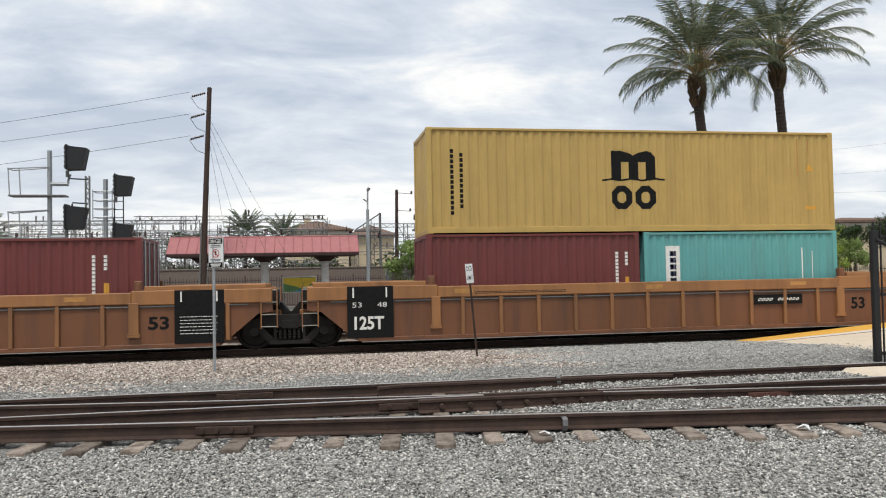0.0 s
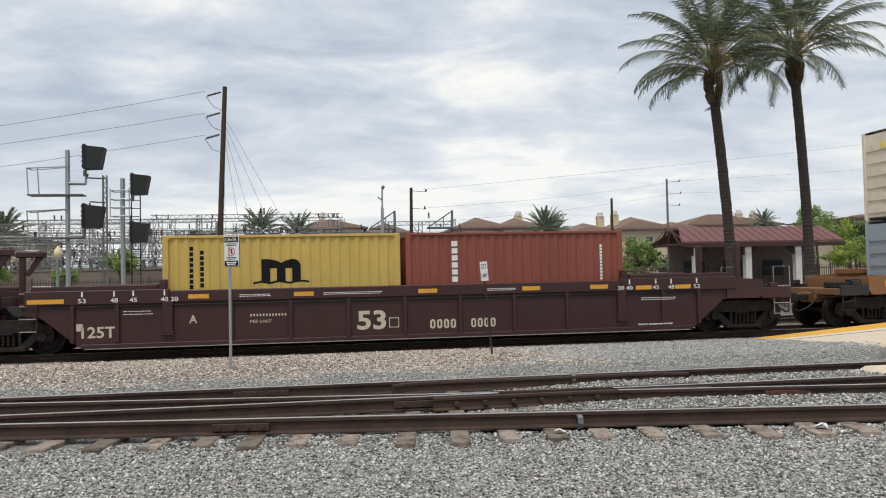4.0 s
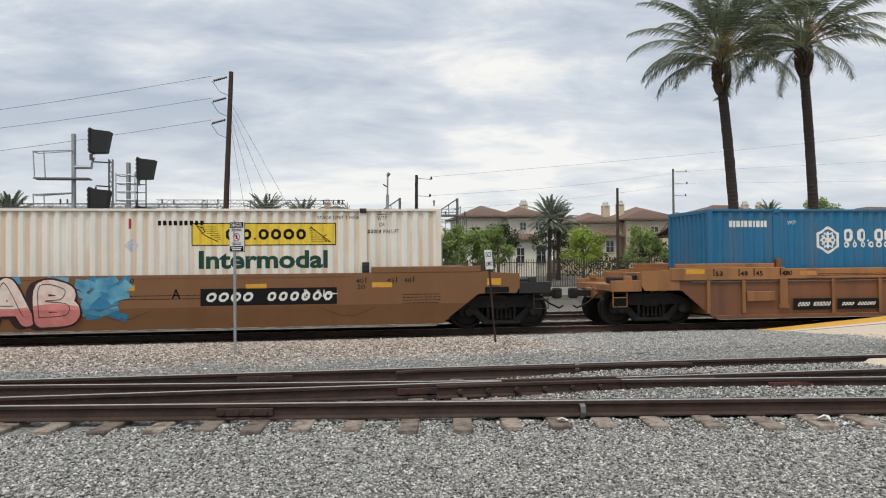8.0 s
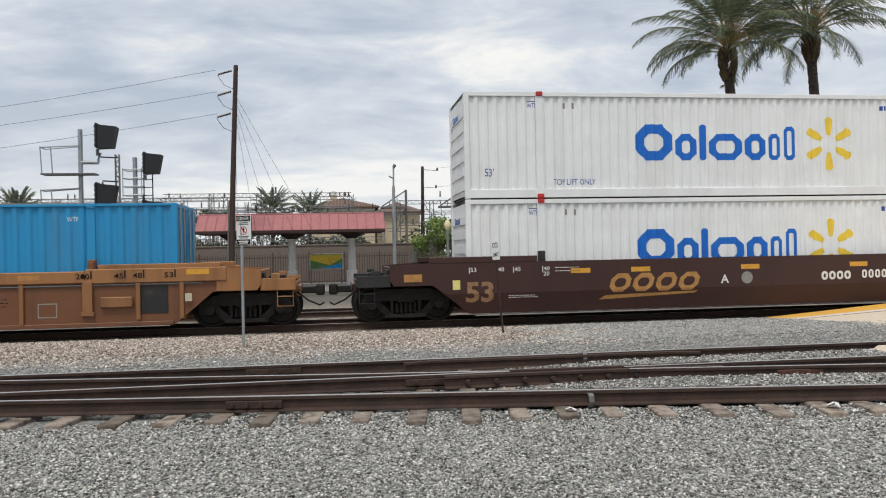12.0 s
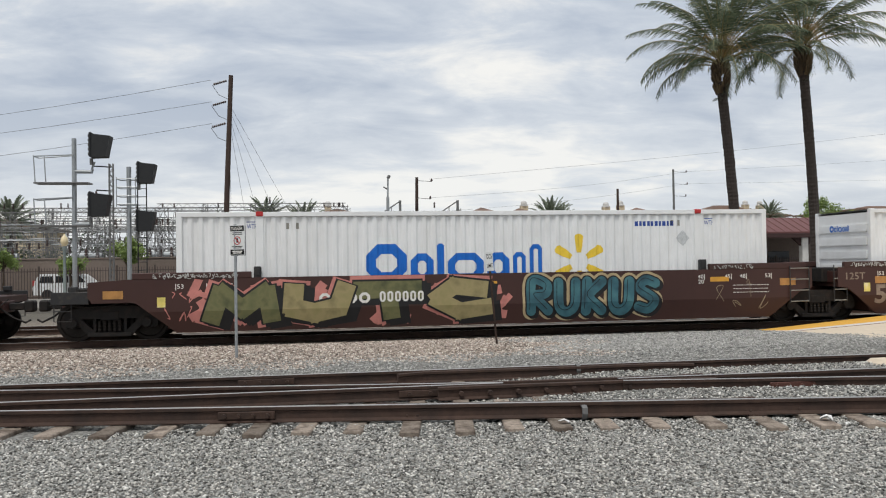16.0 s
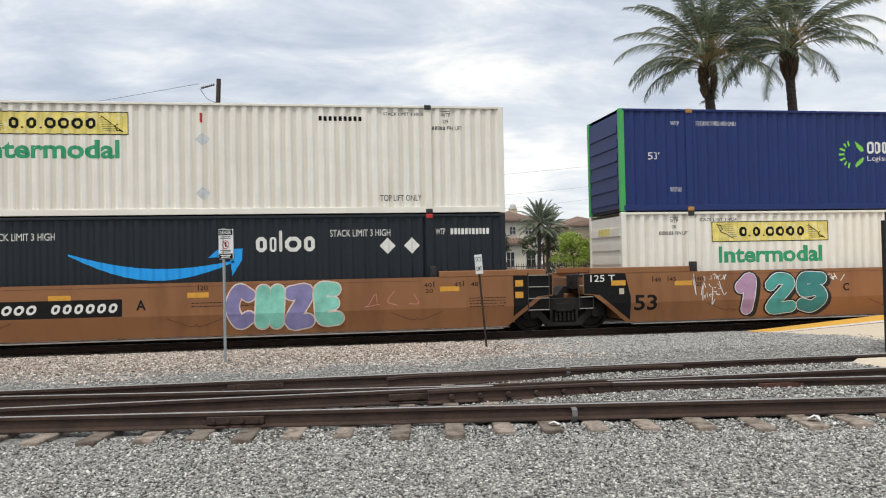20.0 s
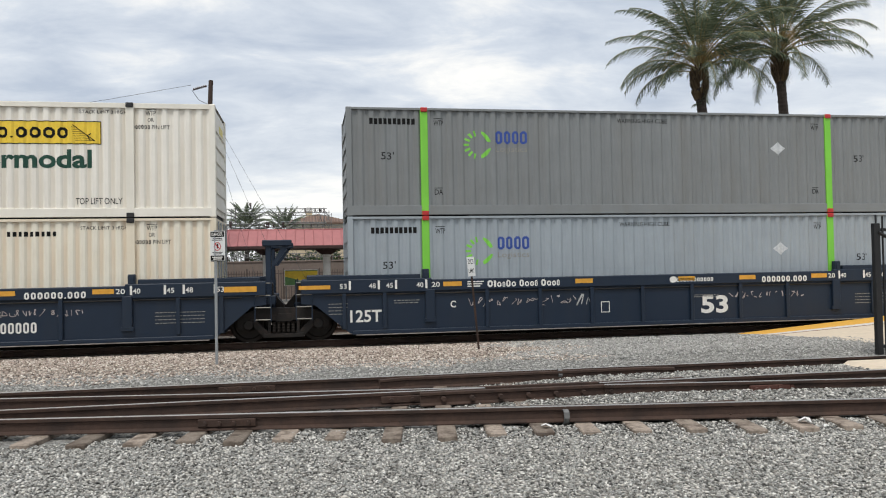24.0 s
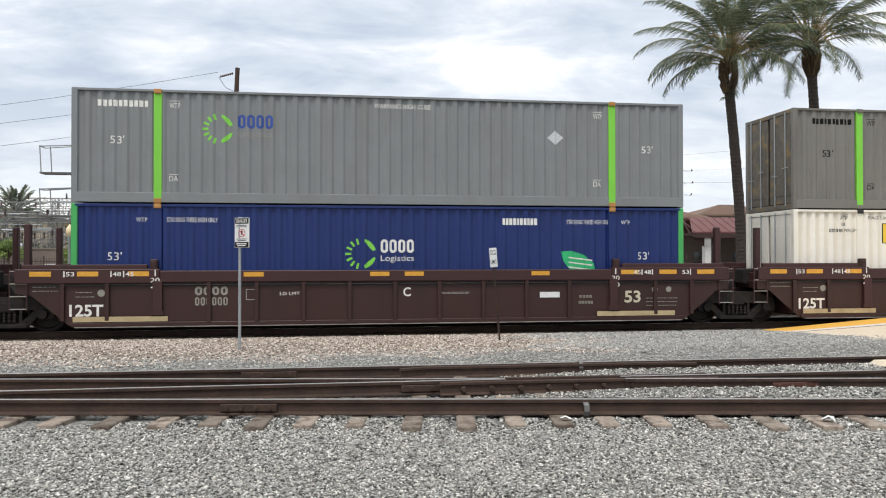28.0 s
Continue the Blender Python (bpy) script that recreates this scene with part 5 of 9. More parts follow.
def car_end(car, e, coupled, body, posts, mat):
    """The structure past the well: bulkhead, deck, and coupler or articulation. e: -1 or 1."""
    X = lambda a, b: (e * a, e * b) if e > 0 else (e * b, e * a)
    part("bulkhead", Shape().box(*X(8.16, 8.26), -1.39, 1.39, 0.3, 1.5, 0.01), mat, car)
    part("end_deck", Shape().box(*X(8.26, 9.26), -1.36, 1.36, 1.0, 1.12, 0.015).box(*X(8.26, 9.5), -0.45, 0.45, 0.72, 1.0, 0.03), mat, car)
    part("end_sheet", Shape().box(*X(9.2, 9.28), -1.36, 1.36, 1.12, 1.45, 0.01), mat, car)
    endm = M["car_black"] if body == "smooth" else mat
    if coupled:
        d = part("coupler_platform", Shape().box(*X(9.28, 11.1), -0.36, 0.36, 0.74, 1.04, 0.02).box(*X(9.28, 11.0), -1.42, 1.42, 1.10, 1.16, 0.01).box(*X(10.9, 11.02), -1.42, 1.42, 0.98, 1.16, 0.01), mat, car)
        for s in (-1, 1):
            part("end_side_plate", Shape().prism([(e * 9.05, 0.98), (e * 10.05, 0.98), (e * 10.15, 1.12), (e * 10.15, 1.5), (e * 9.05, 1.56)][::1 if e > 0 else -1], *ybox(s, 1.43, 1.505)), mat, car)
            part("end_sill_beam", Shape().box(*X(10.13, 11.02), *ybox(s, 1.40, 1.475), 0.96, 1.27, 0.012).box(*X(10.4, 10.62), *ybox(s, 1.36, 1.47), 1.265, 1.40, 0.015), endm, car)
            part("slack_hose", Shape().tube([(e * 9.4, s * 1.2, 0.98), (e * 9.9, s * 1.22, 0.86), (e * 10.5, s * 1.2, 0.90), (e * 11.0, s * 1.1, 0.97)], 0.022, 5), M["bogie"], car)
        part("end_cross_plate", Shape().box(*X(10.06, 10.14), -1.42, 1.42, 1.1, 1.48, 0.01), mat, car)
        part("air_reservoir", Shape().lathe([(0.02, -0.38), (0.11, -0.34), (0.12, 0.34), (0.02, 0.38)], "x", (e * 9.75, -0.62, 1.29), 12), M["bogie"], car)
        part("coupler", Shape().box(*X(11.1, 11.55), -0.09, 0.09, 0.80, 0.98, 0.02).box(*X(11.5, 11.74), -0.17, 0.13, 0.74, 1.04, 0.04), M["bogie"], car, "knuckle coupler")
        part("brake_hose", Shape().tube([(e * 11.0, -0.35, 0.86), (e * 11.3, -0.36, 0.62), (e * 11.6, -0.32, 0.48), (e * 11.72, -0.3, 0.55)], 0.028, 6), M["bogie"], car)
        for s in (-1, 1):
            part("step", Shape().tube([(e * 10.55, s * 1.44, 1.1), (e * 10.55, s * 1.44, 0.55), (e * 10.95, s * 1.44, 0.55), (e * 10.95, s * 1.44, 1.1)], 0.016, 5).tube([(e * 10.55, s * 1.44, 0.8), (e * 10.95, s * 1.44, 0.8)], 0.014, 5), endm, car, "bent stirrup step")
        part("brake_gear", Shape().box(*X(9.5, 10.2), -1.15, -0.5, 1.16, 1.42, 0.03).box(*X(10.3, 10.7), -0.9, -0.2, 1.16, 1.34, 0.03).tube([(e * 9.4, -1.2, 1.3), (e * 10.9, -1.2, 1.22)], 0.03, 6).tube([(e * 9.6, -0.6, 0.95), (e * 11.0, -0.8, 0.82)], 0.035, 6), M["bogie"], car, "dark brake gear")
        part("cut_lever", Shape().tube([(e * 11.08, -1.4, 0.95), (e * 11.14, -0.9, 0.9), (e * 11.14, -0.2, 1.08)], 0.016, 5), M["bogie"], car)
    else:
        part("articulation", Shape().prism([(e * 9.26, 0.66), (e * 9.7, 0.66), (e * 9.7, 0.95), (e * 9.5, 1.2), (e * 9.26, 1.2)][::1 if e > 0 else -1], -0.4, 0.4).box(*X(8.9, 9.45), -1.0, -0.5, 1.12, 1.55, 0.03), M["bogie"], car, "dark articulated joint")
        for s in (-1, 1):
            a, b, y = (8.6, 9.18, s * 1.555) if body == "smooth" and e > 0 else (9.02, 9.42, s * 1.5)
            l = part("ladder", Shape().tube([(e * a, y, 0.58), (e * a, y, 1.62)], 0.016, 5).tube([(e * b, y, 0.58), (e * b, y, 1.62)], 0.016, 5), M["car_black"] if body == "smooth" else mat, car)
            for k in range(4):
                part("rung", Shape().tube([(e * a, y, 0.62 + 0.31 * k), (e * b, y, 0.62 + 0.31 * k)], 0.014, 5), M["ink_grey"], l)
    if posts and (posts == "post" or e > 0):
        p = 9.05 if posts == "post" else 9.5 if coupled else 9.28
        for s in (-1, 1):
            part("guide_post", Shape().box(*X(p, p + 0.15), *ybox(s, 1.05, 1.22), 1.1, 2.72 if posts == "post" else 2.52, 0.02).box(*X(8.7, p + 0.25), *ybox(s, 1.0, 1.32), 1.0, 1.22, 0.02), mat, car, "tall container guide post")
            if posts == "yoke" and not coupled:
                part("guide_yoke", Shape().box(*X(p - 0.08, p + 0.67), *ybox(s, 1.02, 1.28), 2.50, 2.66, 0.02).prism([(e * (p + 0.14), 2.0), (e * (p + 0.24), 2.0), (e * (p + 0.6), 2.5), (e * (p + 0.42), 2.5)][::1 if e > 0 else -1], *ybox(s, 1.1, 1.22)), mat, car)
    if posts and coupled:
        for s in (-1, 1):
            r = part("hand_rail", Shape().tube([(e * 10.5, s * 1.45, 0.5), (e * 10.5, s * 1.45, 1.85), (e * 11.0, s * 1.45, 1.85), (e * 11.0, s * 1.45, 0.5)], 0.018, 5), M["pale_edge"], car, "pale steel hand rail")
            for z in (0.52, 0.82, 1.3):
                part("rung", Shape().tube([(e * 10.5, s * 1.45, z), (e * 11.0, s * 1.45, z)], 0.014, 5), M["pale_edge"], r)


def well_car(label, body, mats, left, right, posts=None, left_bogie=False, pitch=1.47):
    """One unit of a double-stack well car, origin on the rail heads under its middle."""
    c = thing("well_car", label, "freight car", group="well cars of the train")
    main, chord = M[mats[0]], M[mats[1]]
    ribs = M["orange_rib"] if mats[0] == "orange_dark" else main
    for s in (-1, 1):
        if body == "smooth":
            part("side_panel", shared(("smooth_side", s), lambda: smooth_side(s)), main, c)
            for e in (-1, 1):
                a, b = (6.2, 9.1) if e > 0 else (-9.1, -6.2)
                part("raised_sill", shared(("raised_sill", s, e), lambda: Shape().box(a, b, *ybox(s, 1.40, 1.525), 1.55, 1.715, 0.015)), main, c)
        else:
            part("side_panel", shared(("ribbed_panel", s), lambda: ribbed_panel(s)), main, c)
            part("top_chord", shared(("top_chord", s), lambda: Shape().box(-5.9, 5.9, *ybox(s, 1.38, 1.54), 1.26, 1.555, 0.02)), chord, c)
            part("bottom_sill", shared(("bottom_sill", s), lambda: Shape().box(-8.0, 8.0, *ybox(s, 1.38, 1.52), 0.17, 0.27, 0.012)), main, c)
            part("pipe", shared(("pipe", s), lambda: Shape().tube([(-8.7, s * 1.49, 1.2), (8.7, s * 1.49, 1.2)], 0.022, 5)), M["car_black"] if mats[0] != "orange_dark" else M["dull_steel"], c)
            for e in (-1, 1):
                a, b = (5.9, 9.3) if e > 0 else (-9.3, -5.9)
                part("end_chord", shared(("end_chord", s, e), lambda: Shape().box(a, b, *ybox(s, 1.38, 1.535), 1.24, 1.60, 0.02)), chord, c)
                a, b = (6.2, 9.15) if e > 0 else (-9.15, -6.2)
                part("raised_sill", shared(("cap_sill", s, e), lambda: Shape().box(a, b, *ybox(s, 1.38, 1.50), 1.59, 1.71, 0.015)), chord, c)
                part("pad", shared(("pad", s), lambda: Shape().box(-0.12, 0.12, *ybox(s, 1.45, 1.552), 0.5, 1.3, 0.012).box(-0.15, 0.15, *ybox(s, 1.45, 1.548), 0.44, 0.54, 0.01)), chord, c, at=(e * 5.95, 0, 0))
            half = round(5.88 / pitch)
            step = pitch if pitch < 1.06 else 5.88 / half
            for k in range(-half, half + 1):
                if abs(k) < half:
                    part("rib", shared(("rib", s), lambda: Shape().box(-0.05, 0.05, *ybox(s, 1.455, 1.532), 0.265, 1.265, 0.008)), ribs, c, at=(k * step, 0, 0))
            for x in (-8.2, -7.15, 7.15, 8.2):
                part("rib", shared(("end_rib_car", s), lambda: Shape().box(-0.05, 0.05, *ybox(s, 1.455, 1.532), 0.32, 1.24, 0.008)), ribs, c, at=(x, 0, 0))
        # thin strip whose pale colour draws the shiny line under the side
        part("bottom_flange", shared(("bottom_flange", s), lambda: Shape().box(-7.9, 7.9, *ybox(s, 1.40, 1.545), 0.148, 0.168)), M["pale_edge"], c)
        for e in (-1, 1):
            part("container_guide", shared(("container_guide", s), lambda: Shape().box(-0.09, 0.09, *ybox(s, 1.33, 1.50), 1.5, 1.84, 0.02).box(-0.055, 0.055, *ybox(s, 1.49, 1.52), 1.6, 1.78, 0.01)), M["car_black"] if body == "smooth" else main, c, at=(e * 6.05, 0, 0))
    part("well_floor", shared(("well_floor",), lambda: Shape().box(-8.1, 8.1, -1.39, 1.39, 0.24, 0.345)), M["bogie"], c)
    car_end(c, -1, left, body, posts, chord)
    car_end(c, 1, right, body, posts, chord)
    bogie(c, BOGIE)
    if left_bogie or left:
        bogie(c, -BOGIE)
    return c


class CarSide:
    def __init__(self, c, folded=False):
        self.c, self.folded = c, folded

    def put(self, name, d, mat, label="", lift=0.0, y=SIDE):
        ob = decal(name, d, M[mat], self.c, -(y + 0.004 + lift), label)
        if self.folded and min(q for _, q in d.v) < 0.74:
            # paint follows the side where it folds inwards
            bm = bmesh.new()
            bm.from_mesh(ob.data)
            bmesh.ops.bisect_plane(bm, geom=bm.verts[:] + bm.edges[:] + bm.faces[:], dist=1e-5, plane_co=(0, 0, 0.74), plane_no=(0, 0, 1))
            for v in bm.verts:
                v.co.y += 0.21 * max(0.0, 0.74 - v.co.z)
            bm.to_mesh(ob.data)
            bm.free()
        return ob


def length_marks(s, ink, zl, y, inner=False, two="20"):
    """White ticks and lengths along both ends, amber reflectors."""
    d = Decal()
    for e in (-1, 1):
        for x, w in ((8.05, "53"), (7.3, "48"), (6.85, "45"), (6.05, "40")):
            t = 0.028 if inner else 0.015
            d.rect(e * x - t, e * x + t, zl - (0.03 if inner else 0), zl + 0.2)
            a = e * x + (0.04 if (e < 0) != inner else -0.26)
            d.words(w, a, a + 0.18 if inner else a + 0.22, zl, zl + 0.13, 0.01)
        a = e * 5.80 - 0.11
        d.words(two, a, a + 0.22, zl, zl + 0.13, 0.01)
    s.put("length_scale", d, ink, "painted ticks and lengths", y=y)


def reflectors(s, xs, z, y, w=0.5, h=0.14, mat="ink_amber"):
    for x in xs:
        s.put("reflector", Decal().rect(x - w / 2, x + w / 2, z, z + h), mat, "amber reflective strip", y=y)


def small_print(s, boxes, ink, y, seed=1):
    """Lines of print too small to read, as thin bars."""
    rnd = random.Random(seed)
    d = Decal()
    for x0, x1, z0, z1 in boxes:
        n = max(2, int((z1 - z0) / 0.075))
        for k in range(n):
            z = z1 - (k + 1) * (z1 - z0) / n
            x = x0
            while x < x1 - 0.05:
                w = min(rnd.uniform(0.03, 0.11), x1 - x)
                d.rect(x, x + w, z, z + 0.018)
                x += w + 0.022
    s.put("small_print", d, ink, "lines of small print", y=y)


LETTERS = {"G": [[(.85, .8), (.5, .95), (.15, .7), (.12, .3), (.5, .05), (.86, .2), (.86, .48), (.55, .48)]], "K": [[(.15, .05), (.15, .95)], [(.85, .95), (.25, .5), (.9, .05)]],
           "O": [[(.5, .95), (.12, .7), (.12, .3), (.5, .05), (.88, .3), (.88, .7), (.5, .95)]], "D": [[(.15, .05), (.15, .95), (.6, .9), (.88, .5), (.6, .1), (.15, .05)]],
           "E": [[(.85, .93), (.2, .93), (.14, .5), (.2, .07), (.88, .07)], [(.2, .5), (.72, .52)]], "L": [[(.2, .95), (.16, .1), (.9, .08)]], "A": [[(.06, .05), (.42, .92), (.58, .92), (.94, .05)], [(.28, .36), (.72, .36)]],
           "B": [[(.15, .05), (.15, .95), (.75, .86), (.7, .58), (.3, .52), (.86, .42), (.82, .12), (.15, .05)]], "R": [[(.15, .05), (.15, .95), (.8, .85), (.78, .58), (.3, .5), (.92, .05)]],
           "U": [[(.1, .95), (.14, .25), (.5, .05), (.86, .25), (.9, .95)]], "S": [[(.88, .85), (.4, .95), (.14, .7), (.84, .35), (.6, .06), (.1, .14)]], "N": [[(.1, .05), (.14, .95), (.86, .05), (.9, .95)]],
           "Z": [[(.1, .92), (.9, .92), (.12, .08), (.92, .08)]], "I": [[(.5, .95), (.5, .05)]], "C": [[(.9, .82), (.45, .95), (.12, .5), (.45, .05), (.9, .18)]], "H": [[(.14, .95), (.14, .05)], [(.86, .95), (.86, .05)], [(.14, .5), (.86, .5)]],
           "T": [[(.05, .92), (.95, .92)], [(.5, .92), (.5, .05)]], "W": [[(.04, .95), (.25, .06), (.5, .7), (.75, .06), (.96, .95)]], "M": [[(.06, .05), (.16, .95), (.5, .35), (.84, .95), (.94, .05)]],
           "1": [[(.2, .72), (.55, .95), (.5, .05)]], "!": [[(.5, .95), (.5, .35)], [(.5, .12), (.5, .06)]], "J": [[(.3, .93), (.9, .93)], [(.65, .93), (.6, .2), (.3, .05), (.08, .25)]], "Y": [[(.1, .95), (.5, .5), (.9, .95)], [(.5, .5), (.5, .05)]],
           "P": [[(.15, .05), (.15, .95), (.8, .85), (.75, .55), (.2, .48)]], "X": [[(.1, .95), (.9, .05)], [(.9, .95), (.1, .05)]], "V": [[(.08, .95), (.5, .05), (.92, .95)]], " ": [],
           "2": [[(.12, .75), (.42, .95), (.85, .78), (.15, .08), (.92, .08)]], "5": [[(.9, .93), (.22, .93), (.16, .55), (.72, .58), (.88, .3), (.5, .05), (.1, .12)]]}


def piece(s, word, x0, x1, z0, z1, edge, fills, thick=0.40, low=None, line=0.05, y=SIDE, seed=1, gleam=None, sharp=False, halo=None, shadow=None, vein=None):
    """Sprayed letters as fat overlapping strokes: outer halo, thrown shadow, outline, fill, a second tone below and a thin line within.
    halo: (paint, width); shadow: (paint, x, z); sharp: square brush ends instead of round ones."""
    rnd = random.Random(seed)
    w = (x1 - x0) / len(word)
    z1, z0 = min(z1, 1.545), max(z0, 0.24)
    glow, cast = Decal(), Decal()
    lay = [{"out": Decal(), "fills": [Decal() for _ in fills], "gleam": Decal()} for _ in (0, 1)]

    def brush(d, pts, width):
        return d.stroke(pts, width) if sharp else d.sweep(pts, width)

    for k, ch in enumerate(word):
        th = thick * w * rnd.uniform(0.92, 1.08)
        lean, dz = rnd.uniform(-0.1, 0.12), rnd.uniform(-0.04, 0.04)
        a, b = x0 + w * k - 0.07 * w + th / 2, x0 + w * (k + 1) + 0.07 * w - th / 2
        l = lay[k % 2]
        for form in LETTERS[ch]:
            pts = [(a + (b - a) * u + lean * (v - 0.5) * w, z0 + th / 2 + line + (z1 - z0 - th - 2 * line) * min(1, max(0, v + dz))) for u, v in form]
            if halo:
                brush(glow, pts, th + 2 * line + 2 * halo[1])
            if shadow:
                for q in (0.5, 1.0):
                    brush(cast, [(p + q * shadow[1], r + q * shadow[2]) for p, r in pts], th + 2 * line)
            brush(l["out"], pts, th + 2 * line)
            brush(l["fills"][(k + seed) % len(fills)], pts, th)
            l["gleam"].sweep([(p - 0.18 * th, q + 0.2 * th) for p, q in pts], vein or max(0.02, th * 0.10))
    mid = z0 + 0.45 * (z1 - z0)
    for d in [glow, cast] + [q for l in lay for q in [l["out"], *l["fills"], l["gleam"]]]:
        d.v = [(p, max(0.23, min(1.555, q))) for p, q in d.v]
    if halo:
        s.put("graffiti_halo", glow, halo[0], y=y)
    if shadow:
        s.put("graffiti_shadow", cast, shadow[0], y=y + 0.004)
    for k, l in enumerate(lay):
        yk = y + 0.008 + 0.014 * k
        if l["out"].f:
            s.put("graffiti_outline", l["out"], edge, y=yk)
        for d, m in zip(l["fills"], fills):
            if d.f:
                s.put("graffiti_fill", d, m, y=yk + 0.004)
                if low:
                    d.v = [(p, min(q, mid + 0.06 * math.sin(3 * p))) for p, q in d.v]
                    s.put("graffiti_shade", d, low, y=yk + 0.008)
        if gleam and l["gleam"].f:
            s.put("graffiti_gleam", l["gleam"], gleam, y=yk + 0.0117)


def shards(s, x0, x1, z0, z1, mat, n, seed, y=SIDE):
    """Loose angular flecks of spray paint round a piece."""
    rnd, d = random.Random(seed), Decal()
    for k in range(n):
        x, z = rnd.uniform(x0, x1), rnd.uniform(z0, z1)
        a, q = rnd.uniform(-0.4, 1.2), rnd.uniform(0.18, 0.46)
        d.stroke([(x, z), (x + q * math.cos(a), min(1.5, z + q * math.sin(a)))], rnd.uniform(0.10, 0.26))
    d.v = [(p, max(0.23, min(1.555, q))) for p, q in d.v]
    s.put("spray_shards", d, mat, y=y)


def tag(s, word, x0, x1, z0, z1, mat, w=0.045, y=SIDE, seed=3):
    """Hand-sprayed thin capitals."""
    rnd, d, n = random.Random(seed), Decal(), len(word)
    for k, ch in enumerate(word):
        a, b, up = x0 + (x1 - x0) * (k + 0.08) / n, x0 + (x1 - x0) * (k + 0.92) / n, rnd.uniform(-0.08, 0.08) * (z1 - z0)
        for form in LETTERS[ch]:
            d.sweep([(a + (b - a) * u + 0.1 * (b - a) * v, z0 + up + (z1 - z0) * v) for u, v in form], w, 3)
    s.put("spray_tag", d, mat, "thin sprayed letters", y=y)


def scrawl(s, x0, x1, z0, z1, mat, seed, w=0.03, y=SIDE):
    """A thin quick scribble: short crooked strokes in a row, with gaps."""
    rnd, d = random.Random(seed), Decal()
    x, h = x0, z1 - z0
    while x < x1 - 0.1:
        r = min(h, 0.5) * rnd.uniform(0.35, 0.8)
        up = rnd.uniform(0.0, 0.35) * h
        top = up + rnd.uniform(0.35, 0.65) * h
        pts = [(x + r * rnd.uniform(-0.1, 1.1), z0 + rnd.choice((up, top)) + rnd.uniform(-0.12, 0.12) * h) for _ in range(rnd.randint(3, 5))]
        d.sweep(pts, min(w, 0.03) * rnd.uniform(0.6, 1.0), 4)
        x += r * rnd.uniform(0.9, 1.6)
    s.put("scribble", d, mat, y=y)


# ---------------------------------------------------------------- the train
SPEED = 17.42
TRAIN = []
U_BASE, L_BASE = 3.262, 0.355
W53, H96 = 2.591, 2.896


def aboard(ob, s, z):
    """Sets a thing on the train at the distance s along it."""
    ob.matrix_basis = Matrix.Translation((s, TRACK_Y, z))
    TRAIN.append((ob, s, z))
    return ob


def box53(s, z, label, mat, marks, **kw):
    style = dict(cream=dict(casts="car_black", pitch=0.28), cream_aged=dict(casts="car_black", pitch=0.28, rail_bot=0.22), cream_clean=dict(casts="car_black", pitch=0.28), cream_warm=dict(casts="car_black", pitch=0.28), white=dict(casts="ink_red", rail_top=0.13, rail_bot=0.25, pitch=0.26, right="doors"),
                 grey=dict(pitch=0.30, rail_bot=0.27), pale_grey=dict(pitch=0.30, rail_bot=0.24), dark_grey=dict(pitch=0.30, rail_bot=0.27),
                 navy=dict(casts="ink_gold", pitch=0.31)).get(mat, dict(pitch=0.31))
    c, f, xs = container(label, 16.154, W53, H96, M[mat], **{**style, **kw})
    aboard(c, s, z)
    side = Side(c, 16.154, W53, f, xs)
    if marks:
        marks(side)
    return side


def box_iso(s, z, L, H, label, mat, marks, **kw):
    c, f, xs = container(label, L, 2.438, H, M[mat], left=kw.pop("left", "fold"), pitch=0.26, **kw)
    aboard(c, s, z)
    side = Side(c, L, 2.438, f, xs)
    if marks:
        marks(side)
    return side


def yellow_marks(big, x_m, lower):
    def put(s):
        column_blocks(s, 0.66, 2.30, 13 if big else 8, 0.14, 0.09, "ink_black")
        column_blocks(s, 0.92, 2.20, 11 if big else 7, 0.14, 0.09, "ink_black")
        arch_mark(s, x_m, x_m + (1.32 if big else 1.0), 1.48 if lower else 1.35, 2.30 if lower else (2.15 if big else 1.95), lower)
        if big:
            s.put("warning_triangle", Decal().poly([(11.3, 1.75), (11.55, 1.75), (11.42, 1.98)]), "ink_amber", "small amber warning triangle")
            s.put("label_strip", Decal().rect(11.25, 11.6, 0.62, 0.72), "ink_amber")
            s.put("stripe", Decal().rect(11.02, 11.05, 1.6, 2.7).rect(11.4, 11.43, 2.2, 2.7), "ink_gold")
    return put


def red_marks(s):
    s.put("name_mark", Decal().blocks([(1, 1), (1, 1), (0.35, 1)], 0.68, 1.55, 1.55, 2.08, 0.2, 0.06), "ink_white", "white blocks")
    column_blocks(s, 5.24, 2.14, 11, 0.085, 0.07, "ink_white")
    column_blocks(s, 5.52, 2.14, 5, 0.085, 0.07, "ink_white")
    s.put("label_strip", Decal().rect(5.5, 5.62, 1.45, 1.6), "ink_amber")


def white_columns(x, n=10, z=2.3):
    def put(s):
        column_blocks(s, x, z, n, 0.10, 0.08, "ink_white")
        column_blocks(s, x + 0.28, z, 4, 0.10, 0.08, "ink_white")
        s.put("label_strip", Decal().rect(x + 0.28, x + 0.4, z - 0.95, z - 0.7).rect(x + 0.28, x + 0.42, z - 1.25, z - 1.08), "ink_amber")
    return put


def cyan_marks(s):
    s.put("name_panel", Decal().rect(0.66, 1.08, 0.8, 2.2), "ink_white", "white painted panel")
    column_blocks(s, 0.78, 2.05, 7, 0.19, 0.20, "ink_royal")
    s.put("streak", Decal().rect(4.9, 4.94, 0.9, 2.1).rect(5.25, 5.28, 1.2, 2.0), "ink_white", "thin white streaks")


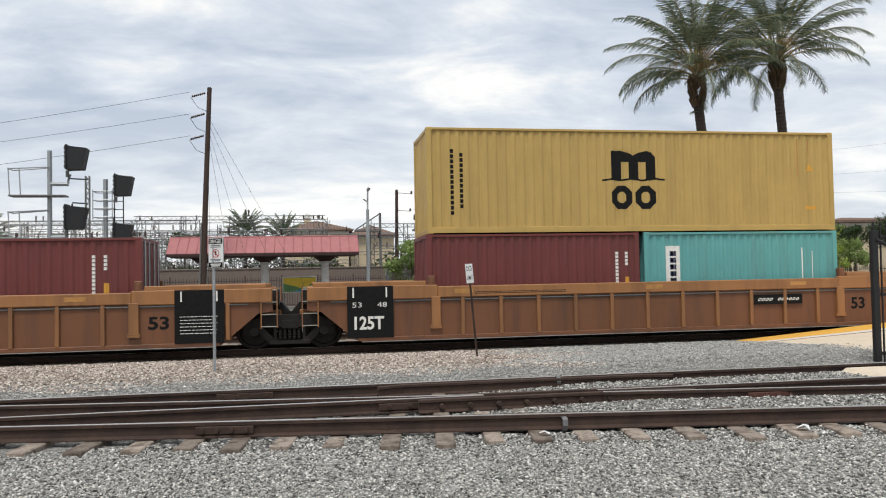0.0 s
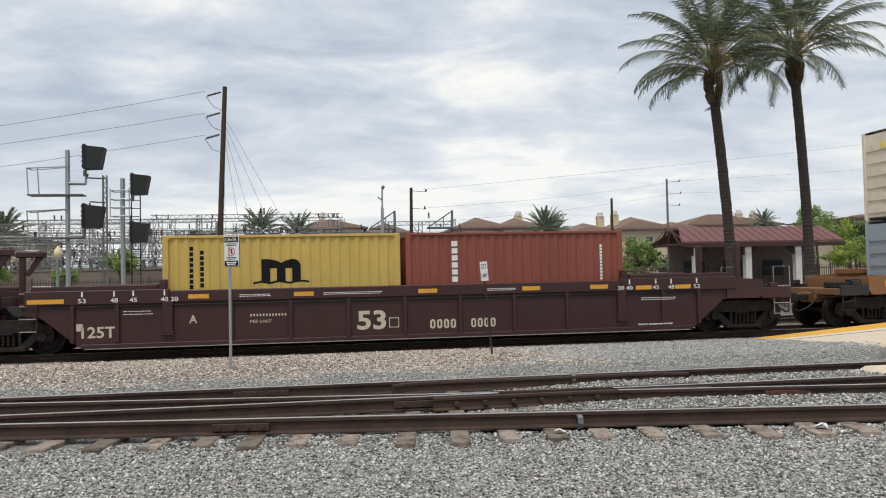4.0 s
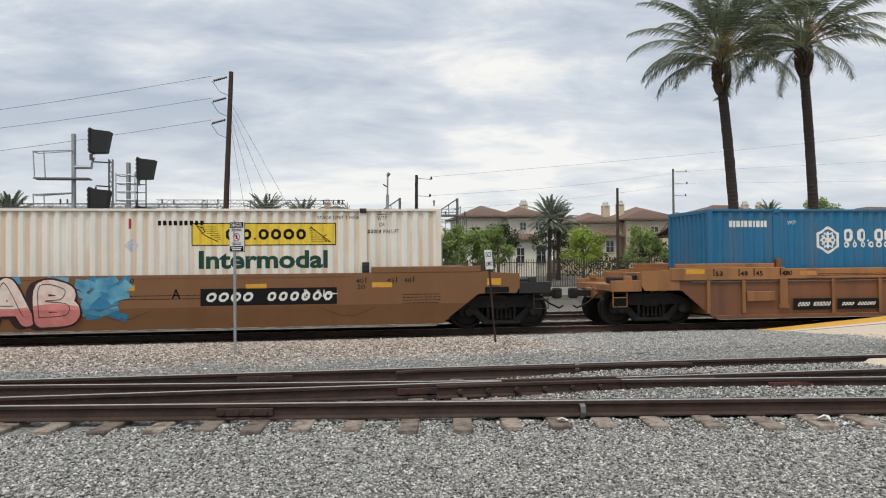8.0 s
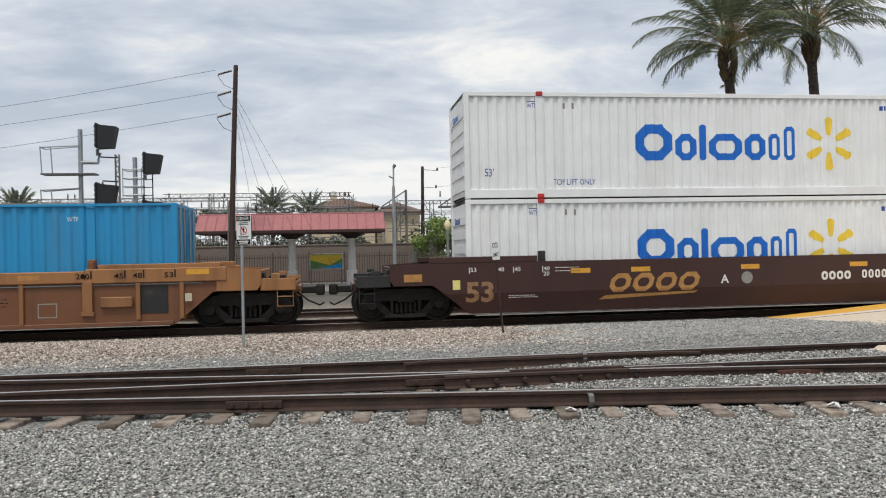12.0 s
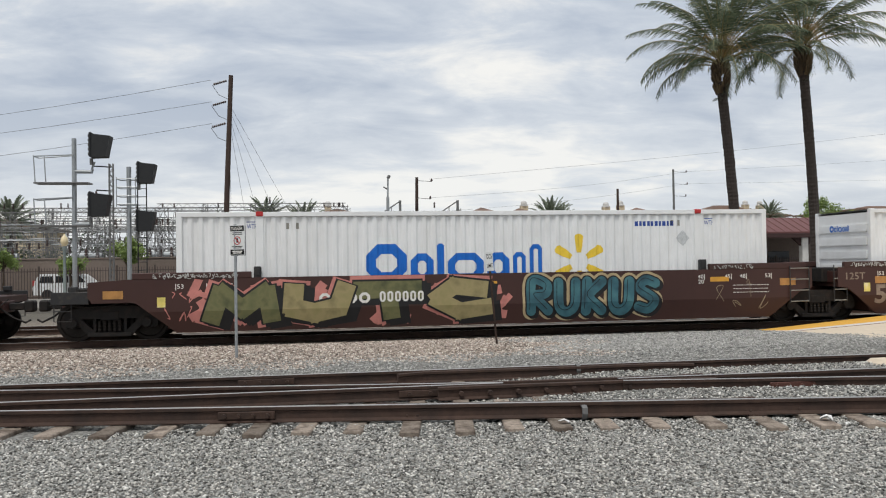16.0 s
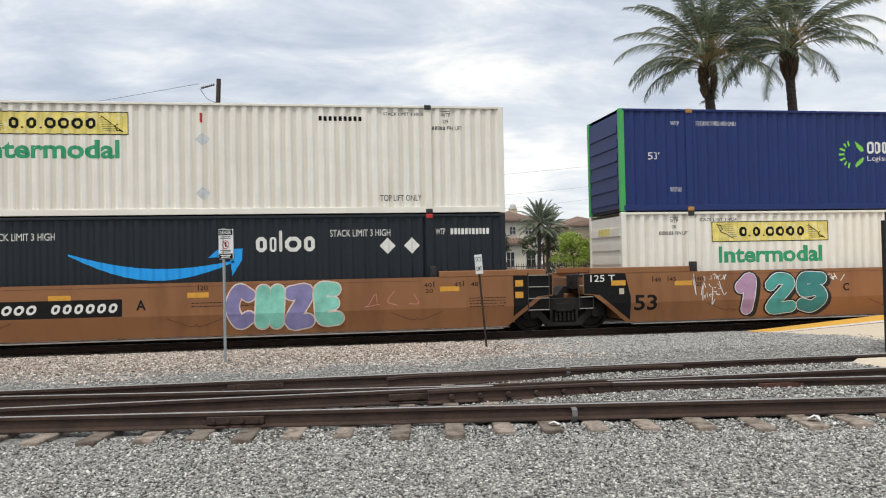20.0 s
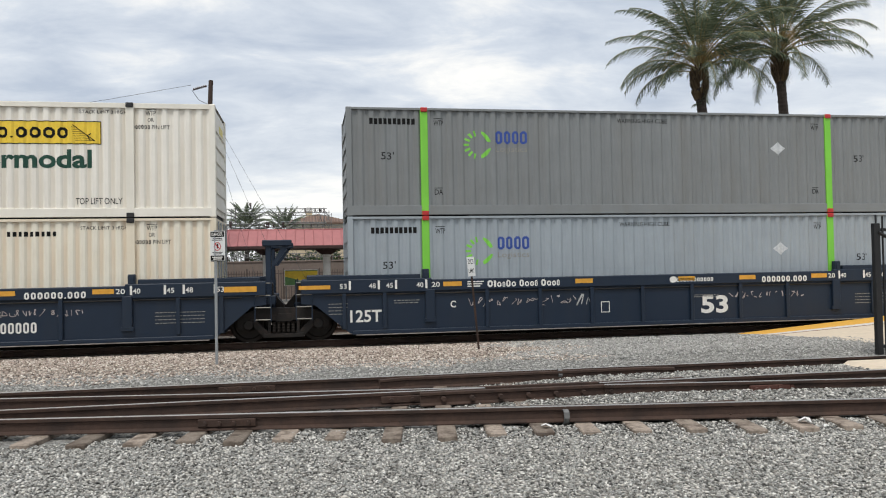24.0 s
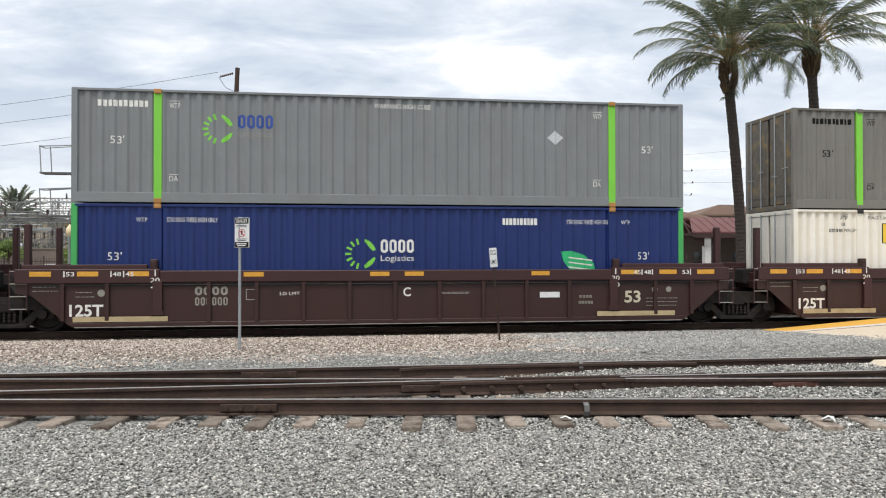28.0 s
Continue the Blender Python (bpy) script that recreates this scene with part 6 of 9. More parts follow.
def brown_col_marks(s):
    column_blocks(s, 1.25, 2.35, 6, 0.19, 0.16, "ink_white")
    column_blocks(s, 5.4, 2.2, 11, 0.09, 0.07, "ink_white")


CARS = [-10.17, 9.30, 32.72, 52.20, 71.82, 95.42, 114.84, 134.32, 158.05, 177.54, 197.05, 220.64, 240.02, 259.41, 283.01, 302.42, 321.84, 345.40, 364.86, 384.21, 407.71, 427.18, 446.63, 470.03, 489.41, 508.88]


def orange_car(i, left, right, unit_letter, black=False):
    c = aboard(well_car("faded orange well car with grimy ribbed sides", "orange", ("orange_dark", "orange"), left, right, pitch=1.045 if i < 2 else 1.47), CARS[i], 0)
    s = CarSide(c)
    if i > 1:
        part("mesh_panel", Shape().box(7.2, 7.86, -1.475, -1.462, 0.47, 1.16, 0.004), M["car_black"], c, "black mesh panel")
        part("tool_box", Shape().box(6.25, 7.02, -1.56, -1.462, 0.64, 0.90, 0.02), M["orange_rib"], c, "grimy box on the side")
        part("tool_box", Shape().box(-7.07, -6.22, -1.56, -1.462, 0.64, 0.92, 0.02), M["orange_rib"], c, "grimy box on the side")
        part("pad", Shape().box(-0.24, -0.02, -1.552, -1.45, 0.62, 1.3, 0.012).box(-0.30, 0.04, -1.548, -1.45, 0.55, 0.64, 0.01), M["orange"], c)
        s.put("inspection_plate", Decal().outline(4.77, 5.22, 0.42, 0.78, 0.025), "ink_grey", "pale outlined plate", y=1.46)
        small_print(s, [(3.4, 4.1, 0.72, 0.98)], "ink_black", 1.46, i + 3)
        s.put("data_plate", Decal().rect(8.28, 8.45, 0.75, 0.95), "ink_cream", y=1.534)
    if i > 1:
        length_marks(s, "ink_black", 1.36, 1.541)
        reflectors(s, (-8.6, 8.6), 1.42, 1.535, 0.55, 0.14)
    else:
        for e in (-1, 1):
            if (i == 0) == (e > 0):
                a = 6.92 if e > 0 else -8.28
                s.put("black_band", Decal().rect(a, a + 1.2, 1.245, 1.595), "ink_black", "black painted band", y=1.536)
                s.put("length_scale", Decal().rect(a + 0.14, a + 0.18, 1.30, 1.56).rect(a + 1.0, a + 1.04, 1.30, 1.56), "ink_white", "white ticks", 0.003, y=1.536)
    reflectors(s, (-5.2, 0.2, 4.6), 1.36, 1.54, 0.5, 0.12, "ink_gold")
    small_print(s, [(-4.9, -2.3, 1.34, 1.42)], "ink_black", 1.54, i)
    return s


def brown_car(i, left, right):
    c = aboard(well_car("smooth tan-brown well car with spray paint", "smooth", ("tan" if i < 10 else "tan_warm",) * 2, left, right), CARS[i], 0)
    s = CarSide(c, True)
    d = Decal()
    for e in (-1, 1):
        for x, w in ((7.3, "48"), (6.85, "45"), (6.05, "40")):
            a = e * x + (0.04 if e < 0 else -0.26)
            d.rect(e * x - 0.012, e * x + 0.012, 1.30, 1.45).words(w, a, a + 0.2, 1.30, 1.41)
        d.words("20", e * 5.92 - 0.1, e * 5.92 + 0.1, 1.15, 1.26)
    d.rect(0.06, 0.08, 1.36, 1.5).words("20", 0.11, 0.30, 1.36, 1.48)
    s.put("length_scale", d, "ink_black", "black ticks and lengths")
    s.put("seam", Decal().rect(-5.7, 5.7, 1.462, 1.474), "ink_faint", "thin dark weld seam")
    d = Decal()
    for x in (-5.0, 0.0, 5.6):
        d.stroke([(x - 0.68, 0.66), (x - 0.2, 0.47), (x - 0.05, 0.45), (x, 0.51), (x + 0.05, 0.45), (x + 0.2, 0.47), (x + 0.68, 0.66)], 0.018)
    s.put("bracket_mark", d, "ink_faint", "faint dark strap lines")
    reflectors(s, (-6.4, -3.2, 0.06, 3.27, 6.47), 1.18, SIDE, 0.52, 0.13)
    small_print(s, [(-0.1, 2.2, 0.95, 1.12), (7.0, 8.0, 0.75, 1.05)], "ink_black", SIDE, i)
    if not right:
        s.put("black_end", Decal().poly([(8.85, 0.98), (9.28, 1.02), (9.28, 1.55), (8.2, 1.55), (8.2, 0.46)]), "ink_black", "black painted end")
        reflectors(s, (8.36,), 1.26, SIDE + 0.003, 0.22, 0.17)
        reflectors(s, (8.36,), 0.95, SIDE + 0.003, 0.22, 0.17)
    if not left:
        s.put("black_end", Decal().poly([(-9.28, 1.02), (-8.85, 0.98), (-7.95, 0.26), (-7.95, 0.9), (-8.1, 1.55), (-9.28, 1.55)]), "ink_black", "black painted end")
        s.put("load_mark", Decal().words("125 T", -9.1, -8.4, 1.33, 1.52, 0.01), "ink_white", lift=0.003)
        reflectors(s, (-8.3,), 1.22, SIDE + 0.003, 0.42, 0.14)
        s.put("data_plate", Decal().rect(-8.28, -8.14, 0.98, 1.14), "ink_cream", lift=0.003)
    else:
        reflectors(s, (-9.45,), 1.2, SIDE, 0.38, 0.18)
    if right:
        reflectors(s, (9.45,), 1.2, SIDE, 0.38, 0.18)
        s.put("data_panel", Decal().rect(9.2, 9.85, 1.0, 1.15), "ink_black", "black data panel")
    s.put("unit_number", Decal().words("53", -7.85, -7.18, 0.52, 0.95, 0.02), "ink_black")
    return s


def plate(s, x0, x1, z0, z1, number):
    s.put("number_plate", Decal().rect(x0, x1, z0, z1), "ink_black", "black painted panel")
    d = Decal().blocks([(1, 1)] * 4, x0 + 0.12, x0 + (x1 - x0) * 0.37, z0 + 0.1, z1 - 0.1, 0.25, 0.06)
    d.blocks([(0.8, 1)] * 6, x0 + (x1 - x0) * 0.48, x1 - 0.14, z0 + 0.1, z1 - 0.1, 0.3, 0.05)
    s.put("plate_mark", d, "ink_white", "white blocks", 0.003)


def maroon_car(i, left, right, letter, number=True, posts="yoke"):
    c = aboard(well_car("dark maroon ribbed well car with amber reflectors", "ribbed", ("maroon", "maroon"), left, right, posts, pitch=1.65), CARS[i], 0)
    s = CarSide(c)
    d = Decal()
    for x, w in ((-7.96, "53"), (-7.21, "48"), (-6.76, "45"), (-6.02, "40"), (-5.78, "20"), (8.13, "53"), (7.38, "48"), (6.93, "45"), (6.17, "40"), (5.92, "20")):
        if w != "20":
            d.rect(x - 0.02, x + 0.02, 1.44, 1.57)
        d.words(w, x - 0.09, x + 0.09, 1.29, 1.40, 0.01)
    s.put("length_scale", d, "ink_white", "white ticks and lengths", y=1.542)
    reflectors(s, (-8.8,), 1.29, 1.542, 0.85, 0.11)
    reflectors(s, (6.58, 7.72), 1.29, 1.542, 0.46, 0.11)
    reflectors(s, (-5.2, -2.6, 0.6, 3.4, 5.3), 1.34, 1.542, 0.5, 0.11)
    small_print(s, [(-4.2, -3.4, 1.36, 1.44), (-2.1, -0.6, 1.36, 1.44), (2.2, 3.0, 1.36, 1.44), (-7.0, -6.3, 0.98, 1.12), (6.5, 7.5, 1.0, 1.1), (6.4, 7.4, 0.32, 0.36)], "ink_white", 1.54, i)
    d = Decal().words("53", -1.25, -0.5, 0.42, 0.92, 0.025).words("PER UNIT", -3.95, -3.42, 0.68, 0.76).words(letter, -5.45, -5.25, 0.72, 0.92, 0.02)
    for k in range(12):
        d.rect(-3.95 + k * 0.078, -3.91 + k * 0.078, 0.85, 0.91)
    d.outline(-0.42, -0.16, 0.46, 0.72, 0.02)
    if not left:
        d.words("125T", -8.0, -7.2, 0.42, 0.70, 0.02)
    if number:
        d.blocks([(0.8, 1)] * 4, 0.66, 1.35, 0.40, 0.64, 0.25).blocks([(0.8, 1)] * 4, 1.76, 2.42, 0.40, 0.64, 0.25)
    s.put("car_lettering", d, "ink_cream", "white letters and numbers", y=1.46)
    s.put("data_plate", Decal().rect(-8.12, -7.97, 0.60, 0.78), "ink_cream", y=1.46)
    return s


def rusty_car(i, left, right):
    c = aboard(well_car("brown-maroon smooth well car covered in spray paint", "smooth", ("maroon_rust", "maroon_rust"), left, right), CARS[i], 0)
    s = CarSide(c, True)
    d = Decal()
    for e in (-1, 1):
        for x, w in ((8.05, "53"), (7.3, "48"), (6.85, "45"), (6.05, "40")):
            a = e * x + (0.03 if e < 0 else -0.19)
            d.rect(e * x - 0.011, e * x + 0.011, 1.27, 1.43).words(w, a, a + 0.16, 1.31, 1.42, 0.005)
        d.words("20", e * 5.95 - 0.08, e * 5.95 + 0.08, 1.17, 1.28, 0.005)
    s.put("length_scale", d, "ink_white", "white ticks and lengths")
    reflectors(s, (-5.0, -3.3, -0.1, 3.2, 6.5), 1.22, SIDE, 0.55, 0.13)
    reflectors(s, (-9.55 if left else -7.9, 9.55 if right else 8.55), 1.08, SIDE, 0.48, 0.20, "ink_gold")
    if not left:
        s.put("load_mark", Decal().words("125T", -9.05, -8.45, 1.2, 1.4, 0.01), "ink_worn")
    s.put("yellow_patch", Decal().rect(-8.5, -8.3, 0.85, 1.1), "ink_lemon")
    if i != 14:
        s.put("unit_number", Decal().words("53", -8.15, -7.4, 0.5, 1.05, 0.03), "ink_dimgold" if i == 11 else "ink_worn")
    small_print(s, [(-7.0, -6.2, 0.6, 0.7), (-5.7, -5.0, 1.28, 1.46), (6.9, 8.0, 0.9, 1.2)], "ink_white", SIDE, i)
    return s


def blue_car(i, left, right, letter):
    c = aboard(well_car("slate-blue ribbed well car with white and amber marks", "ribbed", ("car_blue", "car_blue"), left, right, "yoke", pitch=1.65), CARS[i], 0)
    s = CarSide(c)
    length_marks(s, "ink_white", 1.36, 1.541, True)
    reflectors(s, (-8.95,), 1.36, 1.54, 0.8, 0.10)
    reflectors(s, (8.67,), 1.34, 1.54, 0.42 if right else 0.8, 0.14)
    reflectors(s, (-5.35, -1.7, 1.3, 3.15, 5.4), 1.37, 1.54, 0.5, 0.12)
    d = Decal().blocks([(1, 1), (0.4, 1), (0.8, 0.75), (0.5, 0.75), (0.8, 1), (0.8, 0.75), (0.3, 0.0), (0.8, 1), (0.8, 0.75), (0.7, 0.75), (0.5, 0.9), (0.3, 0.0), (0.9, 1), (0.8, 0.75), (0.7, 0.75), (0.5, 0.9)], -4.4, -2.4, 1.32, 1.5, 0.2)
    for k in range(3):
        d.rect(-4.95, -4.6 + 0.05 * k, 1.34 + 0.06 * k, 1.37 + 0.06 * k)
    d.blocks([(0.7, 0.75)] * 6 + [(0.2, 0.15)] + [(0.7, 0.75)] * 3, 3.6, 5.0, 1.28, 1.5, 0.25)
    d.blocks([(0.7, 0.8)] * 11, 1.0, 2.1, 1.34, 1.48, 0.25)
    s.put("name_mark", d, "ink_white", "rows of white blocks", y=1.54)
    s.put("round_mark", Decal().blob(0.9, 1.41, 0.11, 0.09, 14, 0.0), "ink_white", y=1.54)
    m = 1.40 if i == 21 else 0.0
    d = Decal().words("53", 0.36 + m, 1.18 + m, 0.44, 0.94, 0.03).words("125T", -8.05, -7.23, 0.48, 0.80, 0.02).words(letter, -5.4, -5.25, 0.8, 0.98, 0.02)
    d.outline(-1.2, -0.95, 0.55, 0.85, 0.02)
    if i != 21:
        d.blocks([(0.8, 1)] * 3, 2.07, 2.45, 0.46, 0.72, 0.25).blocks([(0.8, 1)] * 5, 3.04, 3.85, 0.46, 0.72, 0.25)
    s.put("car_lettering", d, "ink_white", "white letters and numbers", y=1.46)
    small_print(s, [(-8.6, -8.1, 0.7, 1.05), (6.6, 7.8, 0.6, 0.95), (-6.9, -6.2, 0.95, 1.08), (1.5, 2.3, 0.9, 1.0)], "ink_grey", 1.46, i)
    scrawl(s, -4.9, -1.9, 0.82, 1.08, "g_dusty", i * 7, 0.02, 1.464)
    scrawl(s, 2.6, 5.0, 0.85, 1.05, "g_dusty", i * 5, 0.02, 1.464)
    scrawl(s, -1.9, -1.3, 0.75, 1.15, "g_silver", i * 3, 0.03, 1.464)
    return s


def dark_car(i, left, right, letter):
    c = aboard(well_car("brown-maroon ribbed well car with pale patches", "ribbed", ("maroon_dark", "maroon"), left, right, "post", pitch=1.07), CARS[i], 0)
    s = CarSide(c)
    d = Decal()
    for e in (-1, 1):
        for x, w in ((8.15, "53"), (7.05, "48"), (6.75, "45")):
            a = e * x + (0.04 if e < 0 else -0.24)
            d.rect(e * x - 0.015, e * x + 0.015, 1.40, 1.55).words(w, a, a + 0.2, 1.42, 1.53, 0.01)
        d.words("20", e * 6.0 - 0.11, e * 6.0 + 0.11, 1.26, 1.38, 0.01).words("40", e * 6.0 - 0.11, e * 6.0 + 0.11, 1.08, 1.2, 0.01).rect(e * 6 - 0.015, e * 6 + 0.015, 1.42, 1.58)
    s.put("length_scale", d, "ink_white", "white ticks and lengths", y=1.54)
    reflectors(s, (-7.6, -6.4, 6.4, 7.5, 8.6, -8.7), 1.42, 1.535, 0.5, 0.12)
    reflectors(s, (-3.6, -0.4, 0.5, 3.9), 1.40, 1.54, 0.5, 0.11)
    d = Decal().words(letter, 0.22, 0.42, 0.86, 1.1, 0.02).words("125T", -8.05, -7.25, 0.42, 0.72, 0.025).words("LD LMT", -2.95, -2.45, 0.92, 1.0)
    s.put("car_lettering", d, "ink_white", "white letters and numbers", y=1.46)
    s.put("unit_number", Decal().words("53", 6.28, 6.74, 0.64, 0.97, 0.025), "ink_cream", y=1.46)
    d = Decal().blocks([(0.9, 1)] * 4, -5.05, -4.25, 0.93, 1.15, 0.2).blocks([(0.8, 1)] * 6, -5.05, -4.25, 0.67, 0.88, 0.25).outline(-3.8, -3.55, 0.8, 1.08, 0.02).blocks([(0.8, 1)] * 4, 5.0, 5.35, 0.78, 0.86, 0.3).blocks([(0.8, 1)] * 5, 4.98, 5.38, 0.62, 0.70, 0.3)
    s.put("car_number", d, "ink_grey", "grey blocks", y=1.46)
    s.put("pale_patch", Decal().rect(-7.95, -5.7, 0.29, 0.42).rect(5.48, 7.7, 0.29, 0.42), "g_sand", "pale painted patches", y=1.52)
    s.put("pale_plate", Decal().rect(3.9, 4.45, 0.8, 0.95), "sign_white", y=1.46)
    s.put("round_mark", Decal().blob(7.15, 1.0, 0.09, 0.09, 12, 0).blob(7.55, 1.0, 0.08, 0.08, 12, 0).blob(-7.3, 1.0, 0.09, 0.09, 12, 0), "ink_grey", y=1.46)
    small_print(s, [(6.9, 7.8, 0.55, 0.85), (-7.9, -7.45, 0.9, 1.12), (-8.9, -8.3, 1.05, 1.25), (1.2, 2.0, 0.92, 0.98)], "ink_grey", 1.46, i)
    return s


def build_train():
    J = lambda **k: (lambda s: hauler_marks(s, **k))
    lo = lambda i: (CARS[i], L_BASE)
    up = lambda i: (CARS[i], U_BASE)
    # orange two-unit lead, 40 ft boxes
    s = orange_car(0, False, False, "A", True)
    s.put("black_panel", Decal().rect(6.92, 8.12, 0.26, 1.25), "ink_black", y=1.533)
    s.put("unit_number", Decal().words("53", 6.28, 6.78, 0.62, 0.95, 0.03), "ink_black", y=1.46)
    small_print(s, [(7.05, 7.95, 0.5, 1.0)], "ink_white", 1.537, 3)
    box_iso(*lo(0), 12.192, 2.591, "oxide-red forty-foot container riding low in its car", "oxide", white_columns(11.0, 11, 2.15), right="doors")
    s = orange_car(1, False, True, "B", True)
    s.put("black_panel", Decal().rect(-8.28, -7.08, 0.26, 1.25), "ink_black", y=1.533)
    s.put("load_mark", Decal().words("125T", -8.1, -7.33, 0.47, 0.82, 0.03).words("53", -8.15, -7.9, 1.05, 1.18).words("48", -7.5, -7.25, 1.05, 1.18), "ink_white", lift=0.003, y=1.533)
    plate(s, 3.19, 4.73, 0.84, 1.12, 0)
    s.put("unit_number", Decal().words("53", 6.33, 6.78, 0.64, 0.98, 0.03), "ink_black", y=1.46)
    scrawl(s, 7.9, 8.5, 0.5, 1.0, "g_aqua", 4, 0.04)
    s.put("data_plate", Decal().rect(8.55, 8.72, 0.85, 1.05), "sign_white", y=1.46)
    box_iso(CARS[1] - 3.10, L_BASE, 6.058, 2.591, "oxide-red corrugated twenty-foot container", "oxide", white_columns(5.35, 9, 2.05))
    box_iso(CARS[1] + 3.10, L_BASE, 6.058, 2.591, "faded turquoise twenty-foot container in the well", "cyan", cyan_marks)
    box_iso(CARS[1], L_BASE + 2.60, 12.192, 2.896, "ochre-yellow forty-foot container stacked on two short ones", "yellow", yellow_marks(True, 5.26, True), right="doors")
    # maroon three-unit car
    s = maroon_car(2, True, False, "B")
    box_iso(CARS[2] - 3.1, L_BASE, 6.058, 2.591, "crimson corrugated twenty-foot container", "red", red_marks)
    box_iso(CARS[2] + 3.1, L_BASE, 6.058, 2.591, "light yellow corrugated twenty-foot container", "pale_yellow", yellow_marks(False, 2.56, False))
    maroon_car(3, False, False, "C", False)
    box_iso(*lo(3), 12.192, 2.591, "light yellow forty-foot container riding low", "pale_yellow", yellow_marks(True, 5.44, False), right="fold")
    maroon_car(4, False, True, "A")
    box_iso(CARS[4] - 3.1, L_BASE, 6.058, 2.591, "light yellow corrugated twenty-foot container", "pale_yellow", yellow_marks(False, 2.45, False))
    box_iso(CARS[4] + 3.1, L_BASE, 6.058, 2.591, "brick-brown corrugated twenty-foot container", "brick_red", brown_col_marks)
    # tan three-unit car
    s = brown_car(5, True, False)
    plate(s, -4.91, -1.69, 0.77, 1.20, 0)
    s.put("unit_letter", Decal().words("B", -1.31, -1.1, 0.96, 1.17, 0.02), "ink_black")
    piece(s, "BENI", 1.1, 4.6, 0.26, 1.54, "g_black", ("g_gloss",), 0.60, line=0.032, gleam="g_black", vein=0.018, shadow=("g_black", 0.05, -0.03))
    tag(s, "X", 4.35, 4.7, 1.0, 1.25, "g_magenta")
    scrawl(s, 4.4, 5.2, 0.35, 0.75, "g_black", 3, 0.03)
    box53(*lo(5), "pale grey-blue fifty-three-foot container under a cream one", "pale_grey", hex_none, casts="cream")
    box53(*up(5), "cream fifty-three-foot container with yellow banner, stacked on a grey one", "cream", J(x=2.98, green="ink_green", banner="ink_lemon", dirty=True))
    s = brown_car(6, False, False)
    piece(s, "GKODE", -7.04, -4.64, 0.36, 1.34, "g_black", ("g_dusty",), 0.48, line=0.035, seed=4, shadow=("g_black", 0.07, -0.03))
    piece(s, "GKODE", 3.0, 5.45, 0.30, 1.24, "g_black", ("g_dusty",), 0.48, line=0.035, seed=5, shadow=("g_black", 0.07, -0.03))
    d, e = Decal(), Decal()
    for k in range(14):
        d.blob(-4.45 + k * 0.56, 0.55 - 0.006 * k, 0.13, 0.12, 14, 0)
        e.blob(-4.45 + k * 0.56, 0.56 - 0.006 * k, 0.085, 0.08, 12, 0)
    s.put("dot_row", d, "g_black")
    s.put("dot_row", e, "g_white", lift=0.003)
    s.put("name_mark", Decal().blocks([(1, 1), (1, 1), (1, 1)], 0.6, 2.5, 0.76, 1.36, 0.15), "ink_brown", "oxide-red blocks")
    s.put("unit_letter", Decal().words("C", -1.25, -1.05, 0.96, 1.17, 0.02), "ink_black")
    box53(*lo(6), "deep blue fifty-three-foot container with white hexagon", "teal", lambda q: hex_marks(q, 3.45, 1.98, 0.40), left="fold")
    s = brown_car(7, False, True)
    shards(s, -6.6, -5.5, 0.3, 1.3, "g_blue", 12, 31)
    shards(s, -6.2, -5.4, 0.35, 1.3, "g_sky", 14, 32, SIDE + 0.004)
    shards(s, -5.3, -1.2, 1.15, 1.5, "g_sky", 16, 33, SIDE + 0.004)
    shards(s, -1.2, 0.2, 0.5, 1.45, "g_blue", 12, 34)
    shards(s, -1.1, -0.1, 0.6, 1.4, "g_sky", 14, 35, SIDE + 0.004)
    piece(s, "ELAB", -5.42, -0.95, 0.24, 1.55, "g_plum", ("g_cream",), 0.31, low="g_pink", line=0.045, y=SIDE + 0.008, seed=2, gleam="g_plum", vein=0.016, shadow=("g_plum", -0.13, -0.03))
    d = Decal()
    for k in range(5):
        d.blob(-7.1 + 0.16 * k, 1.03 + 0.03 * (k % 2), 0.12, 0.17, 12, 0.1, k)
    s.put("spray_patch", d, "g_white")
    scrawl(s, -7.15, -6.4, 0.92, 1.15, "g_blue", 33, 0.03, SIDE + 0.006)
    scrawl(s, 4.5, 5.5, 0.9, 1.3, "g_white", 9, 0.03)
    plate(s, 1.9, 5.3, 0.77, 1.20, 0)
    s.put("unit_letter", Decal().words("A", 1.2, 1.42, 0.96, 1.2, 0.02), "ink_black")
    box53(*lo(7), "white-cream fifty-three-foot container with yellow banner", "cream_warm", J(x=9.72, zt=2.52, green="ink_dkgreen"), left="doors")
    # orange three-unit car
    s = orange_car(8, True, False, "B")
    plate(s, -5.65, -4.40, 0.38, 0.70, 0)
    plate(s, -4.29, -2.99, 0.38, 0.68, 0)
    piece(s, "DELUDE", 1.95, 6.1, 0.27, 1.04, "g_magenta", ("g_white",), 0.27, y=1.533, seed=41, line=0.03, sharp=True, halo=("orange_dark", 0.05), gleam="g_rose", vein=0.018)
    scrawl(s, 1.5, 2.1, 0.4, 0.95, "g_white", 42, 0.03, 1.533)
    box53(*lo(8), "deep blue fifty-three-foot container with white hexagon", "teal", lambda q: hex_marks(q, 3.35, 2.0, 0.36, True), left="fold")
    s = orange_car(9, False, False, "C")
    s.put("load_mark", Decal().words("125T", -8.0, -7.35, 0.45, 0.75, 0.02), "ink_grey", y=1.46)
    s.put("name_mark", Decal().blocks([(1, 1), (1, 1), (1, 1)], -3.35, -1.62, 0.42, 1.04, 0.15), "ink_faint", y=1.46)
    s.put("unit_number", Decal().words("53", -5.35, -4.92, 0.5, 0.76, 0.02), "ink_black", y=1.46)
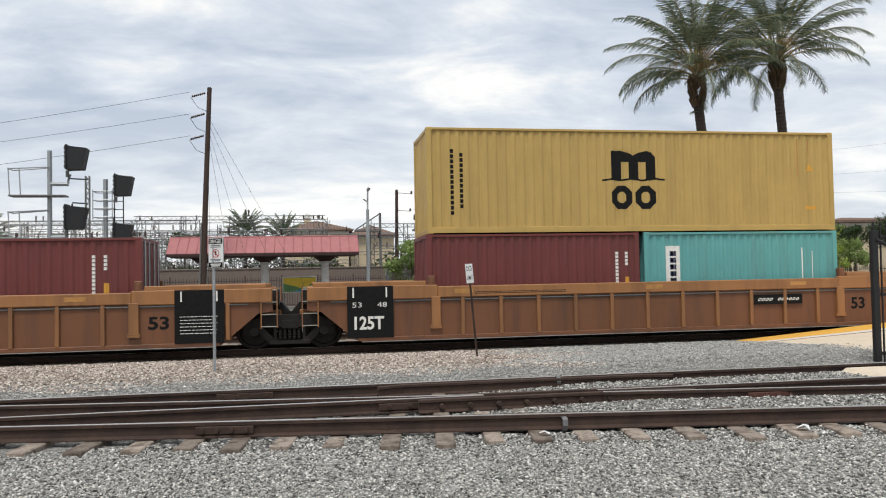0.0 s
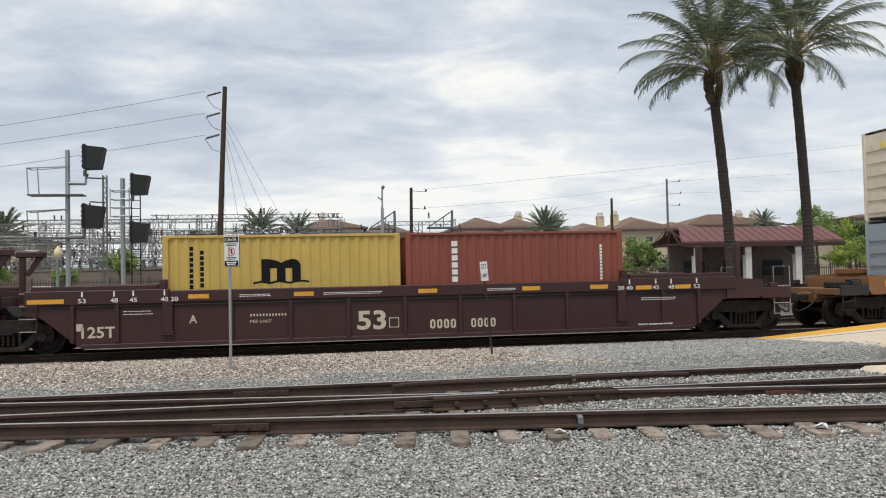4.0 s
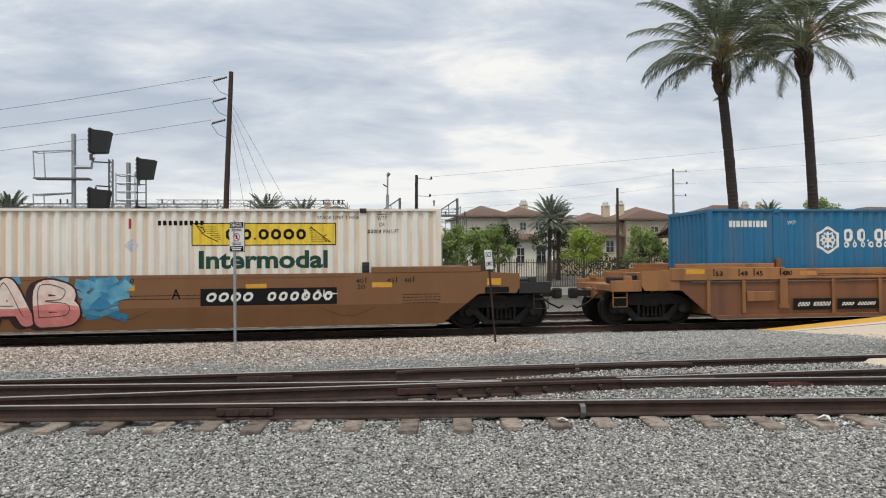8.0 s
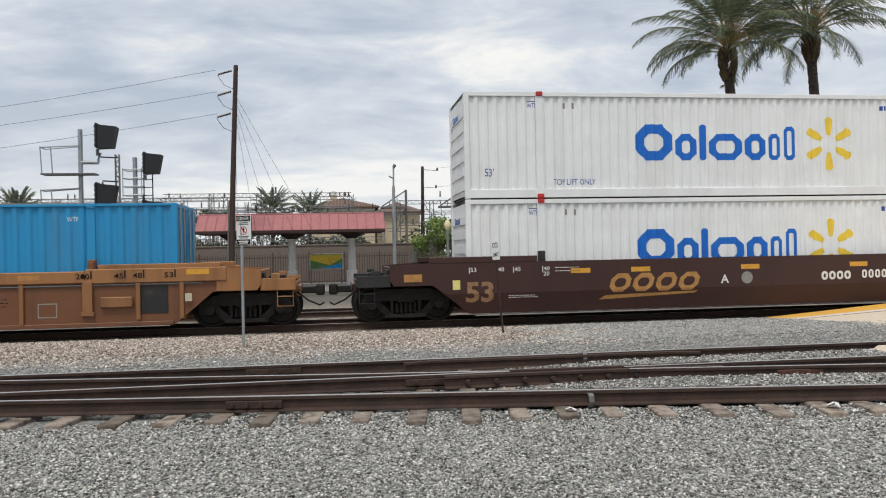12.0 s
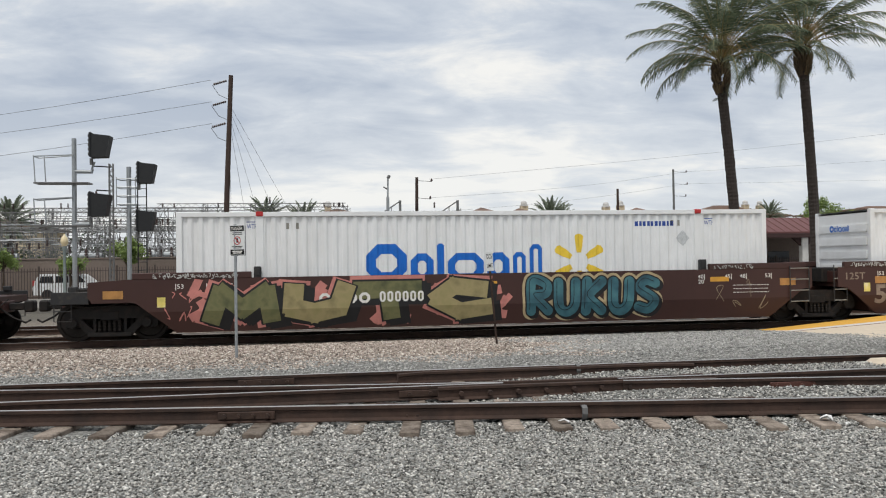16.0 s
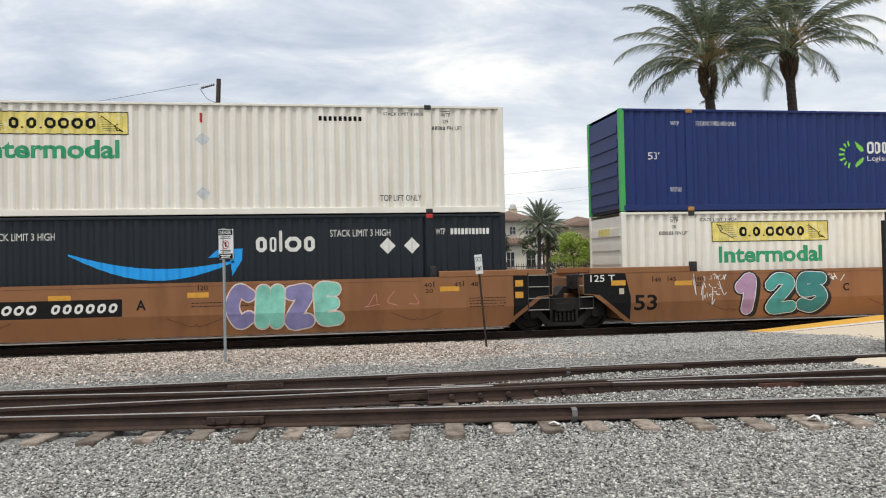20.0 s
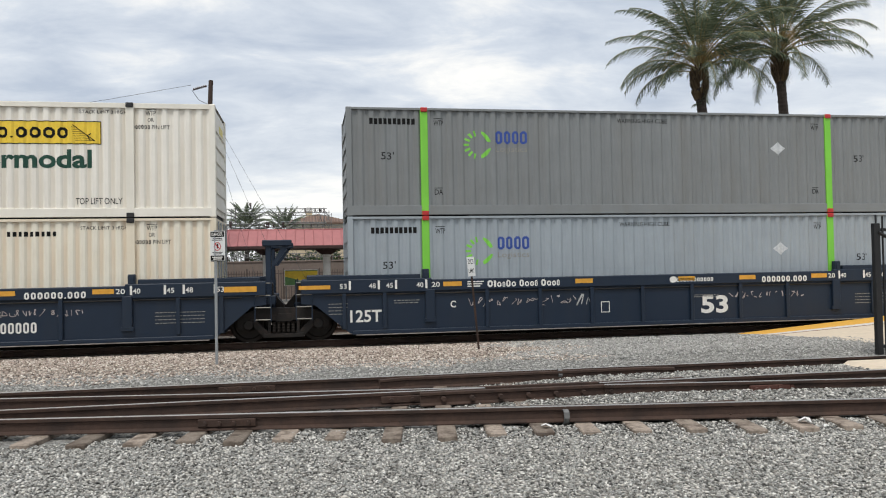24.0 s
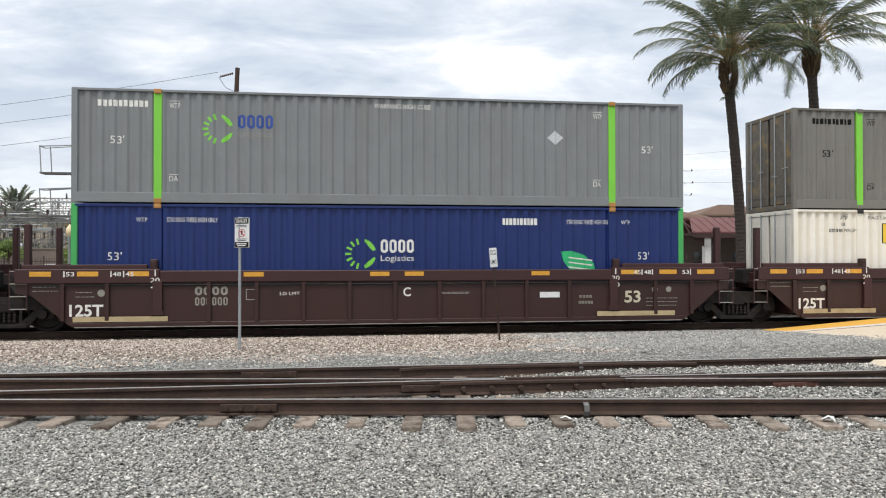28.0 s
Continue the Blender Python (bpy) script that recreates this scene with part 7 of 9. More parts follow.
    box53(*lo(9), "white fifty-three-foot container with worn yellow banner", "cream_clean", J(x=2.82, zt=2.5, green="ink_dkgreen", banner="ink_lemon"))
    s = orange_car(10, False, True, "A")
    plate(s, -5.60, -4.49, 0.40, 0.70, 0)
    plate(s, -4.32, -3.01, 0.42, 0.73, 0)
    s.put("unit_number", Decal().words("53", 0.48, 0.9, 0.5, 0.78, 0.02).words("125T", -8.0, -7.37, 0.46, 0.76, 0.02), "ink_grey", y=1.46)
    box53(*lo(10), "bright blue fifty-three-foot container with white hexagon", "sky_blue", lambda q: hex_marks(q, 3.38, 1.84, 0.47), left="fold")
    # brown-maroon cars with white boxes
    s = rusty_car(11, True, False)
    d = Decal().blocks([(1, 1)] * 4, -4.25, -1.7, 0.68, 1.18, 0.15, 0.16)
    d.poly([(-4.5, 0.48), (-1.75, 0.6), (-1.65, 0.66), (-4.3, 0.60)])
    s.put("name_mark", d, "ink_gold", "faded gold blocks with a swoosh")
    s.put("car_number", Decal().blocks([(1, 1)] * 4, 2.05, 2.95, 0.86, 1.1, 0.2).blocks([(0.8, 1)] * 6, 3.3, 4.48, 0.88, 1.12, 0.25), "ink_white", "white blocks")
    s.put("unit_letter", Decal().words("A", -0.98, -0.74, 0.84, 1.08, 0.02), "ink_white")
    s.put("round_mark", Decal().blob(-0.2, 0.98, 0.17, 0.17, 16, 0), "ink_grey")
    box53(*lo(11), "white fifty-three-foot container with blue name and yellow star", "white", star_marks)
    box53(*up(11), "white fifty-three-foot container stacked on a like one", "white", star_marks)
    s = rusty_car(12, False, False)
    piece(s, "OB", 3.3, 5.3, 0.28, 1.55, "g_blue", ("g_aqua",), 0.44, low="g_teal", seed=52)
    box53(*lo(12), "white fifty-three-foot container riding low in a brown car", "white", lambda q: star_marks(q, 1, True))
    s = rusty_car(13, False, True)
    d = Decal()
    for k in range(11):
        d.blob(-3.25 + 0.54 * k, 0.9 + 0.06 * (k % 2), 0.42, 0.56, 18, 0.08, k)
    d.v = [(x, max(0.24, min(1.55, z))) for x, z in d.v]
    s.put("spray_halo", d, "g_peach", y=SIDE - 0.002)
    piece(s, "WRSK!", -3.05, 1.95, 0.24, 1.55, "g_black", ("g_peach",), 0.29, line=0.05, seed=61, y=SIDE + 0.004, sharp=True, shadow=("g_black", -0.08, -0.04))
    for x, z in ((-3.15, 0.9), (1.85, 1.1)):
        star = [(x + (0.19 if k % 2 == 0 else 0.08) * math.sin(k * math.pi / 5), z + (0.19 if k % 2 == 0 else 0.08) * math.cos(k * math.pi / 5)) for k in range(10)]
        s.put("spray_star", Decal().poly(star), "g_cream", y=SIDE + 0.036)
    scrawl(s, -4.1, -3.3, 1.2, 1.48, "g_sand", 75)
    scrawl(s, -4.1, -3.4, 0.98, 1.2, "g_sand", 76)
    s.put("name_mark", Decal().blocks([(1, 1)] * 4, 1.94, 4.4, 0.78, 1.2, 0.15, 0.14), "ink_gold")
    s.put("car_number", Decal().blocks([(1, 1)] * 4, -5.36, -4.46, 0.86, 1.12, 0.2).blocks([(0.8, 1)] * 6, -4.2, -3.25, 0.88, 1.14, 0.25), "ink_white", "white blocks")
    tag(s, "DUET TSD", 2.57, 4.47, 0.33, 0.62, "g_sand", 0.07)
    scrawl(s, 5.2, 6.5, 0.5, 1.1, "g_brown", 66, 0.04)
    box53(*lo(13), "white fifty-three-foot container with blue name and yellow star", "white", lambda q: star_marks(q, 2, True))
    s = rusty_car(14, True, False)
    scrawl(s, -8.45, -7.6, 0.95, 1.45, "g_salmon", 74, 0.03)
    for k in range(2):
        scrawl(s, -8.6, -6.5, 1.565, 1.70, "g_silver", 68 + k, 0.02, 1.53)
    scrawl(s, 6.3, 7.6, 1.565, 1.70, "g_silver", 70, 0.02, 1.53)
    scrawl(s, 6.4, 8.2, 0.5, 1.3, "g_clay", 76, 0.022)
    piece(s, "MUTC", -7.35, 0.1, 0.26, 1.54, "g_black", ("g_straw", "g_moss"), 0.25, line=0.05, seed=71, sharp=True, halo=("g_salmon", 0.10), shadow=("g_black", 0.22, -0.12))
    shards(s, -7.7, -7.2, 0.4, 1.3, "g_salmon", 7, 77)
    shards(s, -0.2, 0.3, 0.5, 1.3, "g_salmon", 6, 78)
    shards(s, -4.9, -3.9, 0.9, 1.4, "g_salmon", 4, 79)
    shards(s, -3.4, -2.4, 0.3, 0.5, "g_salmon", 5, 80)
    piece(s, "RUKUS", 0.95, 4.75, 0.28, 1.5, "g_black", ("g_lagoon",), 0.36, seed=72, line=0.035, gleam="g_black", vein=0.016, halo=("g_sand", 0.07), shadow=("g_black", 0.06, -0.05))
    scrawl(s, -8.3, -7.6, 0.5, 0.9, "g_salmon", 73, 0.03)
    s.put("car_number", Decal().blocks([(1, 1)] * 4, -4.5, -3.2, 0.85, 1.12, 0.2).blocks([(0.8, 1)] * 6, -2.95, -1.8, 0.87, 1.14, 0.25), "ink_white", "white blocks", 0.02)
    box53(*lo(14), "white fifty-three-foot container with blue name and yellow star", "white", lambda q: star_marks(q, 3, True))
    s = rusty_car(15, False, False)
    piece(s, "ZUV", -6.05, -2.35, 0.27, 1.53, "g_black", ("g_stone",), 0.28, seed=81, line=0.045, halo=("g_silver", 0.03), shadow=("g_black", -0.12, -0.05))
    piece(s, "LEGSTE", -1.75, 4.3, 0.27, 1.52, "g_black", ("g_stone",), 0.27, seed=82, line=0.045, halo=("g_silver", 0.03), shadow=("g_black", -0.10, -0.05), sharp=True)
    tag(s, "ZENKO", 4.75, 5.9, 0.88, 1.16, "g_sand", 0.03)
    tag(s, "MANE", 4.75, 5.85, 0.45, 0.78, "g_sand", 0.03)
    for k in range(2):
        scrawl(s, -8.9, -6.3, 1.565, 1.70, "g_silver", 83 + k, 0.02, 1.53)
    scrawl(s, 6.3, 7.9, 1.565, 1.70, "g_silver", 86, 0.02, 1.53)
    scrawl(s, 6.3, 8.3, 0.5, 1.25, "g_clay", 87, 0.022)
    box53(*lo(15), "white fifty-three-foot container with blue name and yellow star", "white", lambda q: star_marks(q, 4, True))
    s = rusty_car(16, False, True)
    piece(s, "UNKS", -5.1, -0.65, 0.24, 1.54, "g_black", ("g_chrome",), 0.38, seed=91, line=0.04, gleam="g_silver", vein=0.05, sharp=True, halo=("g_salmon", 0.035))
    for k in range(6):
        d = Decal().sweep([(-5.45 + 0.07 * k, 0.3), (-5.35 + 0.08 * k, 0.8), (-5.5 + 0.1 * k, 1.45)], 0.022)
        s.put("spray_streak", d, "g_rose", y=SIDE + 0.026)
    for k in range(3):
        scrawl(s, 0.6 + 1.9 * k, 2.1 + 1.9 * k, 0.75, 1.3, "g_clay", 92 + k, 0.022)
    scrawl(s, 6.4, 7.4, 1.0, 1.4, "g_clay", 97, 0.025)
    scrawl(s, 1.3, 3.1, 0.38, 1.35, "g_silver", 98, 0.03)
    scrawl(s, 3.6, 6.3, 0.55, 1.35, "g_sand", 99, 0.03)
    scrawl(s, 6.6, 9.0, 0.6, 1.3, "g_silver", 101, 0.03)
    scrawl(s, 6.3, 9.0, 1.565, 1.70, "g_silver", 102, 0.02, 1.53)
    box53(*lo(16), "white fifty-three-foot container with blue name and yellow star", "white", lambda q: star_marks(q, 5, True))
    # tan three-unit car, double stacked
    s = brown_car(17, True, False)
    plate(s, -4.94, -1.75, 0.76, 1.19, 0)
    piece(s, "CHZE", 0.72, 3.66, 0.27, 1.55, "g_cream", ("g_violet", "g_mint"), 0.46, seed=100, line=0.035)
    s.put("unit_letter", Decal().words("A", -1.42, -1.19, 0.9, 1.15, 0.02), "ink_black")
    scrawl(s, 4.2, 5.6, 0.8, 1.3, "g_salmon", 103, 0.025)
    box53(*lo(17), "blue-black fifty-three-foot container with sky-blue curved arrow", "black_blue", arrow_marks, casts="ink_red")
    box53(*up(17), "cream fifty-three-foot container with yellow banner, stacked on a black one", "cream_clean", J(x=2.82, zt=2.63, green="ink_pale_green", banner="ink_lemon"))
    s = brown_car(18, False, False)
    piece(s, "125", -4.95, -2.0, 0.26, 1.54, "g_white", ("g_lilac", "g_teal", "g_jade"), 0.33, seed=0, line=0.022, shadow=("g_black", 0.12, -0.06), halo=("g_black", 0.045))
    for k in range(3):
        scrawl(s, -5.85, -5.15, 1.3 - 0.25 * k, 1.5 - 0.25 * k, "g_white", 115 + k, 0.026)
    scrawl(s, -2.0, -1.45, 1.2, 1.48, "g_white", 119)
    s.put("name_mark", Decal().blocks([(1, 1), (1, 1), (1, 1)], 0.4, 2.25, 0.68, 1.28, 0.15), "ink_brown")
    s.put("unit_letter", Decal().words("C", -1.49, -1.3, 0.91, 1.13, 0.02), "ink_black")
    scrawl(s, -6.2, -5.3, 0.7, 1.5, "g_white", 113, 0.03)
    scrawl(s, 6.6, 7.4, 0.5, 1.4, "g_black", 114, 0.03)
    box53(*lo(18), "cream fifty-three-foot container with yellow banner", "cream_clean", J(x=2.72, zt=2.6, green="ink_pale_green", banner="ink_lemon"))
    box53(*up(18), "royal blue fifty-three-foot container with green posts, stacked", "navy", lambda q: blue_marks(q, False), end_post=("green_post", (-1, 1)))
    s = brown_car(19, False, True)
    piece(s, "OMROS", -5.4, -3.05, 0.32, 1.42, "g_sand", ("g_soot",), 0.50, seed=121, line=0.022, halo=("g_soot", 0.035))
    plate(s, 1.75, 4.93, 0.77, 1.18, 0)
    scrawl(s, -7.0, -5.8, 0.4, 1.1, "g_black", 122, 0.035)
    scrawl(s, -0.2, 1.4, 0.9, 1.4, "g_sand", 123, 0.04)
    box53(*lo(19), "white-cream fifty-three-foot container with yellow banner", "cream_clean", J(x=2.72, zt=2.45))
    box53(*up(19), "cream fifty-three-foot container with yellow banner, stacked on a like one", "cream_clean", J(x=2.66, zt=2.46, green="ink_dkgreen"))
    # slate-blue three-unit car
    s = blue_car(20, True, False, "B")
    box53(*lo(20), "cream fifty-three-foot container with yellow banner", "cream", J(x=2.76, zt=2.58, green="ink_dkgreen"))
    box53(*up(20), "white-cream fifty-three-foot container with yellow banner, stacked", "cream_clean", J(x=9.74, zt=2.42, green="ink_dkgreen"), rail_top=0.14, rail_bot=0.24, right="ribs")
    s = blue_car(21, False, False, "C")
    box53(*lo(21), "pale grey fifty-three-foot container with lime posts", "pale_grey", lambda q: grey_marks(q, "ink_black", sz=1.94), post="lime", casts="ink_red")
    box53(*up(21), "mid-grey fifty-three-foot container with lime posts, stacked", "grey", lambda q: grey_marks(q, "ink_black", sz=1.91), post="lime", casts="ink_red")
    s = blue_car(22, False, True, "A")
    box53(*lo(22), "dirty olive-grey fifty-three-foot container with lime posts", "olive_grey", lambda q: grey_marks(q, "ink_black", sz=1.94), post="lime")
    q = box53(*up(22), "soiled cream fifty-three-foot container with yellow banner and a rusty patch", "cream_aged", J(x=2.77, zt=2.5, green="ink_dkgreen"))
    q.put("rust_patch", Decal().rect(4.2, 6.2, 2.58, 2.84), "ink_brown", "oxide-red repair patch")
    # brown-maroon three-unit car
    s = dark_car(23, True, False, "B")
    box53(*lo(23), "royal blue fifty-three-foot container with green posts", "navy", blue_marks, end_post=("green_post", (-1, 1)), left="doors")
    q = box53(*up(23), "soiled cream fifty-three-foot container with rust holes, stacked on a blue one", "cream_aged", J(x=9.74, zt=2.62, green="ink_green"), left="doors", left_mat="cream_rusted")
    d, rnd = Decal(), random.Random(5)
    for x0, n in ((5.2, 16), (8.5, 12), (9.2, 8), (11.0, 6)):
        for k in range(n):
            d.blob(x0 + rnd.gauss(0, 0.28), 0.36 + abs(rnd.gauss(0, 0.09)), rnd.uniform(0.015, 0.05), rnd.uniform(0.03, 0.09), 9, 0.22, k)
    q.put("rust_hole", d, "rail_red", "rusted-through spots")
    s = dark_car(24, False, False, "C")
    box53(*lo(24), "royal blue fifty-three-foot container with green posts", "navy", blue_marks, end_post=("green_post", (-1, 1)), left="doors")
    box53(*up(24), "mid-grey fifty-three-foot container with lime posts, stacked", "grey", lambda q: grey_marks(q, "ink_white", sz=1.92), post="lime", casts="ink_gold")
    s = dark_car(25, False, True, "A")
    box53(*lo(25), "white-cream fifty-three-foot container under a grey one", "cream_clean", J(x=2.8, zt=2.5), left="doors")
    box53(*up(25), "weathered dark grey fifty-three-foot container with lime posts", "dark_grey", lambda q: grey_marks(q, "ink_black", sz=1.92), post="lime", left="doors", left_mat="grey_rusted")


def hex_none(q):
    d = Decal().words("WARNING HIGH CUBE", 7.3, 8.75, 2.55, 2.67)
    for a in (2.45, 13.5):
        d.words("WTP", a, a + 0.26, 2.44, 2.56)
    for k in range(8):
        d.rect(14.6 + k * 0.11, 14.68 + k * 0.11, 2.38, 2.54)
    q.put("stencil", d, "ink_white", "white stencilled notes")


build_train()

# ---------------------------------------------------------------- platform, gate and signs beside the line
def station_platform():
    p = thing("platform", "pale concrete station platform ramp with a yellow edge stripe", "platform", kind="structure")
    xs = [11.8, 12.05, 12.3, 12.9, 13.6, 14.6, 15.6, 16.8, 20, 30, 60, 140]
    def top(x):
        return -0.13 + (0.38) * min(1.0, (x - 11.8) / 5.0)
    def near(x):
        return 19.6 - 4.9 * min(1.0, (x - 11.8) / 0.5)
    def strip(name, ya, yb, mat, lift, parent):
        s = Shape()
        for x in xs:
            a, b = max(ya(x), near(x)), max(yb(x), near(x))
            for y in (a, b):
                g = ground_z(x, y) - 0.05
                u = min(1.0, (20.0 - y) / 5.0)
                z = (1 - u) * top(x) + u * max(top(x) * 0.5, 0.045)
                s.v += [(x, y, z + lift), (x, y, g)]
        for k in range(len(xs) - 1):
            a, b = 4 * k, 4 * k + 4
            s.f += [(a, b, b + 2, a + 2), (a + 1, a + 3, b + 3, b + 1), (a, a + 1, b + 1, b), (a + 2, b + 2, b + 3, a + 3)]
        s.f += [(0, 2, 3, 1)]
        return part(name, s, M[mat], parent)
    strip("slab", lambda x: 14.0, lambda x: 18.70, "cream_slab", 0.0, p)
    strip("slab_joint", lambda x: 18.70, lambda x: 18.80, "slab_joint", 0.001, p)
    strip("white_stripe", lambda x: 18.80, lambda x: 19.10, "line_white", 0.003, p)
    strip("yellow_stripe", lambda x: 19.10, lambda x: 20.0, "line_yellow", 0.004, p)
    path = thing("crossing_path", "pale concrete foot crossing over the rails", "path", kind="structure")
    part("slab", Shape().prism([(0, 0), (9, 0), (9, 0.16), (0.25, 0.16)], 0, 1.2), M["cream_slab"], path, at=pose(8.45, 10.27, 0.05, 0, 0, 0))
    part("slab", Shape().add([(10.3, 11.8, 0.0), (19, 11.8, 0.0), (19, 14.1, 0.0), (11.9, 14.1, 0.0), (10.3, 11.8, 0.20), (19, 11.8, 0.20), (19, 14.1, 0.12), (11.9, 14.1, 0.10)], [(3, 2, 1, 0), (4, 5, 6, 7), (0, 1, 5, 4), (1, 2, 6, 5), (2, 3, 7, 6), (3, 0, 4, 7)]), M["concrete"], path)


station_platform()


def iron_gate():
    g = thing("gate", "tall black iron picket gate standing open", "gate", (10.74, 13.3, 0.04))
    part("post", Shape().box(-0.03, 0.10, -0.05, 0.05, 0.0, 2.52, 0.01), M["iron"], g)
    for z in (0.12, 1.25, 2.36):
        part("rail", Shape().box(0.1, 2.3, -0.025, 0.025, z, z + 0.06, 0.006), M["iron"], g)
    for k in range(16):
        part("picket", shared(("picket",), lambda: Shape().box(-0.014, 0.014, -0.014, 0.014, 0.0, 2.68, 0.003)), M["iron"], g, at=(0.02 + k * 0.14, -0.03, -0.02 if k else 0.0))
    part("brace", Shape().tube([(0.05, -0.045, 2.34), (0.75, -0.045, 2.0), (2.2, -0.045, 1.3)], 0.035, 6), M["iron"], g)
    part("end_post", Shape().box(2.28, 2.40, -0.05, 0.05, 0.0, 2.52, 0.01), M["iron"], g)


iron_gate()


def danger_sign():
    g = thing("warning_sign", "white danger sign on a grey steel post, seen from its edge", "sign", (-1.83, 16.1, 0.0))
    part("post", Shape().tube([(0, 0.02, -0.15), (0, 0.02, 2.70)], 0.03, 8), M["galv"], g)
    b = part("board", Shape().box(-0.17, 0.17, -0.012, 0.012, 2.08, 2.68, 0.005), M["sign_white"], g, at=pose(0.05, -0.02, 0, 0, 0, -28))
    side = part("backing_board", Shape().box(-0.17, 0.17, 0.02, 0.045, 2.07, 2.67, 0.004), M["signal_black"], g, at=pose(0.04, 0.0, 0, 0, 0, -28))
    d = Decal().rect(-0.16, 0.16, 2.56, 2.67).rect(-0.16, 0.16, 2.09, 2.19)
    decal("sign_band", d, M["ink_black"], b, -0.016)
    decal("sign_word", Decal().words("DANGER", -0.13, 0.13, 2.58, 2.65, 0.01), M["ink_white"], b, -0.020)
    d = Decal()
    for k in range(20):
        a, c = k * 0.314159, (k + 1) * 0.314159
        d.poly([(0.085 * math.cos(a), 2.37 + 0.085 * math.sin(a)), (0.07 * math.cos(a), 2.37 + 0.07 * math.sin(a)), (0.07 * math.cos(c), 2.37 + 0.07 * math.sin(c)), (0.085 * math.cos(c), 2.37 + 0.085 * math.sin(c))])
    d.stroke([(-0.055, 2.425), (0.055, 2.315)], 0.018)
    decal("ring", d, M["ink_red"], b, -0.016, "red prohibition ring")
    d = Decal().rect(-0.018, 0.02, 2.33, 2.42)
    for z, w in ((2.52, 0.11), (2.49, 0.12), (2.245, 0.12), (2.215, 0.10)):
        d.rect(-w, w, z, z + 0.014)
    decal("small_print", d, M["ink_black"], b, -0.015)
    decal("small_print", Decal().rect(-0.12, 0.12, 2.145, 2.165).rect(-0.1, 0.1, 2.11, 2.13), M["ink_white"], b, -0.020)


def leaning_sign():
    g = thing("track_sign", "small white track sign on a leaning rusty post", "sign", pose(3.80, 17.35, 0.0, 0, -4.6, 0))
    part("post", Shape().box(-0.022, 0.022, -0.015, 0.015, -0.2, 1.72, 0.004).box(-0.006, 0.006, -0.035, -0.012, -0.2, 1.72), M["rail"], g)
    b = part("board", Shape().box(-0.085, 0.085, -0.05, -0.036, 1.66, 2.10, 0.004), M["sign_white"], g)
    decal("sign_print", Decal().words("DCS", -0.06, 0.06, 1.94, 2.05, 0.01).words("LIMIT", -0.065, 0.065, 1.74, 1.83, 0.01), M["ink_black"], b, -0.054)


danger_sign()
leaning_sign()


def litter_bits():
    for k, (x, y, r) in enumerate([(2.55, 8.28, 0.07), (5.35, 7.78, 0.10), (-0.67, 9.75, 0.05), (2.2, 8.3, 0.04), (5.45, 7.55, 0.04), (4.95, 9.75, 0.05), (7.0, 9.0, 0.06), (-3.9, 14.2, 0.05), (-2.0, 13.4, 0.04)]):
        s, rnd = Shape(), random.Random(k)
        n = 7
        pts = [(r * rnd.uniform(0.6, 1.1) * math.cos(6.283 * i / n), r * 0.7 * rnd.uniform(0.6, 1.1) * math.sin(6.283 * i / n), rnd.uniform(0.0, 0.7) * r) for i in range(n)]
        s.add([(0, 0, 0.7 * r)] + pts + [(x2 * 0.97, y2 * 0.97, z2 - 0.006) for x2, y2, z2 in [(0, 0, 0.7 * r)] + pts], [(0, i + 1, (i + 1) % n + 1) for i in range(n)] + [(n + 1, n + 2 + (i + 1) % n, n + 2 + i) for i in range(n)])
        z = 0.05 if y < 13 else 0.06
        ob = part("paper_scrap", s, M["litter"], None, at=(x, y, z + 0.03))
        tagged(ob, "crumpled white paper scrap on the ballast", "litter", "litter on the ballast")


litter_bits()


# ---------------------------------------------------------------- signals and poles
def signal_head(parent_name_at, turn, label, scale=1.0):
    """A hooded signal seen from behind and aside: flat black back board with deep hoods."""
    g = thing("railway_signal", label, "railway signal", parent_name_at @ pose(0, 0, 0, 0, 0, turn), "signal heads")
    k = scale
    part("backboard", Shape().prism([(-0.42 * k, -0.46 * k), (-0.36 * k, -0.50 * k), (-0.36 * k, 0.50 * k), (-0.42 * k, 0.46 * k)], -0.30 * k, 0.30 * k), M["signal_black"], g)
    part("hood", Shape().prism([(-0.36 * k, -0.48 * k), (0.20 * k, -0.46 * k), (0.36 * k, 0.36 * k), (-0.36 * k, 0.44 * k)], -0.26 * k, 0.26 * k), M["signal_black"], g)
    for q in range(5):
        part("fin", Shape().box(-0.48 * k, -0.42 * k, -0.2 * k, 0.2 * k, (-0.4 + 0.18 * q) * k, (-0.3 + 0.18 * q) * k, 0.01), M["dull_steel"], g)
    part("bracket", Shape().tube([(-0.40 * k, 0, -0.5 * k), (-0.40 * k, 0, -0.75 * k)], 0.06, 8), M["dull_steel"], g)
    return g


def mast(name, label, x, y, h, w=0.08):
    g = thing(name, label, "signal mast", (x, y, -0.19))
    part("mast", Shape().tube([(0, 0, 0), (0, 0, h + 0.19)], w, 10), M["galv"], g)
    part("base", Shape().box(-0.35, 0.35, -0.35, 0.35, 0.0, 0.25, 0.03), M["concrete"], g)
    return g


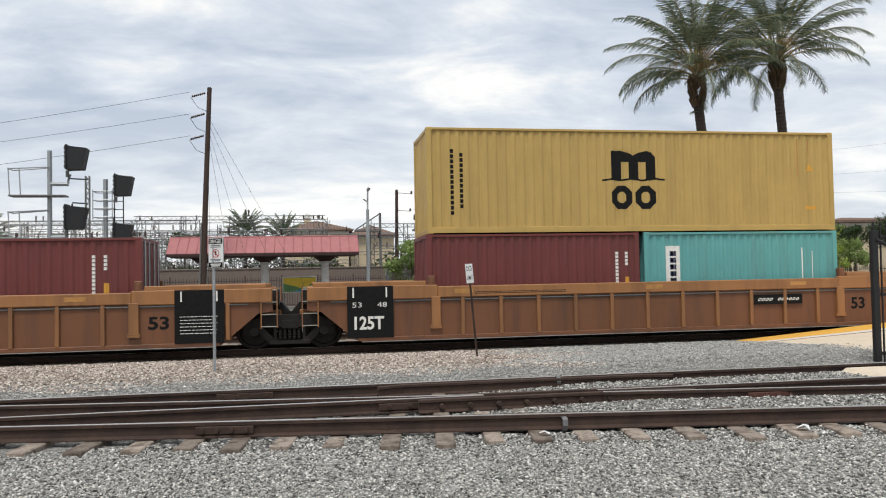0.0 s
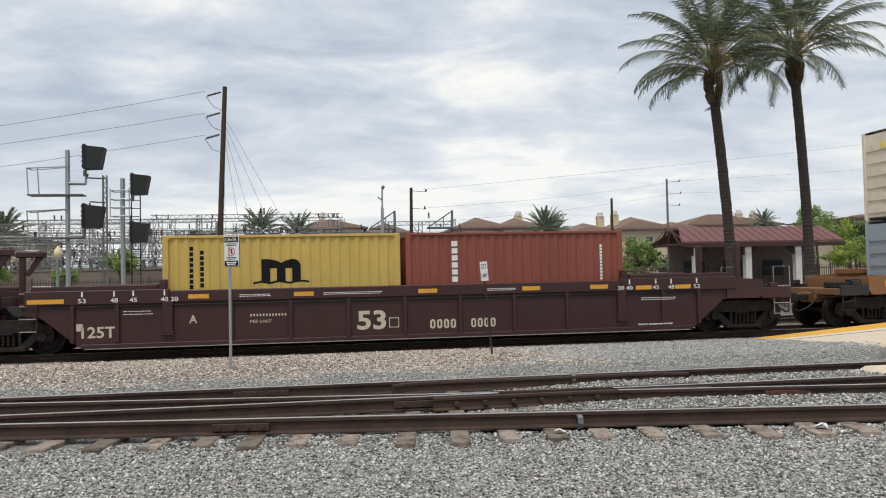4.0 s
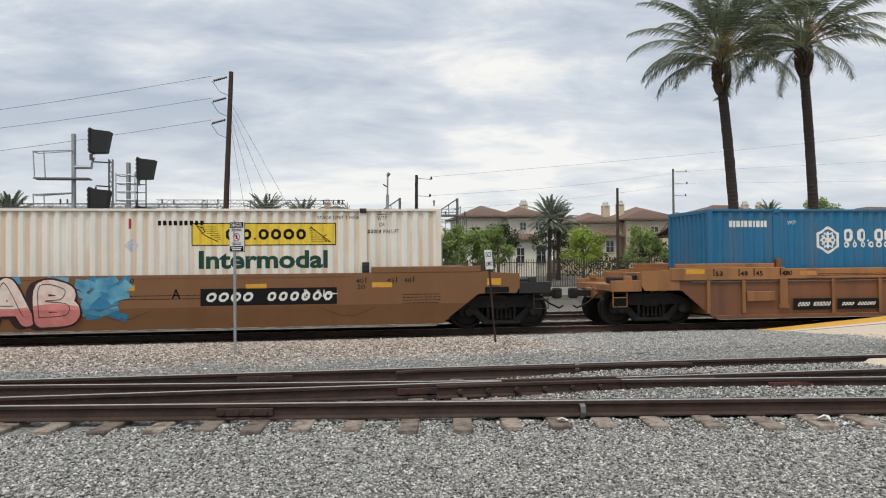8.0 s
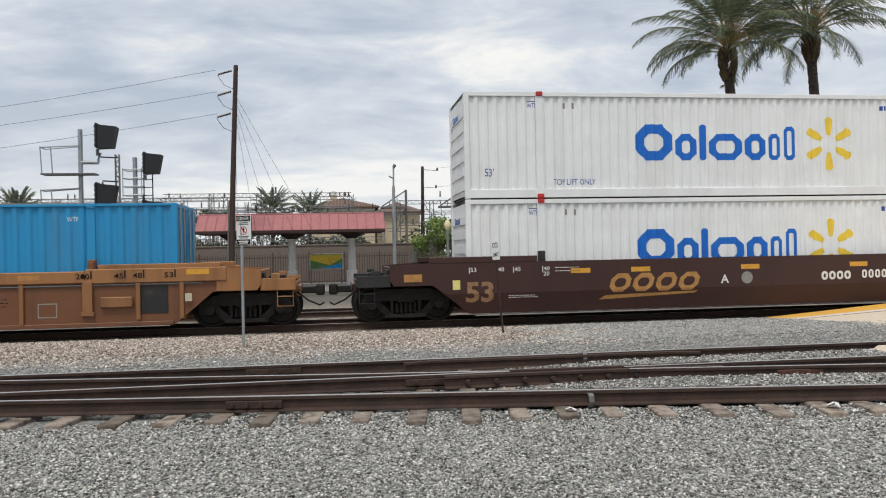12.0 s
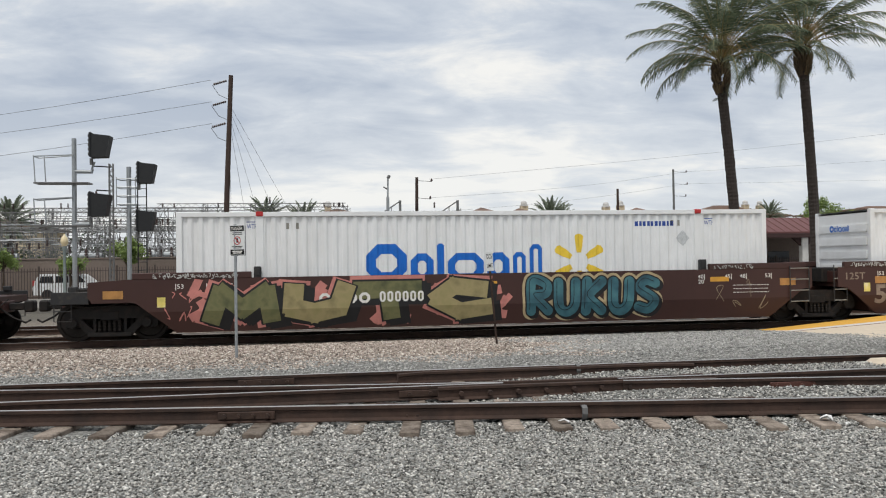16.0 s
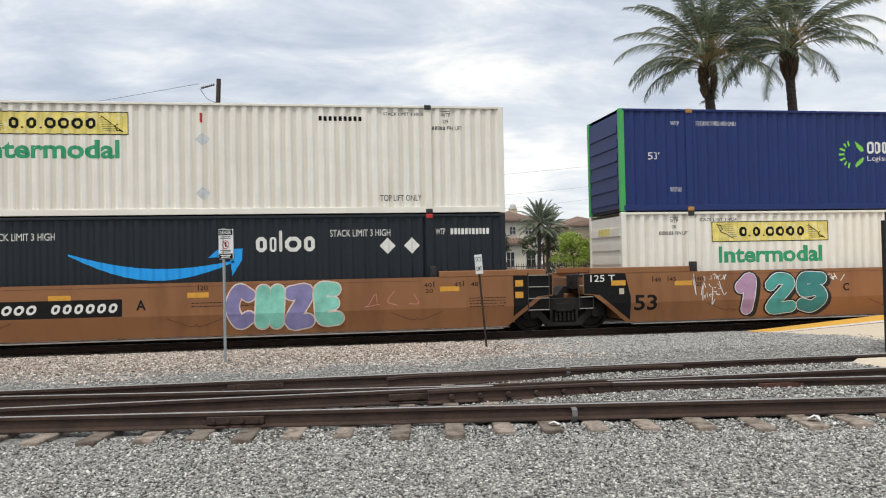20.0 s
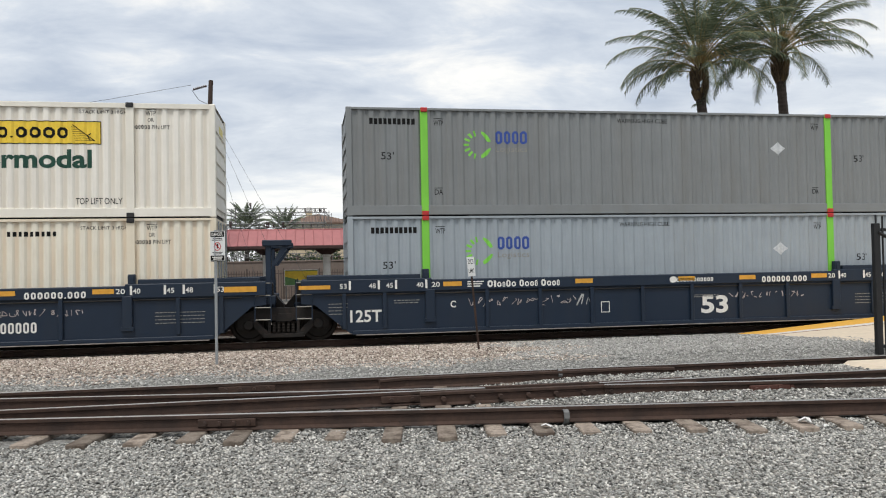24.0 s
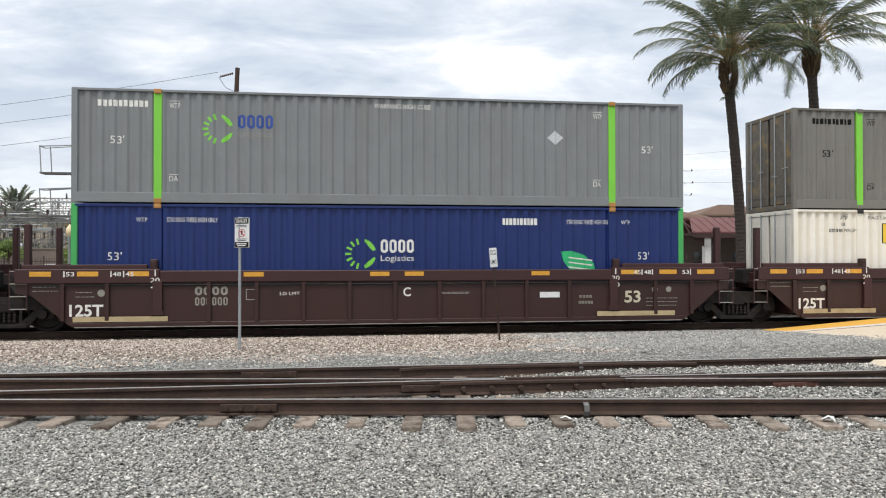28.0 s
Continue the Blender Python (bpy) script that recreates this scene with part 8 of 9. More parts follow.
def signal_bridge():
    g = mast("signal_mast", "grey steel signal mast with ladder platforms", -8.8, 29, 6.45)
    part("bracket_arm", Shape().tube([(0, 0, 5.47), (0.62, -0.1, 5.45), (0.68, -0.1, 5.8)], 0.07, 8), M["galv"], g)
    part("bracket_arm", Shape().tube([(0, 0, 3.6), (0.62, -0.1, 3.6)], 0.07, 8), M["galv"], g)
    for z in (5.05, 3.55):
        part("platform_grating", Shape().box(-1.25, 0.55, -0.3, 0.25, z - 0.03, z + 0.02), M["dull_steel"], g, at=pose(0, 0, 0, 0, 0, 0))
        for xa in (-1.2, -0.85):
            part("railing_post", Shape().tube([(xa, -0.28, z), (xa - 0.05, -0.28, z + 0.95)], 0.022, 5), M["galv"], g)
        part("railing", Shape().tube([(0, -0.1, z + 1.0), (-1.25, -0.28, z + 0.92), (-1.25, 0.22, z + 0.92), (0, 0.1, z + 1.0)], 0.022, 5), M["galv"], g)
    signal_head(pose(-7.82, 28.85, 6.18), 0, "black hooded railway signal on a steel mast", 0.9)
    signal_head(pose(-7.85, 28.85, 4.10), 0, "black hooded railway signal on a steel mast", 0.9)
    g = mast("signal_mast", "grey steel signal mast with a caged ladder", -6.96, 29, 5.45)
    for z in (5.0, 4.7, 4.4, 4.1):
        part("cage_hoop", Shape().tube([(-0.36, -0.25, z + 0.19), (0.28, -0.25, z + 0.19), (0.28, 0.3, z + 0.19), (-0.36, 0.3, z + 0.19), (-0.36, -0.25, z + 0.19)], 0.02, 5), M["galv"], g)
    for xa in (-0.36, 0.28):
        part("cage_bar", Shape().tube([(xa, -0.25, 4.2), (xa, -0.25, 5.25)], 0.018, 5), M["galv"], g)
    ladder = Shape().tube([(0.32, -0.1, 0.3), (0.32, -0.1, 5.6)], 0.022, 5).tube([(0.62, -0.1, 0.3), (0.62, -0.1, 5.6)], 0.022, 5)
    for k in range(18):
        ladder.tube([(0.32, -0.1, 0.5 + 0.29 * k), (0.62, -0.1, 0.5 + 0.29 * k)], 0.014, 4)
    part("ladder", ladder, M["iron"], g, "dark ladder")
    signal_head(pose(-6.27, 28.85, 5.22), 0, "black hooded railway signal on a caged mast", 0.8)
    signal_head(pose(-6.31, 28.85, 3.52), 0, "black hooded railway signal on a caged mast", 0.8)
    g = lattice("lattice_mast", "thin dark lattice mast with short arms", -8.86, 34, 6.2, 0.15)
    for z, a in ((6.25, -0.75), (5.25, -0.6)):
        part("cross_arm", Shape().tube([(0, 0, z), (a, 0, z + 0.04)], 0.03, 5), M["iron"], g)
        part("insulator", Shape().lathe([(0.03, 0), (0.06, 0.05), (0.03, 0.2)], at=(a, 0, z - 0.2), n=8), M["porcelain"], g)


def lattice(name, label, x, y, h, w, parent=None, mat="dull_steel", category="lattice mast"):
    """A four-legged lattice post with zigzag bracing."""
    g = parent or thing(name, label, category, (x, y, -0.19))
    off = Vector((x, y, -0.19)) if parent else Vector((0, 0, 0))
    s = Shape()
    for a in (-1, 1):
        for b in (-1, 1):
            s.tube([off + Vector((a * w / 2, b * w / 2, 0)), off + Vector((a * w / 2, b * w / 2, h + 0.19))], 0.022, 4)
    n = max(3, int(h / (w * 1.3)))
    for k in range(n):
        z0, z1 = (h + 0.19) * k / n, (h + 0.19) * (k + 1) / n
        q = 1 if k % 2 else -1
        s.tube([off + Vector((-q * w / 2, -w / 2, z0)), off + Vector((q * w / 2, -w / 2, z1))], 0.014, 3)
        s.tube([off + Vector((-q * w / 2, w / 2, z0)), off + Vector((q * w / 2, w / 2, z1))], 0.014, 3)
    part("lattice_leg" if parent else "lattice", s, M[mat], g)
    return g


signal_bridge()


def power_pole():
    g = thing("power_pole", "tall dark wooden power pole with insulator strings", "power pole", (-5.36, 42, -0.19))
    part("pole", Shape().tube([(0, 0, 0), (0.2, 0, 6.0), (0.46, 0, 12.1)], 0.165, 10, 0.115), M["pole_wood"], g)
    part("riser_pipe", Shape().tube([(-0.19, -0.12, 0), (0.0, -0.12, 5.0)], 0.04, 5), M["dull_steel"], g)
    for z in (11.8, 10.7, 9.55):
        x = z * 0.038
        s = Shape()
        for k in range(7):
            s.lathe([(0.02, -0.05), (0.075, -0.02), (0.075, 0.0), (0.02, 0.05)], "x", (x - 0.25 - 0.1 * k, 0, z - 0.03 * k), 8)
        part("insulator", s, M["porcelain"], g)
        part("jumper", Shape().tube([(x - 0.95, 0, z - 0.22), (x - 0.6, 0, z - 0.75), (x - 0.15, 0, z - 0.95)], 0.014, 4), M["wire"], g)
    for k, (x, z) in enumerate([(-3.0, 2.0), (-1.6, 2.5), (-0.4, 2.2), (1.2, 1.5), (2.6, 1.5)]):
        part("guy_wire", Shape().tube([(0.35, 0, 9.4 + 0.3 * k), (x + 3.2, 2.0, 0.5)], 0.009, 3), M["wire"], g)
    for z0, zl in ((11.65, 9.48), (10.5, 8.57), (9.35, 7.43)):
        w = thing("power_line", "thin dark power line sagging between poles", "power line", (-5.9, 42, z0))
        pts = []
        for k in range(16):
            u = k / 15
            x = -60 * u
            pts.append((x, 0, (zl - z0) * (x / -10.6) * (1 - 0.55 * u) - 0.1 * math.sin(math.pi * u)))
        part("wire", Shape().tube(pts, 0.010, 4), M["wire"], w)


power_pole()


def line_pole(name, label, x, y, h, lean, arms, mat, r=0.14):
    g = thing(name, label, "utility pole", (x, y, -0.19))
    part("pole", Shape().tube([(0, 0, 0), (lean, 0, h + 0.19)], r, 8, r * 0.7), M[mat], g)
    for z, a, b in arms:
        part("cross_arm", Shape().tube([(lean * z / h + a, 0, z + 0.19), (lean * z / h + b, 0, z + 0.10)], 0.022, 5), M["dull_steel"], g)
        part("insulator", Shape().lathe([(0.04, 0), (0.09, 0.05), (0.09, 0.1), (0.04, 0.25)], at=(lean * z / h + b, 0, z + 0.1), n=8), M["porcelain"], g)


line_pole("utility_pole", "old wooden utility pole", 7.1, 62, 8.75, 0.12, [(8.5, 0, 1.2), (7.1, 0, 1.1)], "pole_wood", 0.17)
line_pole("utility_pole", "slim brown wooden pole by the houses", 19.42, 50, 6.65, 0.03, [], "pole_wood", 0.12)
line_pole("steel_pole", "tall grey steel pole with short arms", 39.85, 85, 12.25, 0.0, [(12.0, 0, 1.6), (10.6, 0, 1.7), (9.2, 0, 1.5)], "dull_steel", 0.17)
for (xa, ya, za), (xb, yb, zb) in [((8.2, 62, 8.6), (78, 74, 17.1)), ((8.2, 62, 7.1), (41.4, 85, 12.0)), ((8.0, 62, 5.9), (41.4, 85, 10.6)), ((41.4, 85, 12.0), (120, 93, 18.0)), ((41.4, 85, 10.6), (120, 93, 13.6))]:
    w = thing("power_line", "thin dark power line sagging between poles", "power line", (xa, ya, za))
    part("wire", Shape().tube([((xb - xa) * u, (yb - ya) * u, (zb - za) * u - 0.35 * math.sin(math.pi * u)) for u in np.linspace(0, 1, 13)], 0.008, 4), M["wire"], w)


def tall_lamp():
    g = thing("street_lamp", "slim pale steel lamp post", "street lamp", (3.5, 45, -0.19))
    part("pole", Shape().tube([(0, 0, 0), (0.03, 0, 5.9)], 0.12, 10, 0.09), M["galv"], g)
    part("tip_pole", Shape().tube([(0.03, 0, 5.9), (0.05, 0, 7.0)], 0.05, 8), M["galv"], g)
    part("head", Shape().tube([(0.05, 0, 7.0), (0.14, 0, 7.16)], 0.09, 8), M["dull_steel"], g)
    part("bracket", Shape().tube([(0.03, 0, 6.35), (-0.22, 0, 6.5)], 0.04, 6), M["dull_steel"], g)


tall_lamp()


def globe_lamp(x, y, top):
    g = thing("globe_lamp", "grey-green lamp post with a cream acorn globe", "lamp post", (x, y, -0.1), "platform lamps")
    h = top + 0.1
    part("pole", Shape().lathe([(0.16, 0), (0.16, 0.3), (0.09, 0.5), (0.075, h - 1.0), (0.12, h - 0.85), (0.10, h - 0.7)], n=12), M["lamp_post"], g, smooth=True)
    part("globe", Shape().lathe([(0.10, h - 0.7), (0.19, h - 0.55), (0.21, h - 0.4), (0.16, h - 0.22), (0.06, h - 0.1), (0.02, h)], n=14), M["globe"], g, smooth=True)


globe_lamp(6.8, 46, 3.85)
globe_lamp(-14.5, 46, 3.8)


# ---------------------------------------------------------------- far platform: canopy, board, fence, wall
def canopy():
    g = thing("platform_canopy", "station canopy with faded red metal roof and pale columns", "canopy", (0, 45.0, 0))
    x0, x1 = -7.4, 2.9
    for s in (-1, 1):
        r = part("roof_slope", Shape().add([(x0, s * 1.5, 3.24), (x1, s * 1.5, 3.24), (x1, s * 0.1, 4.18), (x0, s * 0.1, 4.18), (x0, s * 1.5, 3.18), (x1, s * 1.5, 3.18), (x1, s * 0.1, 4.12), (x0, s * 0.1, 4.12)], [(0, 1, 2, 3), (7, 6, 5, 4), (0, 4, 5, 1), (2, 6, 7, 3), (0, 3, 7, 4), (1, 5, 6, 2)]), M["canopy_red"], g)
        seam = shared(("roof_seam", s), lambda: Shape().tube([(0, s * 1.5, 3.26), (0, s * 0.1, 4.2)], 0.02, 4))
        k = x0
        while k <= x1 + 0.01:
            part("seam", seam, M["canopy_red"], r, at=(k, 0, 0))
            k += 0.515
        part("fascia", Shape().box(x0, x1, s * 1.5 - 0.04, s * 1.5 + 0.04, 3.06, 3.22, 0.01), M["soffit"], g)
    part("ridge_cap", Shape().box(x0, x1, -0.14, 0.14, 4.14, 4.22, 0.03), M["canopy_red"], g)
    part("ceiling", Shape().box(x0 + 0.1, x1 - 0.1, -1.4, 1.4, 3.04, 3.1), M["soffit"], g)
    for x in (-5.7, -2.33, 1.05):
        c = part("column", Shape().lathe([(0.30, -0.1), (0.30, 0.9), (0.23, 0.95), (0.21, 2.6), (0.27, 2.66), (0.27, 2.75)], n=16), M["column"], g, at=(x, 0.2, 0), smooth=True)
        part("bracket", Shape().prism([(-0.22, 2.72), (0.22, 2.72), (0.75, 3.06), (-0.75, 3.06)], -0.16, 0.16), M["soffit"], g, at=(x, 0.2, 0))
    b = thing("information_board", "bright green, yellow and blue information board", "notice board", (-0.42, 47, 0))
    part("frame", Shape().box(-1.0, 1.0, -0.04, 0.04, 0.95, 1.9, 0.015), M["window_trim"], b)
    decal("poster", Decal().rect(-0.95, 0.95, 1.0, 1.85), M["g_green"], b, -0.045)
    decal("poster_print", Decal().poly([(-0.95, 1.5), (0.2, 1.2), (0.95, 1.6), (0.95, 1.82), (-0.95, 1.82)]), M["ink_yellow"], b, -0.05)
    decal("poster_print", Decal().poly([(-0.4, 1.02), (0.9, 1.02), (0.9, 1.3), (0.1, 1.12)]), M["ink_cyan"], b, -0.05)
    part("leg", Shape().tube([(-0.9, 0.02, -0.19), (-0.9, 0.02, 1.0)], 0.04, 6), M["dull_steel"], b)
    part("leg", Shape().tube([(0.9, 0.02, -0.19), (0.9, 0.02, 1.0)], 0.04, 6), M["dull_steel"], b)


canopy()
part("far_platform", Shape().box(-120, 140, 38, 49, -0.3, 0.08, 0.02), M["old_slab"], None)
tagged(bpy.data.objects["far_platform"], "low concrete platform across the tracks", "platform", kind="structure")
w = part("block_wall", Shape().box(-60, 5.5, 55, 55.25, -0.25, 2.45, 0.02).box(-60, 5.5, 54.95, 55.3, 2.45, 2.55, 0.02), M["wall_brown"], None)
tagged(w, "long brown block wall in front of the substation", "wall", kind="structure")


def picket_fence(x0, x1, y):
    f = thing("picket_fence", "brown iron picket fence along the far platform", "fence", (0, y, -0.19))
    for z in (0.25, 1.85):
        part("rail", Shape().box(x0, x1, -0.02, 0.02, z, z + 0.05), M["fence_iron"], f)
    n = int((x1 - x0) / 0.165)
    for k in range(n + 1):
        if k % 14 == 0:
            part("post", shared(("fence_post",), lambda: Shape().box(-0.045, 0.045, -0.045, 0.045, 0, 2.2, 0.01)), M["fence_iron"], f, at=(x0 + k * 0.165, 0, 0))
        else:
            part("picket", shared(("fence_picket",), lambda: Shape().box(-0.02, 0.02, -0.012, 0.012, 0.1, 2.08, 0.004)), M["fence_iron"], f, at=(x0 + k * 0.165, 0, 0))


picket_fence(5.5, 46, 50)
picket_fence(-27.0, 5.0, 51.5)


def red_pavilion():
    """Low station building with a maroon standing-seam roof and timber gable."""
    g = thing("station_building", "station pavilion with maroon metal roof and timber gable", "building", (0, 0, 0))
    # the ridge runs away to the right; the near gable faces the track
    x0, x1, y0, y1 = 24.2, 34.6, 47.4, 51.8
    for s in (-1, 1):
        yc = (y0 + y1) / 2
        ye = yc + s * 2.4
        r = part("roof_slope", Shape().add([(x0 - 1.2, ye, 3.55), (x1, ye, 3.55), (x1, yc, 4.6), (x0 - 0.2, yc, 4.6), (x0 - 1.2, ye, 3.45), (x1, ye, 3.45), (x1, yc, 4.5), (x0 - 0.2, yc, 4.5)], [(0, 1, 2, 3), (7, 6, 5, 4), (0, 4, 5, 1), (2, 6, 7, 3), (0, 3, 7, 4), (1, 5, 6, 2)]), M["roof_maroon"], g)
        for k in range(40):
            xx = x0 - 1.0 + k * 0.6
            if xx < x1:
                part("seam", shared(("pav_seam", s), lambda: Shape().tube([(0, s * 2.4, 3.57), (0, 0, 4.62)], 0.03, 4)), M["roof_maroon"], r, at=(xx, yc, 0))
    part("gable_beam", Shape().box(x0 - 1.0, x0 - 0.8, y0 - 0.2, y1 + 0.2, 3.3, 3.47, 0.02), M["soffit"], g)
    for a in (-1.6, 0.0, 1.6):
        part("gable_brace", Shape().tube([(x0 - 0.9, 49.6 + a, 3.4), (x0 - 0.9, 49.6 + a * 0.2, 4.4)], 0.08, 4), M["soffit"], g)
    part("fascia", Shape().box(x0 - 1.0, x1, y0 - 0.34, y0 - 0.26, 3.15, 3.42, 0.01), M["soffit"], g)
    for x in np.arange(x0, x1, 3.6):
        part("column", shared(("pav_col",), lambda: Shape().box(-0.22, 0.22, -0.22, 0.22, -0.2, 3.3, 0.03)), M["column"], g, at=(x, y0 + 0.2, 0))
        part("bracket", shared(("pav_bracket",), lambda: Shape().prism([(-0.2, 2.6), (0.2, 2.6), (0.95, 3.25), (-0.95, 3.25)], -0.1, 0.1)), M["soffit"], g, at=(x, y0 + 0.2, 0))
    wl = part("back_wall", Shape().box(x0, x1, y1 - 0.3, y1, -0.2, 3.4), M["wall_brown"], g)
    for x in np.arange(x0 + 1, x1 - 2, 3.0):
        part("window", shared(("pav_window",), lambda: Shape().box(0, 1.6, -0.06, 0.0, 1.2, 2.3, 0.02)), M["window_glass"], wl, at=(x, y1 - 0.3, 0))


red_pavilion()


def parked_car():
    """A white sport-utility car seen side on behind the fence."""
    g = thing("parked_car", "white parked sport-utility car behind the fence", "car", (-16.4, 54.0, -0.19))
    prof = [(-2.25, 0.35), (2.2, 0.35), (2.28, 0.75), (2.2, 1.02), (1.25, 1.12), (0.55, 1.66), (-1.9, 1.70), (-2.2, 1.15), (-2.3, 0.8)]
    b = part("body", Shape().prism(prof, -0.9, 0.9), M["car_white"], g)
    for x0, x1, k in ((-1.85, -1.0, 0.0), (-0.92, -0.1, 0.0), (-0.02, 0.95, 0.32)):
        part("side_window", Shape().prism([(x0, 1.14), (x1, 1.14), (x1 - k - 0.06, 1.56), (x0 + 0.05, 1.56)], -0.915, -0.895), M["window_glass"], b)
    part("bumper", Shape().box(2.15, 2.33, -0.85, 0.85, 0.38, 0.62, 0.04), M["car_black"], g)
    part("bumper", Shape().box(-2.35, -2.2, -0.85, 0.85, 0.38, 0.62, 0.04), M["car_black"], g)
    part("headlight", Shape().box(2.1, 2.27, -0.88, -0.6, 0.78, 0.95, 0.03), M["globe"], g)
    part("tail_light", Shape().box(-2.3, -2.18, -0.91, -0.7, 0.95, 1.3, 0.02), M["ink_red"], g)
    for x in (-1.4, 1.42):
        w = part("wheel", shared(("suv_tyre",), lambda: Shape().lathe([(0.2, -0.12), (0.34, -0.12), (0.36, 0.0), (0.34, 0.12), (0.2, 0.12)], "y", n=20)), M["car_black"], g, at=(x, -0.8, 0.36))
        part("rim", shared(("suv_rim",), lambda: Shape().lathe([(0.02, -0.10), (0.2, -0.10), (0.21, 0.0)], "y", n=14)), M["galv"], w)


parked_car()


# ---------------------------------------------------------------- houses behind
def hip_roof(x0, x1, y0, y1, z, h, over=0.7):
    x0, x1, y0, y1 = x0 - over, x1 + over, y0 - over, y1 + over
    d = min((y1 - y0), (x1 - x0)) / 2
    a, b, yc = x0 + d, x1 - d, (y0 + y1) / 2
    if a > b:
        a = b = (x0 + x1) / 2
    s = Shape()
    s.add([(x0, y0, z), (x1, y0, z), (x1, y1, z), (x0, y1, z), (a, yc, z + h), (b, yc, z + h), (x0, y0, z - 0.18), (x1, y0, z - 0.18), (x1, y1, z - 0.18), (x0, y1, z - 0.18)],
          [(0, 1, 5, 4), (1, 2, 5), (2, 3, 4, 5), (3, 0, 4), (9, 8, 7, 6), (0, 6, 7, 1), (1, 7, 8, 2), (2, 8, 9, 3), (3, 9, 6, 0)])
    return s


def house_window(parent, x, y, z, w=1.0, h=1.4, shutter=False):
    n = part("window", shared(("window_trim", w, h), lambda: Shape().box(-w / 2 - 0.12, w / 2 + 0.12, -0.09, 0.02, -0.12, h + 0.12, 0.02)), M["window_trim"], parent, at=(x, y, z))
    part("pane", shared(("window_pane", w, h), lambda: Shape().box(-w / 2, w / 2, -0.11, -0.08, 0, h)), M["window_glass"], n)
    part("mullion", shared(("window_mullion", w, h), lambda: Shape().box(-0.03, 0.03, -0.125, -0.11, 0, h).box(-w / 2, w / 2, -0.125, -0.11, h * 0.5 - 0.02, h * 0.5 + 0.02)), M["window_trim"], n)


def chimney(parent, x, y, z0, z1, mat):
    c = part("chimney", Shape().box(x - 0.48, x + 0.48, y - 0.45, y + 0.45, z0, z1 - 0.7, 0.04), M[mat], parent)
    part("chimney_cap", Shape().lathe([(0.58, 0), (0.58, 0.14), (0.42, 0.2), (0.42, 0.5), (0.3, 0.68), (0.1, 0.75)], at=(x, y, z1 - 0.75), n=12), M["column"], c)


def tile_rows(roof, x0, x1, y0, z, h, depth, over=0.7):
    """Rolls of clay tile down the near slope."""
    x0, x1, y0 = x0 - over, x1 + over, y0 - over
    run = depth / 2 + over
    s = Shape()
    x = x0 + 0.15
    while x < x1:
        k = min(1.0, (x - x0) / run, (x1 - x) / run)
        s.tube([(x, y0 - 0.02, z + 0.02), (x, y0 + run * k, z + h * k + 0.02)], 0.09, 4, caps=False)
        x += 0.42
    part("tile_covering", s, M["tile_roof"], roof)["kind"] = "stuff"


def house(label, blocks, wins, chims, wall="stucco"):
    g = thing("house", label, "house", (0, 0, 0), "houses behind the station")
    for x0, x1, y0, y1, z, h, hip in blocks:
        part("wall", Shape().box(x0, x1, y0, y1, -0.3, z, 0.02), M[wall], g)
        r = part("roof", hip_roof(x0, x1, y0, y1, z, h), M["tile_roof"], g)
        tile_rows(r, x0, x1, y0, z, h, y1 - y0)
        part("eave_trim", Shape().box(x0 - 0.05, x1 + 0.05, y0 - 0.12, y0 - 0.005, z - 0.55, z - 0.25, 0.02), M["window_trim"], g)
    for w in wins:
        house_window(g, *w)
    for x, y, z0, z1 in chims:
        chimney(g, x, y, z0, z1, "stucco")
    return g


house("two-storey cream stucco house with clay tile hip roof", [(17.0, 23.5, 96, 106, 7.4, 1.7, 0), (22.5, 27.4, 94.4, 104, 7.35, 1.5, 0), (22.6, 25.6, 93.0, 94.35, 4.4, 0.7, 0)],
      [(24.3, 94.37, 5.6, 0.7, 0.9), (26.3, 94.37, 5.6, 0.7, 0.9), (23.6, 92.97, 1.5, 0.9, 1.8), (26.6, 94.37, 1.4, 1.1, 2.1), (18.6, 95.97, 4.6, 1.0, 1.4), (20.8, 95.97, 4.6, 1.0, 1.4)], [(25.6, 99, 7.6, 9.8)], "stucco_pale")
house("two-storey tan stucco townhouse with clay tile roof and chimneys", [(33.6, 40.0, 100, 112, 6.9, 1.6, 0), (39.5, 47.0, 98.5, 110, 7.2, 2.0, 0), (36.0, 38.6, 98.9, 100, 5.0, 0.7, 0)],
      [(34.8, 99.97, 4.4, 0.9, 1.3), (37.3, 98.87, 2.8, 1.0, 1.5), (41.0, 98.47, 4.6, 1.0, 1.5), (43.4, 98.47, 4.6, 1.0, 1.5), (45.6, 98.47, 4.9, 0.8, 1.2), (41.8, 98.47, 1.2, 1.4, 1.9), (35.3, 99.97, 1.2, 1.2, 1.7), (45.2, 98.47, 1.3, 1.2, 1.8)],
      [(38.3, 103, 7.4, 9.9), (40.4, 103, 7.4, 10.1)])
house("long stucco house with clay tile roof seen over the pavilion", [(56.0, 71.0, 112, 124, 8.4, 2.0, 0), (50.0, 57.0, 108, 118, 7.4, 1.6, 0)], [(58.0, 111.97, 5.2, 1.2, 1.4), (62.0, 111.97, 5.2, 1.2, 1.4), (52.0, 107.97, 4.6, 1.0, 1.4)], [(66.5, 116, 9.0, 11.1), (69.0, 116, 9.0, 11.0)])
house("cream stucco house with clay roof behind the substation", [(-3.0, 6.0, 112, 122, 8.6, 1.6, 0), (6.5, 13.0, 116, 126, 8.0, 1.8, 0)], [(-1.0, 111.97, 5.6, 1.0, 1.4), (3.0, 111.97, 5.6, 1.0, 1.4)], [(0.2, 116, 8.8, 11.2)])
